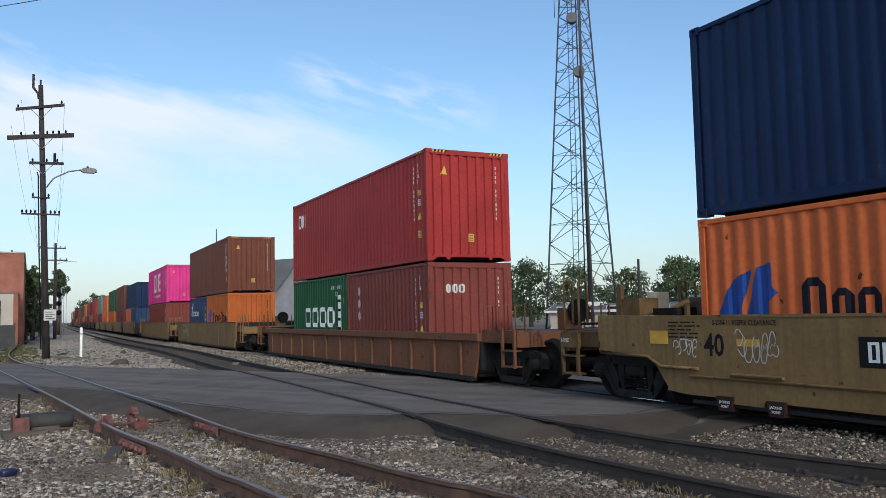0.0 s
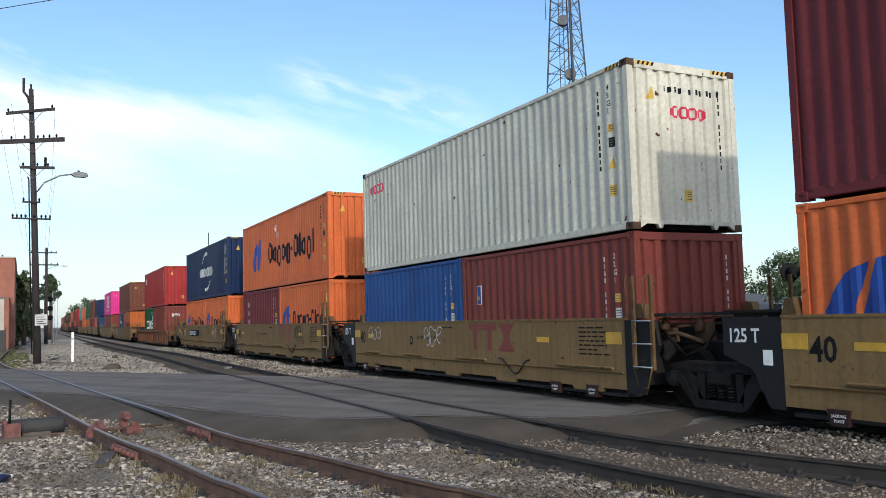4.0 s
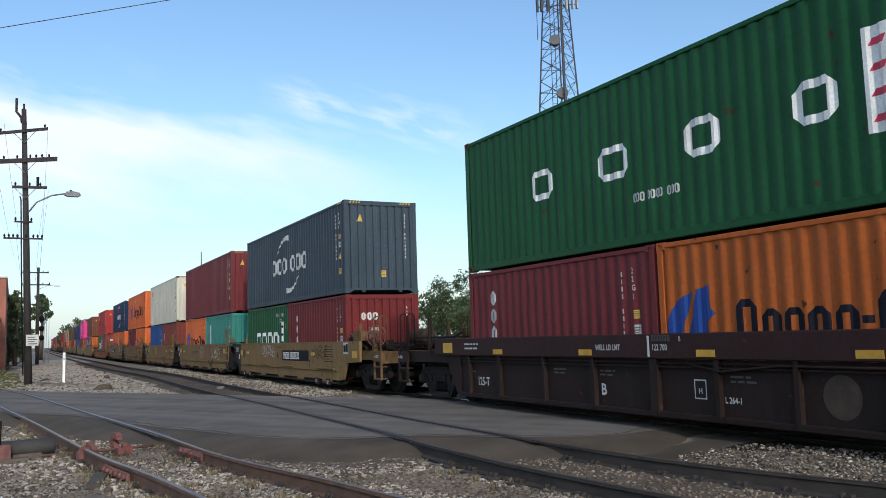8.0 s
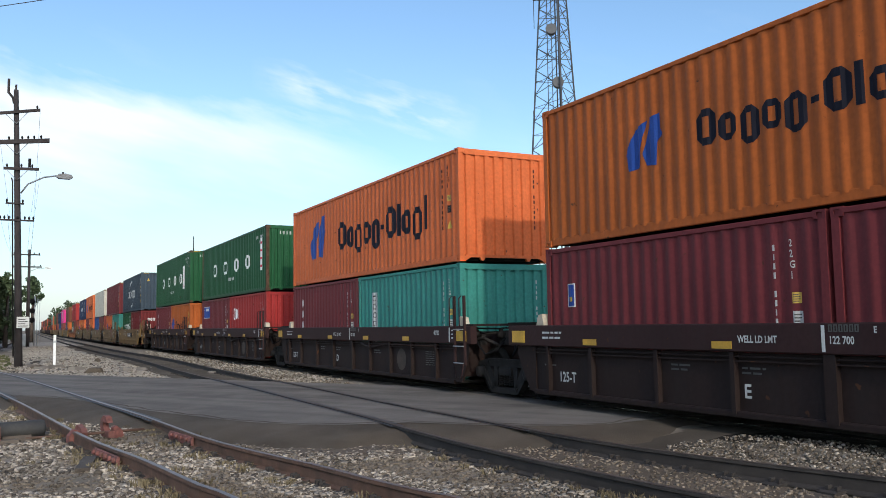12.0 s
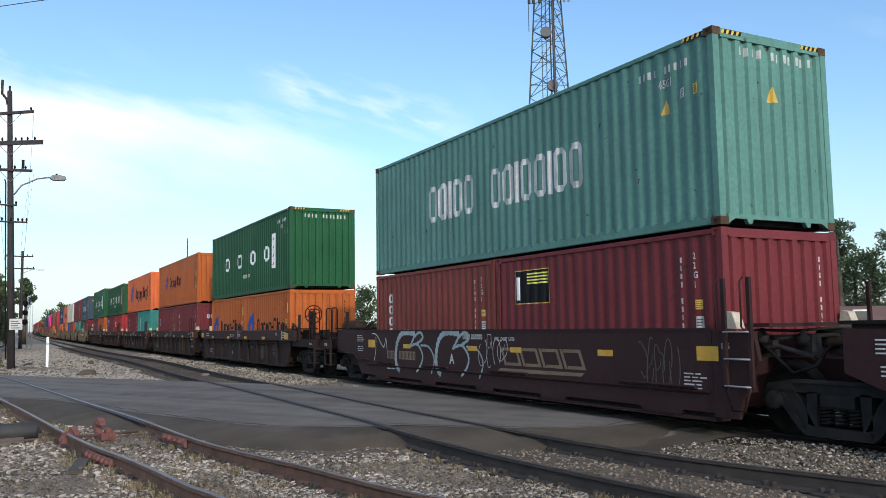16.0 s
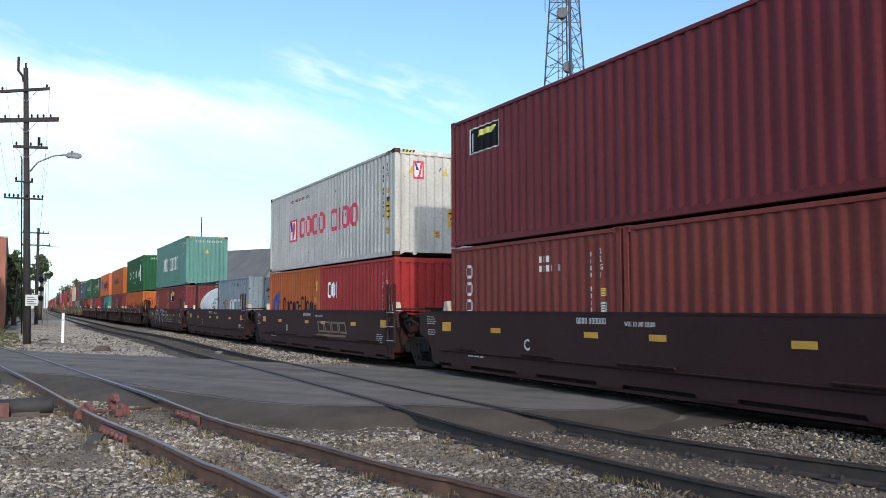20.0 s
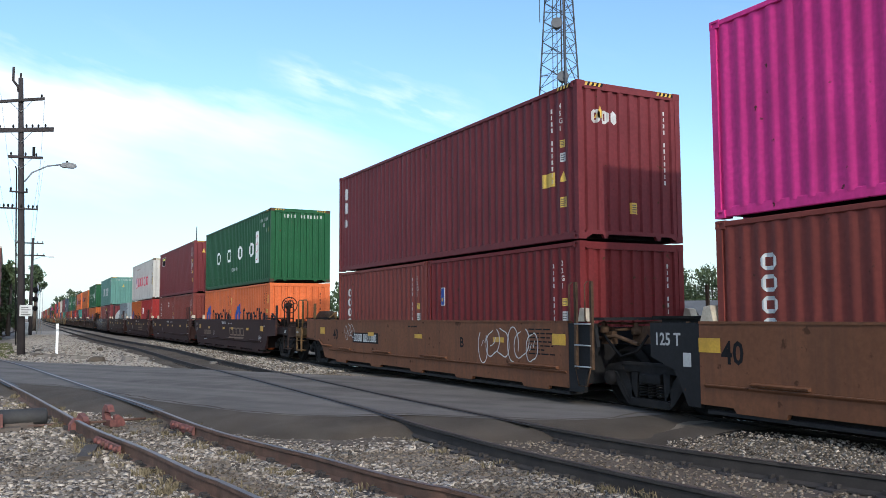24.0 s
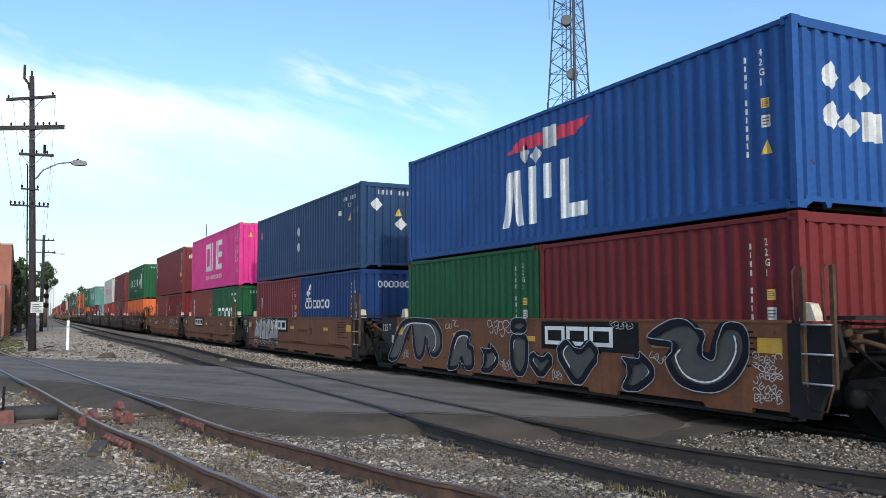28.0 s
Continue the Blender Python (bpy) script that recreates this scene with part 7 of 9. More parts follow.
def road_shoulder():
    """Dirt that slopes from the asphalt down to the gravel, with a ragged edge on both sides."""
    g = Geo()
    line = smooth_line(ROAD_NEAR[1:-1], 0.22)
    rows = ((1.02, 0.16, ROAD_Z + 0.003, 0.0), (0.55, 0.10, -0.035, 0.012), (0.1, 0.12, -0.085, 0.03), (-0.2, 0.14, -0.15, 0.035), (-0.55, 0.22, -0.27, 0.02))
    k = len(rows)
    for d, rag, z, bump in rows:
        pts = inset(line, d)
        for x, y in pts:
            w = rag * (noise.noise(Vector((x * 1.7, y * 1.7, d))) + 0.6 * noise.noise(Vector((x * 5, y * 5, d))))
            g.v.append((x + 0.5 * w, y + w, z + bump * noise.noise(Vector((x * 3, y * 3, 6)))))
    n = len(line)
    g.f = [(r * n + i, (r + 1) * n + i, (r + 1) * n + i + 1, r * n + i + 1) for r in range(k - 1) for i in range(n - 1)]
    g.smooth = set(range(len(g.f)))
    return g


solid("road_shoulder", road_shoulder(), M_DIRT, "sloping dirty shoulder of the asphalt road", "road", "structure")
rg = road_sheet()
solid("road", rg, M_ASPHALT, "worn grey asphalt road crossing the railway tracks", "road", "structure")


def sweep_rail(line, z_top=0.0):
    """A flat-bottomed rail along a line."""
    prof = [(-0.036, 0.0), (0.036, 0.0), (0.037, -0.03), (0.012, -0.045), (0.009, -0.150), (0.07, -0.172), (0.07, -0.19), (-0.07, -0.19), (-0.07, -0.172), (-0.009, -0.150), (-0.012, -0.045), (-0.037, -0.03)]
    g, head = Geo(), Geo()
    k = len(prof)
    for i, (x, y) in enumerate(line):
        a, b = line[max(0, i - 1)], line[min(len(line) - 1, i + 1)]
        q = math.hypot(b[0] - a[0], b[1] - a[1])
        nx, ny = (b[1] - a[1]) / q, -(b[0] - a[0]) / q
        g.v += [(x + nx * u, y + ny * u, z_top + z) for u, z in prof]
        head.v += [(x + nx * u, y + ny * u, z_top + 0.004) for u in (-0.028, 0.028)]
        if i:
            n = (i - 1) * k
            g.f += [(n + j, n + (j + 1) % k, n + k + (j + 1) % k, n + k + j) for j in range(k)]
            head.f.append((2 * i - 2, 2 * i - 1, 2 * i + 1, 2 * i))
    return g, head


def overlay(name, xs, ys, keep, mat, label, lift):
    """A thin sheet that lies on the ground where keep(x, y) holds, with a ragged edge."""
    g = Geo()
    at = {}
    for j in range(len(ys) - 1):
        for i in range(len(xs) - 1):
            quad = ((i, j), (i + 1, j), (i + 1, j + 1), (i, j + 1))
            if not all(keep(xs[a], ys[b]) for a, b in quad):
                continue
            f = []
            for a, b in quad:
                if (a, b) not in at:
                    at[a, b] = len(g.v)
                    g.v.append((xs[a], ys[b], ground_height(xs[a], ys[b]) + lift))
                f.append(at[a, b])
            g.f.append(tuple(f))
    g.smooth = set(range(len(g.f)))
    solid(name, g, mat, label, "ground", "structure")


def track(name, lines, label, tie_range, tie_z=-0.186, bright=True, web=M_RAILSIDE, top=M_RAILTOP, wood=M_TIE):
    ob = thing(name, label, "railway track", kind="structure")
    for line in lines:
        g, head = sweep_rail(line)
        r = part("rail", g, web, ob)
        if bright:
            part("rail_head", head, top, r)
    rnd = random.Random(len(name))
    y = tie_range[0]
    while y < tie_range[1]:
        xa, xb = along(lines[0], y), along(lines[1], y)
        if not inside((xa + xb) / 2, y, ROAD_LOOP) and not inside((xa + xb) / 2, y + 0.3, ROAD_LOOP):
            m = (xa + xb) / 2 + rnd.uniform(-0.05, 0.05)
            tie = part("tie", (("tie",), lambda: Geo().box(-1.28, 1.28, -0.11, 0.11, -0.16, 0.0, 0.012)), wood, ob)
            tie.matrix_basis = pose(m, y, tie_z - 0.012 + rnd.uniform(-0.03, 0.012), 0, 0, rnd.uniform(-2.5, 2.5))
            for x in (xa, xb) if y < 32 else ():
                pl = part("tie_plate", (("tieplate",), tie_plate), M_RAILDARK, ob)
                pl.location = (x, y, tie_z)
        y += 0.53 + rnd.uniform(-0.03, 0.03)
    return ob


def tie_plate():
    """A rolled plate under the rail with its spikes and clips."""
    g = Geo().prism_y([(-0.21, -0.02), (0.21, -0.02), (0.21, 0.018), (0.09, 0.030), (-0.09, 0.030), (-0.21, 0.018)], -0.10, 0.10)
    for x in (-0.11, 0.11):
        for y in (-0.055, 0.05):
            g.box(x - 0.02, x + 0.02, y - 0.018, y + 0.018, 0.0, 0.062)
            g.box(x - (0.05 if x > 0 else 0.015), x + (0.015 if x > 0 else 0.05), y - 0.016, y + 0.016, 0.05, 0.07)
    return g


def track_bed():
    """Oily ballast under the main line, with the train's shade put into its colour."""
    g = Geo()
    ys = [-40, -10, -4] + [0.6 * k for k in range(0, 60)] + [40 + 8 * k for k in range(60)]
    for y in ys:
        c = TRACK_X + bend(max(0, y))
        for dx, z in ((-2.0, -0.2), (-1.45, -0.115), (0, -0.11), (1.45, -0.115), (2.0, -0.2)):
            g.v.append((c + dx + 0.1 * noise.noise(Vector((dx, y * 0.7, 2))), y, z + 0.015 * noise.noise(Vector((dx * 2, y * 2, 9)))))
    for j in range(len(ys) - 1):
        g.f += [(5 * j + i, 5 * j + i + 1, 5 * j + i + 6, 5 * j + i + 5) for i in range(4)]
    solid("track_bed", g, M_OILYSHADE, "oil-stained ballast bed of the main line, coloured dark for the train's shade", "ballast", "structure")


def beyond_road(x, y):
    w = 0.5 * noise.noise(Vector((x * 0.9, y * 0.3, 1)))
    return not inside(x, y, ROAD_LOOP) and not inside(x, y - 0.2, ROAD_LOOP) and x < 5.2 + bend(max(0, y)) + w + 0.012 * y and x > 0.9 + w - max(0.0, y - 60) * 0.05


def siding_bed(x, y):
    w = 0.35 * noise.noise(Vector((x * 0.9, y * 0.4, 8)))
    return along(RAIL_A, y) - 0.75 + w < x < along(RAIL_B, y) + 0.2 + 0.4 * w and not inside(x, y, ROAD_LOOP) and not inside(x, y - 0.3, ROAD_LOOP)


def between_rails(x, y):
    return along(RAIL_A, y) + 0.05 < x < along(RAIL_B, y) - 0.05 and not inside(x, y, ROAD_LOOP)


def oily_dirt(x, y):
    """Darker ground along the near side of the main line."""
    w = 0.35 * noise.noise(Vector((x * 1.1, y * 0.8, 15)))
    return x > 8.75 - 0.55 * max(0.0, min(1.0, y - 7.6)) + w and y < 8.9 and not inside(x, y, ROAD_LOOP)


def dirt_edge(x, y):
    """Dirt between the asphalt and the gravel beside the main line."""
    return y > 8.25 + 0.3 * noise.noise(Vector((x * 1.3, y, 25))) and x > along(RAIL_B, y) + 0.05 and not inside(x, y, ROAD_LOOP)


def edge_soil(x, y):
    """Trodden strip at the road's near edge and beside the siding."""
    d = 0.55 * noise.noise(Vector((x * 0.7, y * 0.7, 5)))
    return not inside(x, y, ROAD_LOOP) and inside(x, y + 1.2 + d, ROAD_LOOP) and x < along(RAIL_A, y) - 0.08


overlay("gravel_lot", [-3 + 0.3 * i for i in range(46)], [20 + 0.7 * i for i in range(150)], beyond_road, M_YARD, "flat tan gravel beyond the road", 0.02)
overlay("siding_bed", [3.5 + 0.25 * i for i in range(40)], [22 + 0.7 * i for i in range(100)], siding_bed, M_BED, "dirty brown bed of the siding beyond the road", 0.04)
overlay("oily_dirt", [7.6 + 0.1 * i for i in range(26)], [-2 + 0.2 * i for i in range(62)], oily_dirt, M_DARKDIRT, "very dark dirt beside the main line", 0.014)
overlay("dirt_edge", [6.6 + 0.12 * i for i in range(36)], [7.8 + 0.12 * i for i in range(22)], dirt_edge, M_DIRT, "dark brown dirt between the asphalt and the gravel", 0.022)
overlay("soil_strip", [5.0 + 0.12 * i for i in range(42)], [0.6 + 0.3 * i for i in range(44)], between_rails, M_SOIL, "dusty soil and ties between the siding rails", 0.012)
overlay("soil_strip", [-4 + 0.15 * i for i in range(66)], [6 + 0.2 * i for i in range(90)], edge_soil, M_SOIL, "trodden brown soil along the edge of the asphalt", 0.012)
track_bed()
track("siding_track", (RAIL_A, RAIL_B), "rusty siding track with worn rails in gravel", (-5.0, 60.0), web=M_RAILDARK)
track("spur_track", (RAIL_C1, RAIL_C2), "rusty curved spur track with half-buried ties", (-3.5, 50.0), bright=True, top=M_WORNHEAD)
# webs and ties share the bed's near-black, painted as the train's shade
track("main_track", (RAIL_T1, RAIL_T2), "main-line track under the train", (-6.0, 90.0), web=M_OILYSHADE, top=M_POLISH, wood=M_OILYSHADE)


def flangeway(line, y0, y1, off, w):
    """A dark gap in the asphalt along a rail."""
    g = Geo()
    pts = [(x, y) for x, y in line if y0 <= y <= y1]
    for i, (x, y) in enumerate(pts):
        g.v += [(x + off, y, ROAD_Z + 0.004), (x + off + w, y, ROAD_Z + 0.004)]
        if i:
            g.f.append((2 * i - 2, 2 * i - 1, 2 * i + 1, 2 * i))
    return g


def road_span(line):
    ys = [y for x, y in line if inside(x, y, ROAD_LOOP)]
    return min(ys), max(ys)


for line in (RAIL_A, RAIL_B, RAIL_C1, RAIL_C2):
    y0, y1 = road_span(line)
    solid("flangeway", flangeway(line, y0, y1, 0.04, 0.075), M_TAR, "dark gap in the asphalt beside a rail", "gap", "structure")
    solid("flangeway", flangeway(line, y0, y1, -0.10, 0.06), M_TAR, "dark seam of tar beside a rail", "seam", "structure")

# ---- loose ballast ----
def pebbles(name, spots, mat, label):
    """Many small angular stones joined as one heap. spots: (x, y, z, size)."""
    rng = np.random.default_rng(len(spots))
    n = len(spots)
    if not n:
        return
    base = np.array([(x, y, z) for z in (-1, 1) for y in (-1, 1) for x in (-1, 1)], float)
    q = np.array(spots)
    v = base[None] * (0.62 + 0.6 * rng.random((n, 8, 1))) + 0.35 * (rng.random((n, 8, 3)) - 0.5)
    v *= (np.stack([0.7 + 0.7 * rng.random(n), 0.7 + 0.7 * rng.random(n), 0.45 + 0.4 * rng.random(n)], 1) * q[:, 3:4] / 2)[:, None]
    a = rng.random(n) * math.tau
    b = (rng.random(n) - 0.5) * 1.2
    c, s, cb, sb = np.cos(a)[:, None], np.sin(a)[:, None], np.cos(b)[:, None], np.sin(b)[:, None]
    x, y, z = v[..., 0], v[..., 1], v[..., 2]
    x, z = x * cb - z * sb, x * sb + z * cb
    v = np.stack([x * c - y * s, x * s + y * c, z], -1) + q[:, None, :3]
    faces = np.array([(0, 2, 3, 1), (4, 5, 7, 6), (0, 1, 5, 4), (2, 6, 7, 3), (0, 4, 6, 2), (1, 3, 7, 5)])
    f = (faces[None] + 8 * np.arange(n)[:, None, None]).reshape(-1, 4)
    me = bpy.data.meshes.new(name)
    me.vertices.add(8 * n), me.loops.add(24 * n), me.polygons.add(6 * n)
    me.vertices.foreach_set("co", v.reshape(-1))
    me.loops.foreach_set("vertex_index", f.reshape(-1))
    me.polygons.foreach_set("loop_start", np.arange(0, 24 * n, 4))
    me.update(calc_edges=True)
    me.materials.append(mat)
    tagged(new(name, me), label, "gravel", "", "stuff")


def near_rail(x, y, d=0.10):
    return any(abs(x - along(line, y)) < d for line in (RAIL_A, RAIL_B, RAIL_C1, RAIL_C2))


def scatter_ballast():
    rnd = random.Random(4)
    fresh, dusty, pale = [], [], []
    while len(fresh) + len(dusty) + len(pale) < 120000:
        r = 3.3 * (52 / 3.3) ** (rnd.random() ** 1.25)
        az = radians(rnd.uniform(-7, 60))
        x, y = r * math.sin(az), r * math.cos(az)
        if x > (9.25 if y < 12 else 8.5) + 0.12 * math.sin(3 * y) + 0.02 * max(0.0, y - 20) or y < 2.6 or inside(x, y, ROAD_LOOP) or near_rail(x, y, 0.11) or (x > 7.2 and 8.45 - 0.5 * max(0.0, x - 8.3) + 0.3 * noise.noise(Vector((x * 2, y, 3))) < y < 12):
            continue
        size = (0.016 + 0.033 * rnd.random() ** 1.8) * (1 + max(0.0, r - 9) * 0.03)
        z = ground_height(x, y) + size * 0.12
        xa, xb = along(RAIL_A, y), along(RAIL_B, y)
        c1, c2 = along(RAIL_C1, y), along(RAIL_C2, y)
        patch = noise.noise(Vector((x * 0.8, y * 0.8, 7)))
        if xb + 0.1 < x < 9.4 and y < 12:
            z += 0.02
            if patch > -0.25 or rnd.random() < 0.5:
                (fresh if rnd.random() < 0.45 else dusty).append((x, y, z, size * rnd.choice((0.45, 0.6, 0.8))))
        elif xa < x < xb:
            if rnd.random() < 0.3:
                dusty.append((x, y, z + 0.012, size * 0.75))
        elif patch > (0.28 if x < c1 else 0.10):
            if rnd.random() < 0.5:
                dusty.append((x, y, z, size * 0.85))
        elif inside(x, y + 1.0 + patch, ROAD_LOOP) and rnd.random() < 0.75:
            if rnd.random() < 0.5:
                dusty.append((x, y, z, size * 0.7))
        elif rnd.random() < 0.30:
            dusty.append((x, y, z, size))
        else:
            if y < 24 or rnd.random() < 0.75:
                (pale if y > 24 else fresh).append((x, y, z, size * (1.0 if y < 24 else 0.8)))
    for i in range(14000):          # round and behind the spot where the camera stands
        x, y = rnd.uniform(-6, 8.4), rnd.uniform(-7, 3.4)
        if (y < 2.6 or math.hypot(x, y) < 3.4) and not near_rail(x, y, 0.11) and not inside(x, y, ROAD_LOOP):
            (fresh if rnd.random() < 0.6 else dusty).append((x, y, ground_height(x, y) + 0.004, 0.02 + 0.04 * rnd.random() ** 1.8))
    rubble = []
    for i in range(15000):          # coarse stones and broken asphalt beyond the road, thinning out with distance
        y = 23 + 37 * rnd.random() ** 1.5
        x = rnd.uniform(-0.6, 9.0)
        xa, xb = along(RAIL_A, y), along(RAIL_B, y)
        patch = noise.noise(Vector((x * 0.7, y * 0.35, 21)))
        if inside(x, y, ROAD_LOOP) or inside(x, y - 0.25, ROAD_LOOP) or near_rail(x, y, 0.15) or xa - 0.6 < x < xb + 0.3 or x < along(RAIL_C2, y) + 0.3:
            continue
        size = (0.022 + 0.042 * rnd.random() ** 2.2) * (1 + (y - 23) * 0.008)
        if patch > -0.2 or rnd.random() < 0.45:
            (pale if rnd.random() < 0.75 else dusty).append((x, y, ground_height(x, y) + 0.02 + size * 0.15, size))
        if rnd.random() < 0.05 and x < xa - 1:
            rubble.append((x, y, ground_height(x, y) + 0.02, size * 1.8))
    for i in range(9000):           # the lot beyond the pole
        y = 44 + 50 * rnd.random() ** 1.4
        x = rnd.uniform(0.6, 8.5)
        if beyond_road(x, y) and x < along(RAIL_A, min(y, 90)) - 0.7:
            size = 0.035 + 0.05 * rnd.random() ** 2
            (pale if rnd.random() < 0.8 else dusty).append((x, y, ground_height(x, y) + 0.02 + size * 0.1, size))
    pebbles("asphalt_rubble", rubble, M_RUBBLE, "small dark crumbs of broken asphalt on gravel")
    pebbles("ballast", fresh, M_STONE, "loose pale grey crushed-stone ballast")
    pebbles("dusty_ballast", dusty, M_STONE_D, "dusty brown gravel trodden between the rails")
    pebbles("far_ballast", pale, M_STONE_P, "pale gravel spread beyond the road")


def asphalt_chunk(x, y, w, d, h, turn, seed):
    """A broken slab of old asphalt: an uneven low lump with a flat worn top."""
    rnd = random.Random(seed)
    n, g = 11, Geo()
    rings = ((1.0, 0.0), (1.06, 0.35), (0.86, 0.85), (0.5, 1.0))
    edge = [rnd.uniform(0.72, 1.15) for i in range(n)]
    for k, z in rings:
        for i in range(n):
            a = math.tau * i / n
            r = k * edge[i]
            g.v.append((w / 2 * r * math.cos(a), d / 2 * r * math.sin(a), h * z * rnd.uniform(0.8, 1.1)))
    for j in range(len(rings) - 1):
        g.f += [(j * n + i, j * n + (i + 1) % n, (j + 1) * n + (i + 1) % n, (j + 1) * n + i) for i in range(n)]
    g.f.append(tuple((len(rings) - 1) * n + i for i in range(n)))
    solid("asphalt_chunk", g, M_DIRT, "dark broken chunk of old asphalt lying on gravel", "rubble", m=pose(x, y, ground_height(x, y) + 0.015, 0, 0, turn), group="chunks of asphalt beyond the road")


for i, spot in enumerate(((1.37, 41.0, 0.62, 0.5, 0.13, 10), (1.95, 41.8, 0.34, 0.3, 0.12, 60), (2.55, 38.4, 0.5, 0.4, 0.14, 30), (3.15, 35.4, 0.62, 0.55, 0.2, -15), (1.5, 47.6, 0.55, 0.4, 0.12, 80), (4.3, 46.5, 0.3, 0.3, 0.16, 0))):
    asphalt_chunk(*spot, 300 + i)

M_RUBBLE = island_material("asphalt_crumbs", (0.035, 0.033, 0.032), (0.10, 0.092, 0.085))
M_STONE_P = island_material("pale_gravel", (0.25, 0.22, 0.182), (0.40, 0.355, 0.30))
scatter_ballast()


def tufts(name, spots, mat, label, height):
    """Grass blades in tufts, joined."""
    rnd = random.Random(8)
    g = Geo()
    for x, y in spots:
        z = ground_height(x, y) if abs(x) < 30 and y < 100 else GROUND_Z
        h = height * rnd.uniform(0.5, 1.2)
        for k in range(rnd.randint(9, 18)):
            a, lean = rnd.uniform(0, math.tau), rnd.uniform(0.1, 0.75)
            bx, by = x + rnd.gauss(0, 0.05), y + rnd.gauss(0, 0.05)
            w = 0.004 + 0.003 * rnd.random() + 0.0006 * y
            dx, dy = math.cos(a), math.sin(a)
            p = [(bx - dy * w, by + dx * w, z), (bx + dy * w, by - dx * w, z), (bx + dx * h * lean * 0.5 + dy * w * 0.6, by + dy * h * lean * 0.5, z + h * 0.6), (bx + dx * h * lean, by + dy * h * lean, z + h * (1 - lean * 0.4))]
            g.poly(p)
    solid(name, g, mat, label, "grass", "stuff")


rnd = random.Random(12)
spots = []
for i in range(520):
    y = 3.5 + 22 * rnd.random() ** 1.5
    line = rnd.choice((RAIL_C1, RAIL_C2, RAIL_C1, RAIL_A))
    x = along(line, y) + rnd.choice((-1, 1)) * rnd.uniform(0.08, 0.4)
    if not inside(x, y, ROAD_LOOP):
        spots.append((x, y))
for i in range(90):
    x, y = rnd.uniform(-1.5, 1.8), rnd.uniform(5, 14)
    if noise.noise(Vector((x, y, 3))) > 0.1 and not inside(x, y, ROAD_LOOP):
        spots.append((x, y))
tufts("dry_grass", spots, M_GRASS, "dry yellow-brown grass tufts along the rails", 0.095)
spots = [(rnd.uniform(-9, -0.4), rnd.uniform(50, 100)) for i in range(900)]
tufts("verge_grass", spots, M_GRASSG, "rough green and straw-coloured verge grass", 0.24)
spots = [(rnd.uniform(-1.6, 0.3), rnd.uniform(40, 62)) for i in range(160)]
tufts("low_grass", spots, M_GRASSG, "short straw-coloured grass by the spur track", 0.14)

for i, (x, y, s) in enumerate(((1.6, 40.0, 0.5), (2.7, 37.6, 0.55), (3.4, 37.2, 0.5), (4.4, 36.2, 0.55), (5.0, 36.0, 0.4), (6.8, 31.2, 0.3), (2.2, 41.5, 0.35), (1.2, 42.3, 0.4))):
    r2 = random.Random(40 + i)
    g = Geo()
    pts = [(s * (0.6 + 0.5 * r2.random()) * math.cos(k), s * 0.5 * (0.6 + 0.5 * r2.random()) * math.sin(k)) for k in (0, 0.8, 1.7, 2.5, 3.4, 4.2, 5.2)]
    g._prism([(px_, py_, -0.05) for px_, py_ in pts], [(px_ * 0.8, py_ * 0.8, s * (0.16 + 0.14 * r2.random())) for px_, py_ in pts])
    solid("asphalt_chunk", g, M_ASPHALT, "broken lump of dark asphalt lying on gravel", "rubble", group="asphalt rubble beyond the road", m=pose(x, y, ground_height(x, y) + 0.04, 0, 0, 30 * i))


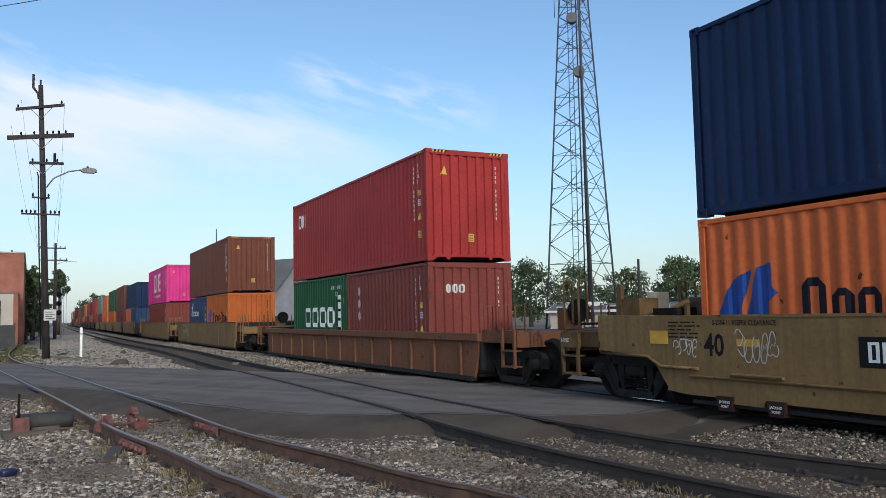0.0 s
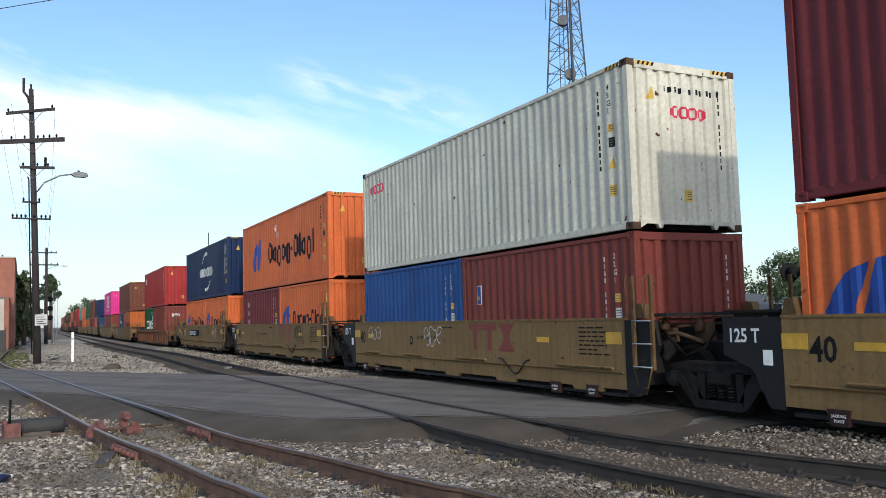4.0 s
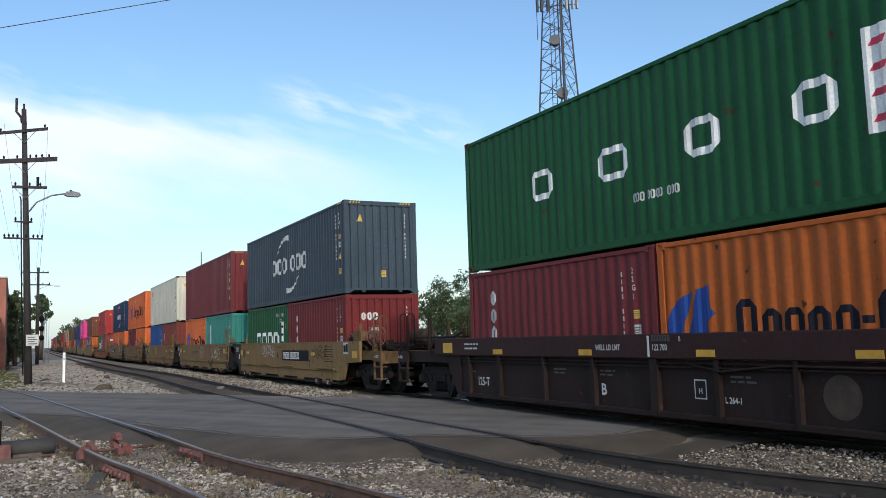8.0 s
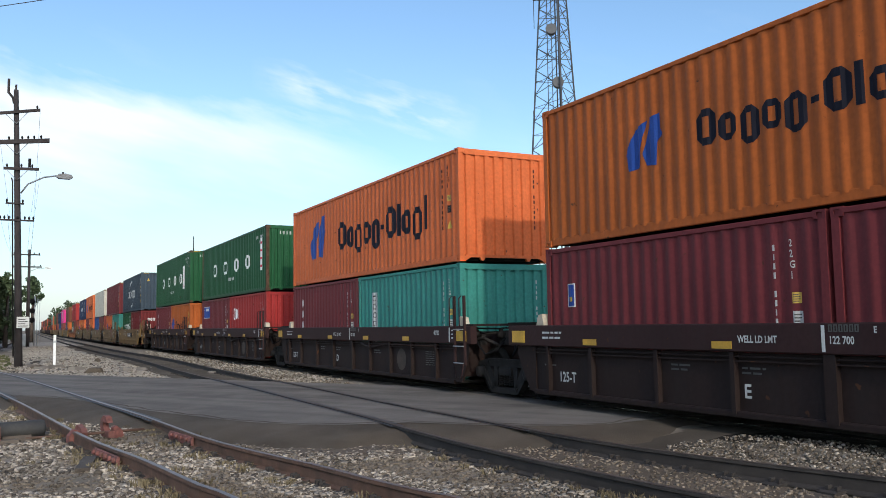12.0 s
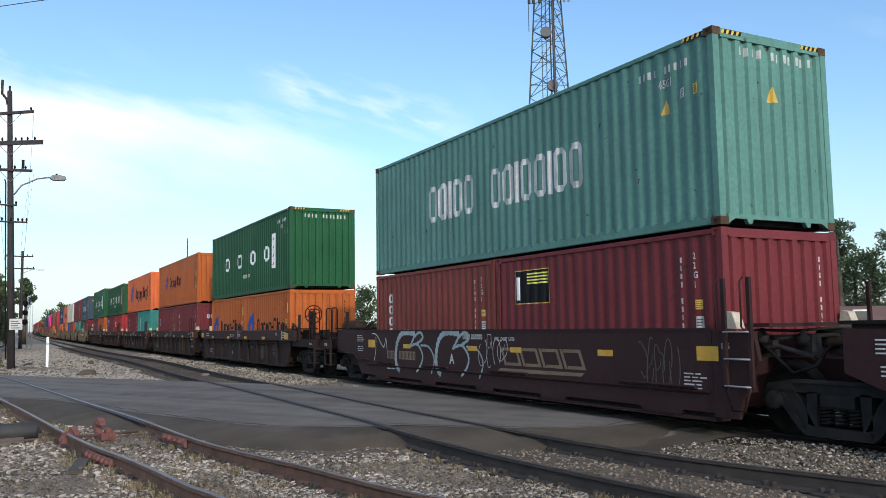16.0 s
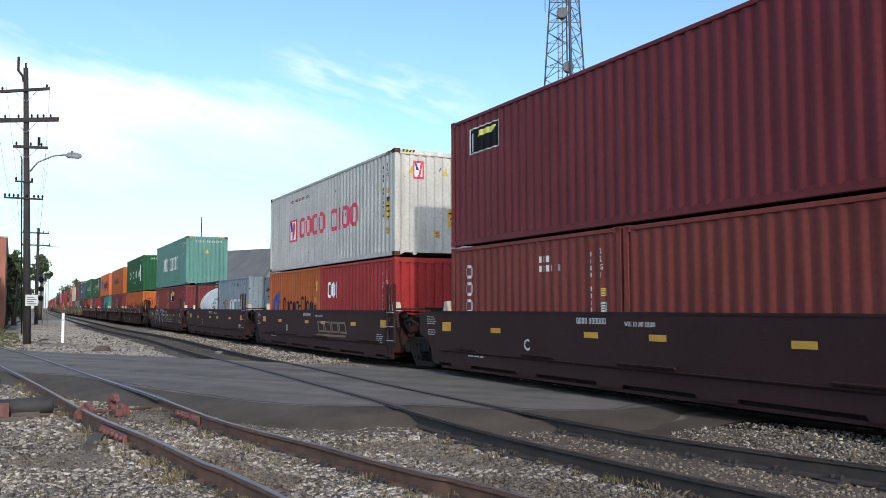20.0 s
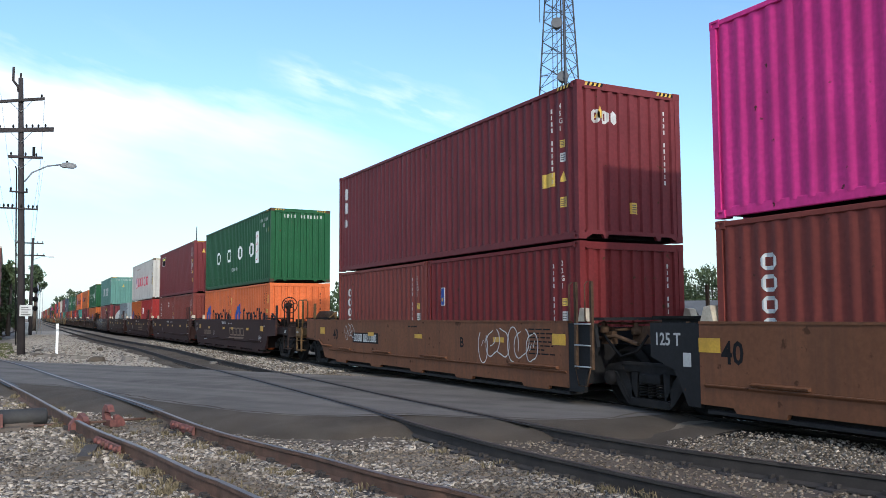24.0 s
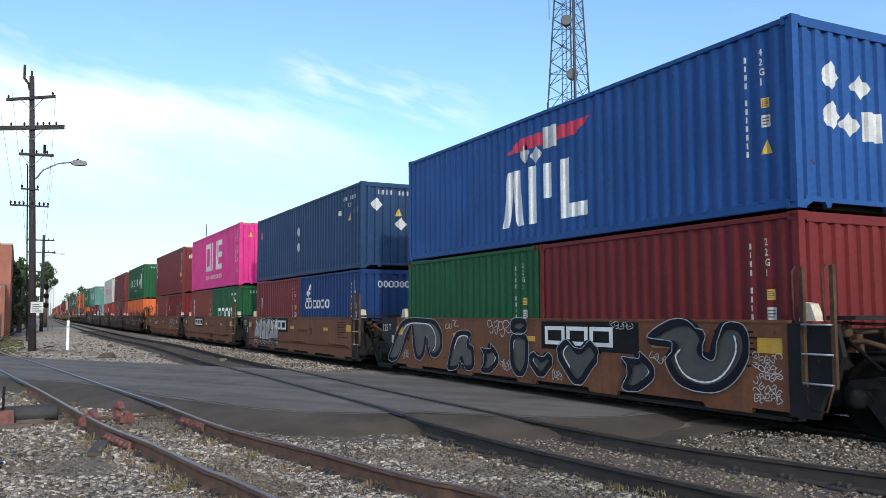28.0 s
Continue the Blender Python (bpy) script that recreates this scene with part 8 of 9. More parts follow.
# ---- switch fittings on the spur ----
def rail_clamp():
    ob = thing("gauge_clamp", "rusty red steel rail clamp bolted to the spur", "rail fitting", m=pose(1.16, 13.9, -0.02, 0, 0, 12))
    part("jaw", Geo().prism_x([(-0.16, -0.12), (0.16, -0.12), (0.2, 0.02), (0.1, 0.1), (-0.1, 0.06), (-0.2, 0.0)], -0.13, -0.05), M_RUSTRED, ob)
    part("jaw", Geo().prism_x([(-0.14, -0.12), (0.2, -0.12), (0.27, 0.04), (0.24, 0.14), (0.14, 0.2), (0.02, 0.19), (-0.06, 0.1), (0.04, 0.09), (0.1, 0.12), (0.15, 0.06), (0.07, -0.03), (-0.14, -0.02)], 0.27, 0.36), M_RUSTRED, ob)
    part("rod", Geo().tube([(-0.1, 0.05, -0.05), (0.9, 0.1, -0.06)], 0.022, 7), M_RAILSIDE, ob)
    part("lug", Geo().prism_y([(0.37, -0.14), (0.54, -0.14), (0.5, -0.02), (0.42, 0.05), (0.37, 0.02)], -0.06, 0.06), M_RUSTRED, ob)
    part("lug", Geo().prism_y([(-0.3, -0.14), (-0.14, -0.14), (-0.14, 0.03), (-0.22, 0.05), (-0.29, -0.04)], -0.12, 0.02), M_RUSTRED, ob)
    for y in (-0.08, 0.1):
        part("bolt", Geo().lathe("x", (-0.19, y, -0.02), [(0, 0.03), (0.05, 0.03)], 6), M_RUSTRED, ob)
    ob = thing("joint_bar", "rusty red bolted joint bar on the rail", "rail fitting", m=pose(along(RAIL_C1, 11.6) - 0.055, 11.6, 0, 0, 0, 9))
    part("bar", Geo().prism_y([(-0.02, -0.16), (0.0, -0.16), (0.0, -0.045), (-0.03, -0.05), (-0.045, -0.1)], -0.55, 0.55), M_RUSTRED, ob)
    for k in range(6):
        part("bolt", Geo().lathe("x", (-0.075, -0.46 + k * 0.184, -0.09), [(0, 0.024), (0.02, 0.036), (0.05, 0.036)], 6), M_RUSTRED, ob)
    ob = thing("joint_bar", "rusty red bolted joint bar on the rail", "rail fitting", m=pose(along(RAIL_C2, 12.8) - 0.055, 12.8, 0, 0, 0, 8))
    part("bar", Geo().prism_y([(-0.03, -0.15), (0.0, -0.15), (0.0, -0.03), (-0.02, -0.035), (-0.045, -0.09)], -0.5, 0.5), M_RUSTRED, ob)
    for k in range(4):
        part("bolt", Geo().lathe("x", (-0.075, -0.34 + k * 0.22, -0.07), [(0, 0.026), (0.04, 0.026)], 6), M_RUSTRED, ob)
    ob = thing("switch_stand", "low red switch stand with a dark cylinder and a lever", "switch stand", m=pose(-0.08, 14.5, GROUND_Z, 0, 0, 8))
    part("base", Geo().box(-0.3, 0.3, -0.22, 0.22, 0.0, 0.06), M_TIE, ob)
    part("housing", Geo().prism_x([(-0.14, 0.05), (0.14, 0.05), (0.11, 0.26), (-0.11, 0.26)], -0.16, 0.06), M_RUSTRED, ob)
    part("cylinder", Geo().lathe("x", (0.3, 0.1, 0.17), [(-0.42, 0.05), (-0.40, 0.12), (-0.36, 0.135), (0.36, 0.135), (0.40, 0.12), (0.42, 0.05)], 18), M_RUBBER, ob)
    part("saddle", Geo().prism_x([(-0.06, 0.0), (0.26, 0.0), (0.22, 0.1), (-0.02, 0.1)], 0.1, 0.5), M_TIE, ob)
    part("flange", Geo().lathe("x", (-0.14, 0.1, 0.17), [(-0.02, 0.16), (0.02, 0.16)], 16), M_RUSTRED, ob)
    part("lever", Geo().tube([(-0.08, 0, 0.2), (-0.07, 0.02, 0.62)], 0.02, 7), M_IRON, ob)
    part("connecting_rod", Geo().tube([(0.2, 0, 0.05), (1.3, -0.1, 0.04)], 0.022, 7), M_RAILSIDE, ob)
    ob = thing("plank", "weathered timber plank lying in gravel", "timber", m=pose(0.95, 11.4, GROUND_Z + 0.02, 0, 0, 80))
    part("board", Geo().box(-0.5, 0.5, -0.08, 0.08, 0, 0.05, 0.01), M_TIE, ob)
    ob = thing("bottle", "crushed dark blue plastic bottle on the gravel", "litter", m=pose(-0.2, 10.6, GROUND_Z + 0.06, 0, 90, 40))
    part("body", Geo().lathe("z", (0, 0, 0), [(-0.1, 0.03), (-0.09, 0.05), (0.05, 0.048), (0.1, 0.02), (0.13, 0.018)], 12), M_BOTTLE, ob)
    part("cap", Geo().lathe("z", (0, 0, 0.13), [(0, 0.02), (0.025, 0.02)], 10), M_WHITE, ob)


rail_clamp()


# ---- poles, signals, tower ----
def insulator(x, y, z):
    return Geo().lathe("z", (x, y, z), [(0, 0.02), (0.06, 0.045), (0.1, 0.05), (0.14, 0.03), (0.17, 0.015)], 8)


def utility_pole():
    k = 1.312
    ob = thing("utility_pole", "tall dark creosoted wooden utility pole with crossarms", "utility pole", m=pose(0.62, 43.3, GROUND_Z))
    part("shaft", Geo().tube([(0.02, 0, -0.3), (-0.17, 0, 6), (-0.41, 0, 12.95)], 0.178, 12, 0.105), M_POLE, ob)
    part("peak_bracket", Geo().tube([(-0.48, 0, 12.3), (-0.52, 0, 12.55), (-0.72, 0, 12.8), (-0.72, 0, 13.45)], 0.06, 7), M_POLE, ob)
    part("peak_pin", Geo().tube([(-0.41, 0, 12.8), (-0.41, 0, 13.2)], 0.04, 7, 0.05), M_POLE, ob)
    for z, a, b, h, tilt, pins in ((11.8, -1.45, 0.63, 0.13, 0.19, (-1.35, 0.5)), (10.36, -1.78, 1.06, 0.2, 0.12, (-1.2, -0.65, -0.1, 0.15, 0.4, 0.7)), (9.14, -0.83, 0.64, 0.12, 0.03, (-0.7, -0.1, 0.35)),
                                   (7.52, -0.71, 0.05, 0.07, 0.0, (-0.66, 0.0)), (6.74, -1.14, 0.5, 0.07, 0.0, (-1.1, -0.92, -0.74, -0.56, -0.2, 0.1, 0.28, 0.46))):
        arm = part("crossarm", Geo().prism_y([(a, z - tilt * (b - a) / 2), (b, z + tilt * (b - a) / 2), (b, z + h + tilt * (b - a) / 2), (a, z + h - tilt * (b - a) / 2)], -0.2, -0.08), M_POLE, ob)
        for p in pins:
            part("insulator", insulator(p, -0.14, z + h + tilt * (p - (a + b) / 2)), M_IRON, arm)
        if z > 9:
            c = -0.03 * z
            for s in (-1, 1):
                part("brace", Geo().tube([(s * 0.45 + c, -0.16, z + tilt * s * 0.45), (c, -0.16, z - 0.5)], 0.018, 6), M_STEEL, ob)
    lamp = part("lamp_arm", Geo().tube([(-0.1, -0.1, 8.05), (0.2, -0.1, 8.5), (0.85, -0.1, 8.86), (1.45, -0.1, 8.98)], 0.035, 8), M_LAMP, ob)
    part("lamp_head", Geo().prism_y([(1.38, 8.92), (1.53, 8.84), (1.98, 8.84), (2.11, 8.92), (2.05, 9.04), (1.78, 9.09), (1.48, 9.06)], -0.24, 0.04), M_LAMP, lamp)
    part("photocell", Geo().lathe("z", (1.68, -0.1, 9.08), [(0, 0.05), (0.08, 0.05)], 8), M_IRON, lamp)
    part("transformer_cutout", Geo().box(0.18, 0.3, -0.2, -0.05, 9.3, 9.7), M_IRON, ob)
    for x in (0.7, 0.85):
        part("drop_wire", Geo().tube([(x - 0.15, -0.15, 9.1), (x - 0.35, -0.15, 7.0), (x - 0.5, -0.15, 4.5)], 0.004, 4), M_CABLE, ob)
    part("conduit", Geo().tube([(-0.22, -0.12, 0.5), (-0.36, -0.12, 5), (-0.45, -0.12, 8.6), (-0.5, -0.12, 8.75)], 0.03, 6), M_IRON, ob)
    sign = part("sign_board", Geo().box(-0.12, 0.40, -0.3, -0.27, 1.80, 2.31), M_WORN, ob, "white metal notice board")
    g = Geo()
    for i in range(4):
        g.box(-0.05, 0.34 - 0.1 * (i % 2), -0.307, -0.303, 1.87 + i * 0.1, 1.91 + i * 0.1)
    tagged(part("writing", g, M_SPRAYG, sign), kind="stuff")


utility_pole()


def second_pole():
    ob = thing("utility_pole", "distant wooden utility pole with two crossarms and a lamp", "utility pole", m=pose(2.15, 95, GROUND_Z))
    part("shaft", Geo().tube([(0, 0, -0.3), (-0.05, 0, 9.9)], 0.18, 10, 0.12), M_POLE, ob)
    for z, a, b in ((9.3, -1.55, 0.95), (8.05, -1.6, 1.1)):
        arm = part("crossarm", Geo().box(a, b, -0.2, -0.06, z, z + 0.12), M_POLE, ob)
        for p in (a + 0.1, a + 0.5, 0.4, b - 0.1):
            part("insulator", insulator(p, -0.13, z + 0.12), M_IRON, arm)
    part("lamp_arm", Geo().tube([(0.1, 0, 7.7), (0.8, 0, 8.0), (1.5, 0, 8.02)], 0.03, 6), M_STEEL, ob)
    part("lamp_head", Geo().box(1.45, 2.0, -0.12, 0.12, 7.95, 8.1), M_STEEL, ob)


second_pole()
far_pole = thing("utility_pole", "distant wooden utility pole in the tree line", "utility pole", m=pose(3.2, 150, GROUND_Z))
part("shaft", Geo().tube([(0, 0, -0.3), (0, 0, 9.5)], 0.18, 8, 0.12), M_POLE, far_pole)
part("crossarm", Geo().box(-1.3, 1.3, -0.1, 0.1, 8.6, 8.75), M_POLE, far_pole)

post = thing("marker_post", "slim white-painted marker post by the track", "post", m=pose(2.08, 42.5, GROUND_Z))
part("post", Geo().box(-0.055, 0.055, -0.05, 0.05, 0, 1.45, 0.01), M_WHITE, post)
part("plate", Geo().box(-0.07, 0.07, -0.065, -0.055, 1.1, 1.2), M_STEEL, post)


def block_signal():
    ob = thing("railway_signal", "three-light railway signal on a slim mast", "signal", m=pose(2.62, 100, GROUND_Z))
    part("mast", Geo().tube([(0.25, 0.2, 0), (0.25, 0.2, 5.3)], 0.07, 8), M_STEEL, ob)
    for z in (4.75, 3.75, 2.75):
        head = part("signal_head", Geo().lathe("y", (0, 0, z), [(-0.12, 0.02), (-0.11, 0.26), (-0.08, 0.29), (0.02, 0.29), (0.03, 0.02)], 20), M_SIGNAL, ob)
        part("hood", Geo().lathe("y", (0, 0, z), [(-0.45, 0.16), (-0.1, 0.17), (-0.1, 0.15), (-0.44, 0.145)], 14), M_SIGNAL, head)
        part("lens", Geo().lathe("y", (0, 0, z), [(-0.14, 0.13), (-0.12, 0.14)], 12), M_LENS, head)
        part("bracket", Geo().box(-0.02, 0.28, 0.05, 0.18, z - 0.05, z + 0.05), M_STEEL, ob)
    part("ladder", Geo().tube([(0.5, 0.3, 0), (0.5, 0.3, 5.0)], 0.025, 5), M_STEEL, ob)
    part("ladder", Geo().tube([(0.75, 0.3, 0), (0.75, 0.3, 5.0)], 0.025, 5), M_STEEL, ob)
    part("cabinet", Geo().box(-0.9, -0.2, 0.1, 0.8, 0, 1.3), M_STEEL, ob)


block_signal()


def lattice_tower():
    ob = thing("radio_tower", "tall grey steel lattice radio tower with antennas", "tower", m=pose(46.7, 64.8, GROUND_Z))
    to_eye = math.atan2(-64.8, -46.7)
    angs = [to_eye + radians(a) for a in (10, 130, 250)]

    def leg(i, z):
        w = max(1.5, 6.95 - 0.1295 * z)
        r = w / math.sqrt(3)
        return Vector((r * math.cos(angs[i]), r * math.sin(angs[i]), z))
    top = 46
    for i in range(3):
        part("leg", Geo().tube([leg(i, z) for z in (0, 10, 20, 30, 42, top)], 0.10, 8, 0.06), M_TOWER, ob)
    zs = [0.0]
    while zs[-1] < top - 1.5:
        w = max(1.5, 6.95 - 0.1295 * zs[-1])
        zs.append(zs[-1] + max(1.3, w * 0.62))
    for a, b in zip(zs, zs[1:]):
        for i in range(3):
            j = (i + 1) % 3
            part("brace", Geo().tube([leg(i, a), leg(j, b)], 0.036, 5), M_TOWER, ob)
            part("brace", Geo().tube([leg(j, a), leg(i, b)], 0.036, 5), M_TOWER, ob)
            part("strut", Geo().tube([leg(i, (a + b) / 2).lerp(leg(j, (a + b) / 2), 0.0), leg(j, (a + b) / 2)], 0.028, 5), M_TOWER, ob)
    # cable run and climbing ladder inside
    for dx, r, m in ((0.35, 0.15, M_CABLE), (0.05, 0.07, M_CABLE), (-0.35, 0.04, M_TOWER), (-0.75, 0.04, M_TOWER)):
        ux, uy = -math.sin(to_eye), math.cos(to_eye)
        lo, hi = dx * 1.35, dx * 0.9
        part("cable_run", Geo().tube([(ux * lo, uy * lo, 0), (ux * hi, uy * hi, 40)], r, 6), m, ob)
    for k in range(60):
        z = 2 + k * 0.62
        ux, uy = -math.sin(to_eye), math.cos(to_eye)
        part("rung", (("trung",), lambda: Geo().tube([(-ux * 0.42, -uy * 0.42, 0), (-ux * 0.85, -uy * 0.85, 0)], 0.02, 4)), M_TOWER, ob).location = (0, 0, z)
    cx, cy = math.cos(to_eye), math.sin(to_eye)
    for z, side in ((29.4, -0.35), (24.2, 0.15)):
        c = Vector((cx * 1.6, cy * 1.6, z))
        m = Matrix.Translation(c) @ Vector((cx, cy, 0.12)).to_track_quat("Z", "Y").to_matrix().to_4x4()
        dish = part("microwave_dish", Geo().lathe("z", (side, 0, 0), [(-0.3, 0.3), (-0.25, 0.5), (0.25, 0.54), (0.28, 0.5)], 20), M_DISH, ob, "grey drum-shaped microwave dish")
        dish.matrix_basis = m
    ux, uy = -math.sin(to_eye), math.cos(to_eye)
    for z in (33.6, 37.5):
        for s in (-1.9, -1.5, -0.9, 0.9, 1.5, 1.9):
            part("panel_antenna", Geo().box(-0.09, 0.09, -0.12, 0.12, -0.9, 0.9), M_TOWER if s < 0 else M_STEEL, ob).location = (ux * s + cx * 0.8, uy * s + cy * 0.8, z)
        part("antenna_frame", Geo().tube([(ux * -2 + cx * 0.7, uy * -2 + cy * 0.7, z - 0.4), (ux * 2 + cx * 0.7, uy * 2 + cy * 0.7, z - 0.4)], 0.05, 6), M_TOWER, ob)
    for s, z, h in ((-2.0, 33, -2.8), (-1.95, 24.9, 0.5), (-2.3, 21.5, 0.5)):
        part("whip_antenna", Geo().tube([(ux * (s + 0.7), uy * (s + 0.7), z), (ux * s, uy * s, z), (ux * s, uy * s, z + h)], 0.035, 5), M_TOWER, ob)
    part("equipment_hut", Geo().box(-1.6, 1.6, -1.2, 1.2, 0, 2.6), M_WALLW, ob)


lattice_tower()

whip = thing("radio_mast", "thin dark radio mast above the roofs", "mast", m=pose(21.0, 108, GROUND_Z))
part("mast", Geo().tube([(0, 0, 0), (0, 0, 10), (0, 0, 13.2)], 0.12, 7, 0.05), M_CABLE, whip)
part("base", Geo().box(-0.4, 0.4, -0.4, 0.4, 0, 0.3), M_RENDER, whip)


def crossing_signal():
    ob = thing("crossing_signal", "silver crossing signal mast with crossbuck and flashers", "crossing signal", m=pose(20.15, 16.4, GROUND_Z, 0, 0, -51))
    part("mast", Geo().tube([(0, 0, 0), (0, 0, 4.45)], 0.075, 12), M_STEEL, ob)
    part("base", Geo().lathe("z", (0, 0, 0), [(0, 0.3), (0.25, 0.24), (0.4, 0.12)], 12), M_STEEL, ob)
    part("cap", Geo().lathe("z", (0, 0, 4.45), [(0, 0.09), (0.06, 0.07), (0.09, 0.02)], 10), M_STEEL, ob)
    for a in (24, -24):
        b = part("crossbuck_board", Geo().box(-0.11, 0.11, -0.012, 0.012, -0.62, 0.62), M_WORN, ob, "weathered white crossbuck board")
        b.matrix_basis = pose(0.28, -0.12, 4.0, 0, a, 70)
    part("crossbuck_arm", Geo().tube([(0, 0, 4.05), (0.28, -0.12, 4.0)], 0.03, 6), M_STEEL, ob)
    part("top_arm", Geo().tube([(-0.12, 0, 4.38), (0.2, 0, 4.36)], 0.02, 6), M_STEEL, ob)
    part("light_arm", Geo().tube([(-0.75, 0.1, 2.78), (0.7, -0.1, 2.78)], 0.04, 8), M_STEEL, ob)
    part("light_arm", Geo().tube([(0.1, 0.35, 2.78), (0.1, -0.35, 2.78)], 0.04, 8), M_STEEL, ob)
    for x, y, turn in ((-0.75, 0.1, 40), (-0.15, -0.1, -35), (0.68, 0.1, 150), (0.25, 0.4, 120)):
        light = part("flasher_disc", Geo().lathe("y", (0, 0, 0), [(-0.02, 0.29), (0.02, 0.30), (0.04, 0.27)], 22), M_BLACK, ob)
        light.matrix_basis = pose(x, y, 2.72, 0, 0, turn)
        part("visor", Geo().lathe("y", (0, 0, 0), [(-0.32, 0.15), (-0.04, 0.165), (-0.04, 0.15), (-0.31, 0.14)], 16), M_BLACK, light)
        part("lens", Geo().lathe("y", (0, 0, 0), [(-0.05, 0.14), (-0.03, 0.15)], 14), M_LENS, light)
    part("junction_box", Geo().box(-0.14, 0.14, -0.22, -0.06, 1.45, 1.95), M_STEEL, ob)
    part("bell", Geo().lathe("z", (0.15, 0, 3.5), [(0, 0.14), (0.1, 0.12), (0.14, 0.04)], 12), M_STEEL, ob)
    for z in (3.0, 3.2, 3.4, 3.6, 3.8, 4.0):
        part("step", Geo().tube([(0, 0, z), (0.16, 0, z)], 0.012, 5), M_STEEL, ob)
    box = thing("signal_cabinet", "grey relay cabinet beside the crossing", "cabinet", m=pose(22.0, 17.6, GROUND_Z, 0, 0, 40))
    part("body", Geo().box(-0.55, 0.55, -0.4, 0.4, 0.15, 1.75), M_LAMP, box)
    part("roof", Geo().prism_x([(-0.48, 1.75), (0.48, 1.75), (0.42, 1.86), (-0.42, 1.86)], -0.62, 0.62), M_LAMP, box)
    part("door", Geo().box(-0.5, 0.5, -0.43, -0.404, 0.25, 1.65), M_LAMP, box)


crossing_signal()


def plain_pole(x, y, h, arms, lamp, label):
    ob = thing("utility_pole", label, "utility pole", m=pose(x, y, GROUND_Z, 0, 0, 35))
    part("shaft", Geo().tube([(0, 0, -0.2), (0, 0, h)], 0.15, 9, 0.1), M_POLE, ob)
    for z in arms:
        arm = part("crossarm", Geo().box(-1.0, 1.0, -0.16, -0.06, z, z + 0.11), M_STEEL, ob)
        for p in (-0.9, -0.4, 0.4, 0.9):
            part("insulator", insulator(p, -0.11, z + 0.11), M_WHITE, arm)
    if lamp:
        la = part("lamp_arm", Geo().tube([(0.1, 0, lamp - 0.3), (0.7, 0, lamp + 0.1), (1.3, 0, lamp + 0.15)], 0.035, 6), M_STEEL, ob)
        part("lamp_head", Geo().prism_y([(1.25, lamp + 0.06), (1.8, lamp + 0.02), (1.9, lamp + 0.12), (1.7, lamp + 0.24), (1.3, lamp + 0.22)], -0.12, 0.12), M_STEEL, la)
    return ob


plain_pole(35.6, 27.6, 5.9, (4.9, 4.4), 3.2, "grey utility pole with crossarms and a street lamp")
plain_pole(44.4, 54.1, 5.9, (), 4.6, "dark pole with a curved street-lamp arm")
solid("overhead_wire", Geo().tube([Vector((-12, 21, 4.89)).lerp(Vector((12, 21, 13.05)), k / 16) for k in range(17)], 0.010, 5), M_CABLE, "thin black overhead wire across the sky", "wire")
for z, xa, xb in ((11.95, -0.6, 1.2), (11.95, 1.25, 2.2), (10.7, -1.0, 0.6), (6.85, 0.0, 1.0)):
    p, q = Vector((xa, 43.2, z)), Vector((xb, 95, 9.2 if z > 10 else 8.0))
    g = Geo().tube([p.lerp(q, k / 14) - Vector((0, 0, 1.3 * (1 - (2 * k / 14 - 1) ** 2))) for k in range(15)], 0.006, 4)
    solid("overhead_wire", g, M_CABLE, "thin sagging wire between two utility poles", "wire")


# ---- buildings ----
def brick_building():
    ob = thing("brick_building", "plain red brick building with a pale lower annexe", "building", m=pose(-0.62, 75, GROUND_Z))
    wall = part("wall", Geo().box(-16, 0, 0, 0.3, 0, 7.3), M_BRICK, ob)
    part("wall", Geo().box(-0.3, 0, 0.3, 24, 0, 7.3), M_BRICK, ob)
    part("wall", Geo().box(-16, 0, 24, 24.3, 0, 7.3), M_BRICK, ob)
    part("wall", Geo().box(-16, -15.7, 0.3, 24, 0, 7.3), M_BRICK, ob)
    part("roof", Geo().box(-15.7, -0.3, 0.3, 24, 6.8, 6.95), M_ROOFG, ob)
    for a in ((-16.05, 0.08, -0.08, 0.35), (-0.35, 0.08, 0.35, 24.3)):
        part("coping", Geo().box(a[0], a[1], a[2], a[3], 7.3, 7.42), M_RENDER, ob)
    part("vent_pipe", Geo().tube([(-0.9, 0.6, 7.0), (-0.9, 0.6, 7.6)], 0.06, 8), M_IRON, ob)
    annexe = part("annexe", Geo().box(-16, -0.35, -5.0, -0.01, 0, 3.9), M_RENDER, ob, "pale grey rendered annexe")
    part("annexe_roof", Geo().box(-16, -0.28, -5.08, -0.01, 3.9, 4.0), M_ROOFG, annexe)
    part("pilaster", Geo().box(-0.62, -0.3, -5.1, -5.0, 0, 3.9), M_BRICK, annexe)
    part("downpipe", Geo().tube([(-1.5, -5.08, 0), (-1.5, -5.08, 3.4)], 0.05, 6), M_IRON, annexe)


brick_building()
fence = thing("fence", "dark metal fence panels in front of the annexe", "fence", m=pose(-1.0, 61, GROUND_Z))
for i in range(6):
    part("panel", (("fpanel",), lambda: Geo().box(-1.0, 0.0, -0.03, 0.03, 0.1, 1.6)), M_FENCE, fence).location = (-1.06 * i, 0, 0)
    part("post", (("fpost",), lambda: Geo().box(-0.04, 0.04, -0.05, 0.05, 0, 1.75)), M_FENCE, fence).location = (0.03 - 1.06 * i, 0, 0)


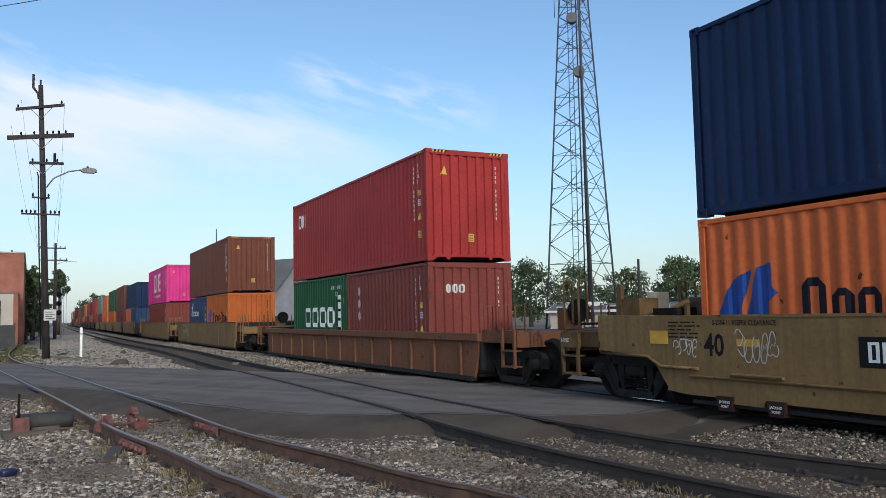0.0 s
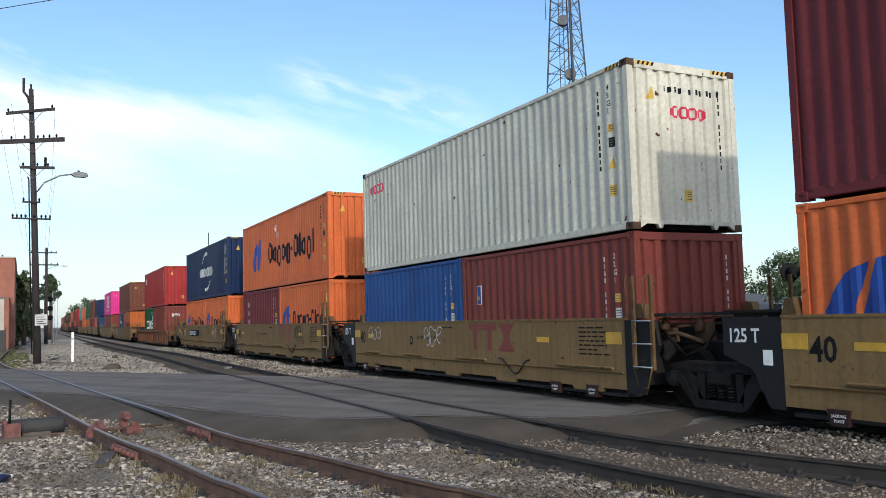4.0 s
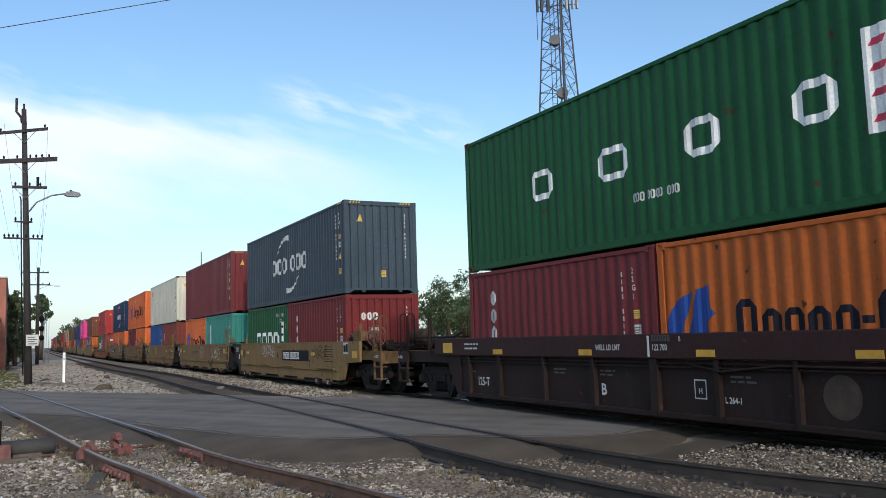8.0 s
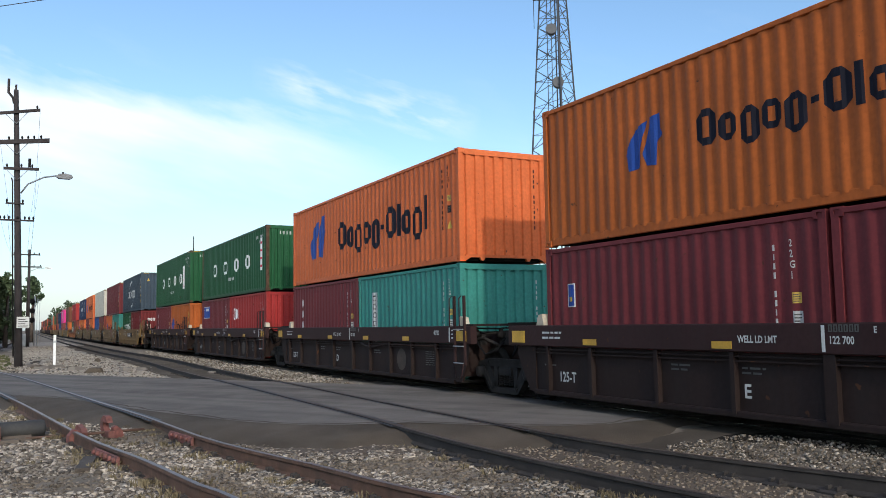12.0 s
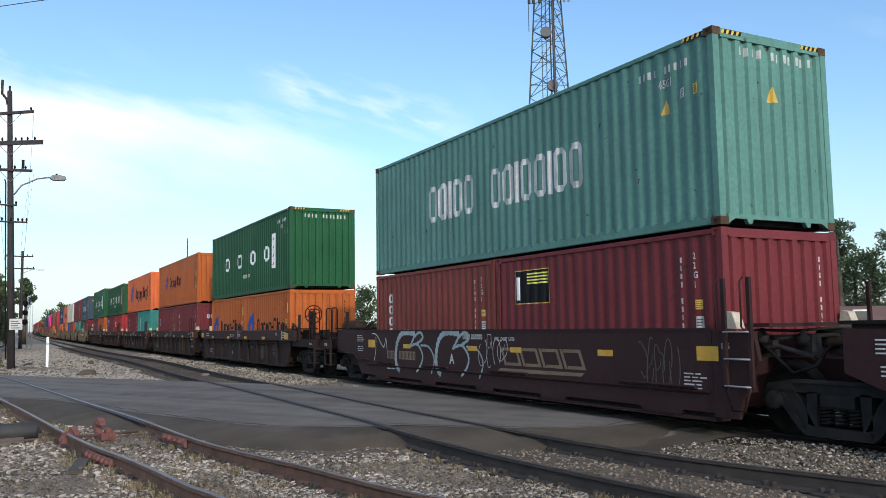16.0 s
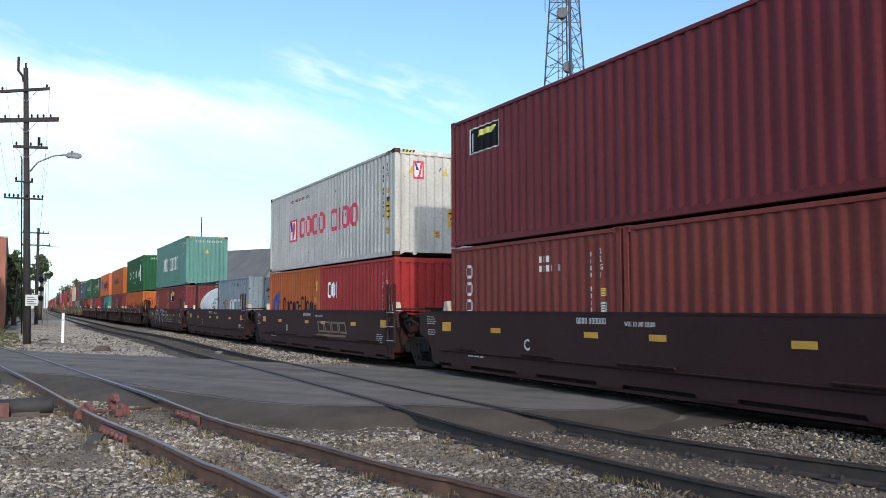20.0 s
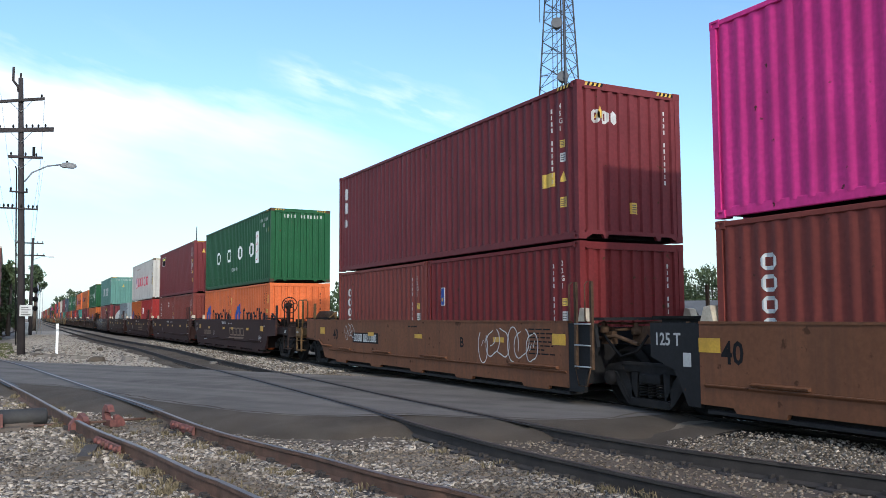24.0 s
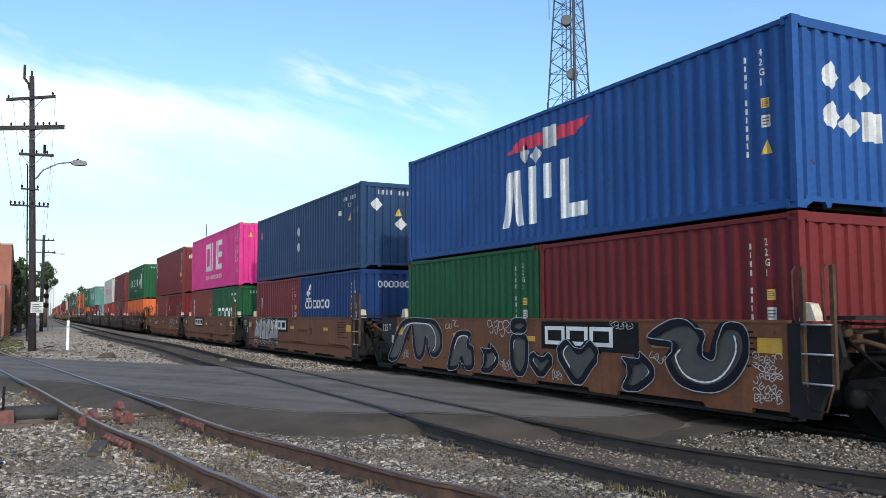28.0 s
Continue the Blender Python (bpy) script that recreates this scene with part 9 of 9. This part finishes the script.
def house(x, y, w, d, eave, ridge, turn, roof, wall, label, windows=3):
    ob = thing("house", label, "house", m=pose(x, y, GROUND_Z, 0, 0, turn))
    part("wall", Geo().box(-w / 2, w / 2, -d / 2, d / 2, 0, eave), wall, ob)
    for s in (-1, 1):
        part("gable", Geo().prism_x([(-d / 2, eave), (d / 2, eave), (0, ridge - 0.15)], *sorted((s * w / 2, s * (w / 2 - 0.15)))), wall, ob)
        slope = [(s * (d / 2 + 0.4), eave - 0.2), (0, ridge), (0, ridge + 0.14), (s * (d / 2 + 0.4), eave - 0.06)]
        part("roof", Geo().prism_x(slope, -w / 2 - 0.4, w / 2 + 0.4), roof, ob)
        part("bargeboard", Geo().prism_x([(s * (d / 2 + 0.42), eave - 0.26), (0, ridge - 0.1), (0, ridge + 0.16), (s * (d / 2 + 0.42), eave - 0.04)], -w / 2 - 0.44, -w / 2 - 0.405), M_WALLW, ob)
        part("fascia", Geo().box(-w / 2 - 0.4, w / 2 + 0.4, *sorted((s * (d / 2 + 0.4), s * (d / 2 + 0.46))), eave - 0.26, eave - 0.06), M_WALLW, ob)
    for i in range(windows):
        u = -w / 2 + w * (i + 0.5) / windows
        fr = part("window", Geo().box(u - 0.5, u + 0.5, -d / 2 - 0.05, -d / 2 + 0.02, 0.9, 2.2), M_WALLW, ob)
        part("pane", Geo().box(u - 0.42, u + 0.42, -d / 2 - 0.07, -d / 2 - 0.055, 0.98, 2.12), M_GLASS, fr)
    door = part("door", Geo().box(w / 2 - 1.3, w / 2 - 0.4, -d / 2 - 0.05, -d / 2 + 0.02, 0, 2.05), M_ROOFR, ob)
    return ob


house(25.6, 99, 9, 9, 3.8, 8.5, -60, M_ROOFG, M_SIDINGG, "grey house with a steep grey gable roof", 4)
house(42.5, 30.0, 9, 8, 1.2, 2.3, -20, M_ROOFR, M_RENDER, "low building with a brown gable roof and white trim", 3)
house(61.5, 59, 10, 8, 1.6, 3.0, -50, M_ROOFG, M_WALLW, "white house with a dark gable roof among trees", 3)
house(50, 62, 14, 6, 1.9, 2.3, -52, M_ROOFG, M_RENDER, "low pale building with a row of windows", 6)


# ---- trees ----
def leaf_cloud(g, rnd, centre, radius, count, size):
    for k in range(count):
        d = Vector((rnd.gauss(0, 1), rnd.gauss(0, 1), rnd.gauss(0, 0.8)))
        p = Vector(centre) + d.normalized() * radius * rnd.random() ** 0.5
        a = Vector((rnd.gauss(0, 1), rnd.gauss(0, 1), rnd.gauss(0, 1))).normalized()
        b = a.cross(Vector((rnd.gauss(0, 1), rnd.gauss(0, 1), rnd.gauss(0, 1)))).normalized()
        s = size * rnd.uniform(0.6, 1.3)
        g.poly([p - a * s, p + b * s * 0.55, p + a * s, p - b * s * 0.55])


def tree(x, y, h, w, seed, mat, label, kind="broad", leaf=0.26, base=0.25):
    rnd = random.Random(seed)
    ob = thing("tree", label, "tree", m=pose(x, y, GROUND_Z, 0, 0, rnd.uniform(0, 360)))
    lean = Vector((rnd.uniform(-0.04, 0.04), rnd.uniform(-0.04, 0.04), 1))
    tr = 0.035 * h
    trunk = part("trunk", Geo().tube([lean * (h * k) for k in (0, 0.25, 0.5, 0.75, 0.95)], tr, 9, 0.03), M_BARK, ob)
    crown = Geo()
    n = int(26 + w * 7) if kind != "pine" else int(14 + w * 4)
    for i in range(n):
        t = rnd.random()
        if kind == "pine":
            z = h * (0.55 + 0.43 * t)
            r = w / 2 * (1.05 - 0.75 * t) * rnd.uniform(0.35, 1.0)
        else:
            z = h * (base + (1 - base) * t)
            r = w / 2 * math.sin(math.pi * (0.14 + 0.8 * t)) ** 0.7 * rnd.uniform(0.25, 1.0)
        a = rnd.uniform(0, math.tau)
        c = Vector((r * math.cos(a), r * math.sin(a), z))
        if i % 9 == 0:
            s = lean * (z * rnd.uniform(0.55, 0.85))
            part("limb", Geo().tube([s, s.lerp(c, 0.5) + Vector((0, 0, 0.1)), c], 0.012 * h * 0.5, 5, 0.02), M_BARK, ob)
        rad = (0.085 if kind == "pine" else 0.13) * w * rnd.uniform(0.7, 1.3)
        leaf_cloud(crown, rnd, c, rad, int(36 * (0.26 / leaf) ** 1.4), leaf * 0.85)
    tagged(part("crown", crown, mat, ob), kind="stuff")
    return ob


G1 = "leafy green tree behind the train"
for i, (x, y, h, w) in enumerate(((49.5, 97, 8.6, 6.5), (53.2, 96.5, 9.6, 7.5), (46.5, 100, 7.6, 5), (54, 86, 7.6, 8), (58.5, 82.5, 6.8, 7), (63, 79, 6.4, 7), (67, 72, 6.6, 7), (60, 67, 6.8, 5.5),
                                  (71, 70, 6.8, 7), (69, 60, 6.8, 7), (66, 52, 7.0, 7), (58, 46, 7.0, 7), (43, 103, 6.6, 6), (52, 92, 6.5, 8), (75, 60, 7.5, 8))):
    tree(x, y, h, w, 100 + i, M_LEAF if i % 3 else M_LEAF_D, G1, leaf=0.2)
tree(48.6, 36.0, 8.2, 4.6, 31, M_LEAF_D, "tall dark pine with an open crown", "pine", 0.11)
tree(50.3, 33.4, 7.2, 5.0, 32, M_LEAF_D, "tall dark pine with an open crown", "pine", 0.11)
tree(52, 37.5, 6.2, 6.0, 33, M_LEAF, "broad green tree beside the pines", leaf=0.13)
tree(46, 38.5, 4.8, 5.0, 34, M_LEAF, "broad green tree beside the pines", leaf=0.13)
tree(54, 33, 6.0, 6.5, 35, M_LEAF, "broad green tree beside the pines", leaf=0.13)
tree(0.1, 91, 7.0, 2.8, 41, M_LEAF, "dense dark green tree beside the brick building", leaf=0.24, base=0.05)
tree(-0.6, 100, 6.8, 4.0, 42, M_LEAF, "dense dark green tree beside the brick building", leaf=0.24, base=0.05)
tree(3.3, 128, 8.8, 3.2, 43, M_LEAF_D, "open-crowned tree behind the railway signal", leaf=0.2, base=0.62)
tree(1.0, 120, 6.2, 2.6, 44, M_LEAF_D, "dense dark green tree beside the brick building", leaf=0.3, base=0.1)


for i, (x, y, h) in enumerate(((17.4, 290, 10.2), (20.4, 286, 9.4), (15.6, 300, 8.8), (24.0, 280, 8.4))):
    tree(x, y, h, h * 0.75, 160 + i, M_LEAF_D, "distant dark tree beside the line", leaf=0.34, base=0.2)


def far_woods():
    """A belt of distant trees along the line and round the horizon."""
    rnd = random.Random(77)
    g = Geo()
    for i in range(330):
        if i < 120:
            y = rnd.uniform(150, 420)
            x = bend(y) + rnd.choice((rnd.uniform(-16, -3), rnd.uniform(17, 40) + y * 0.03))
            h = rnd.uniform(5, 8.5) if x > 10 else rnd.uniform(4, 8)
        else:
            a = radians(rnd.uniform(-40, 110))
            d = rnd.uniform(130, 420)
            x, y = d * math.sin(a), d * math.cos(a)
            if abs(x - TRACK_X - bend(max(0, y))) < 9:
                continue
            h = rnd.uniform(5, 10)
        for k in range(9):
            z = h * rnd.uniform(0.1, 0.92)
            leaf_cloud(g, rnd, (x + rnd.gauss(0, 1.6), y + rnd.gauss(0, 1.6), z), 1.5, 26, 0.5)
    solid("far_trees", g, M_LEAF_D, "distant belt of dark green trees", "trees", "stuff")


far_woods()


# ---- what moves ----
def motions():
    for ob, y, z in MOVERS:
        rows = []
        for t in range(0, 29):
            q = y + run(t)
            rows.append((t, pose(TRACK_X + bend(q), q, z, 0, 0, heading(q))))
        walk(ob, rows)
    for ws in ROLLERS:
        y = ws.location.y
        rows = []
        for k in range(0, 421):
            t = k * 2 / 30
            rows.append((t, pose(0, y, WHEEL_R, -math.degrees(run(t) / WHEEL_R))))
        walk(ws, rows)


motions()
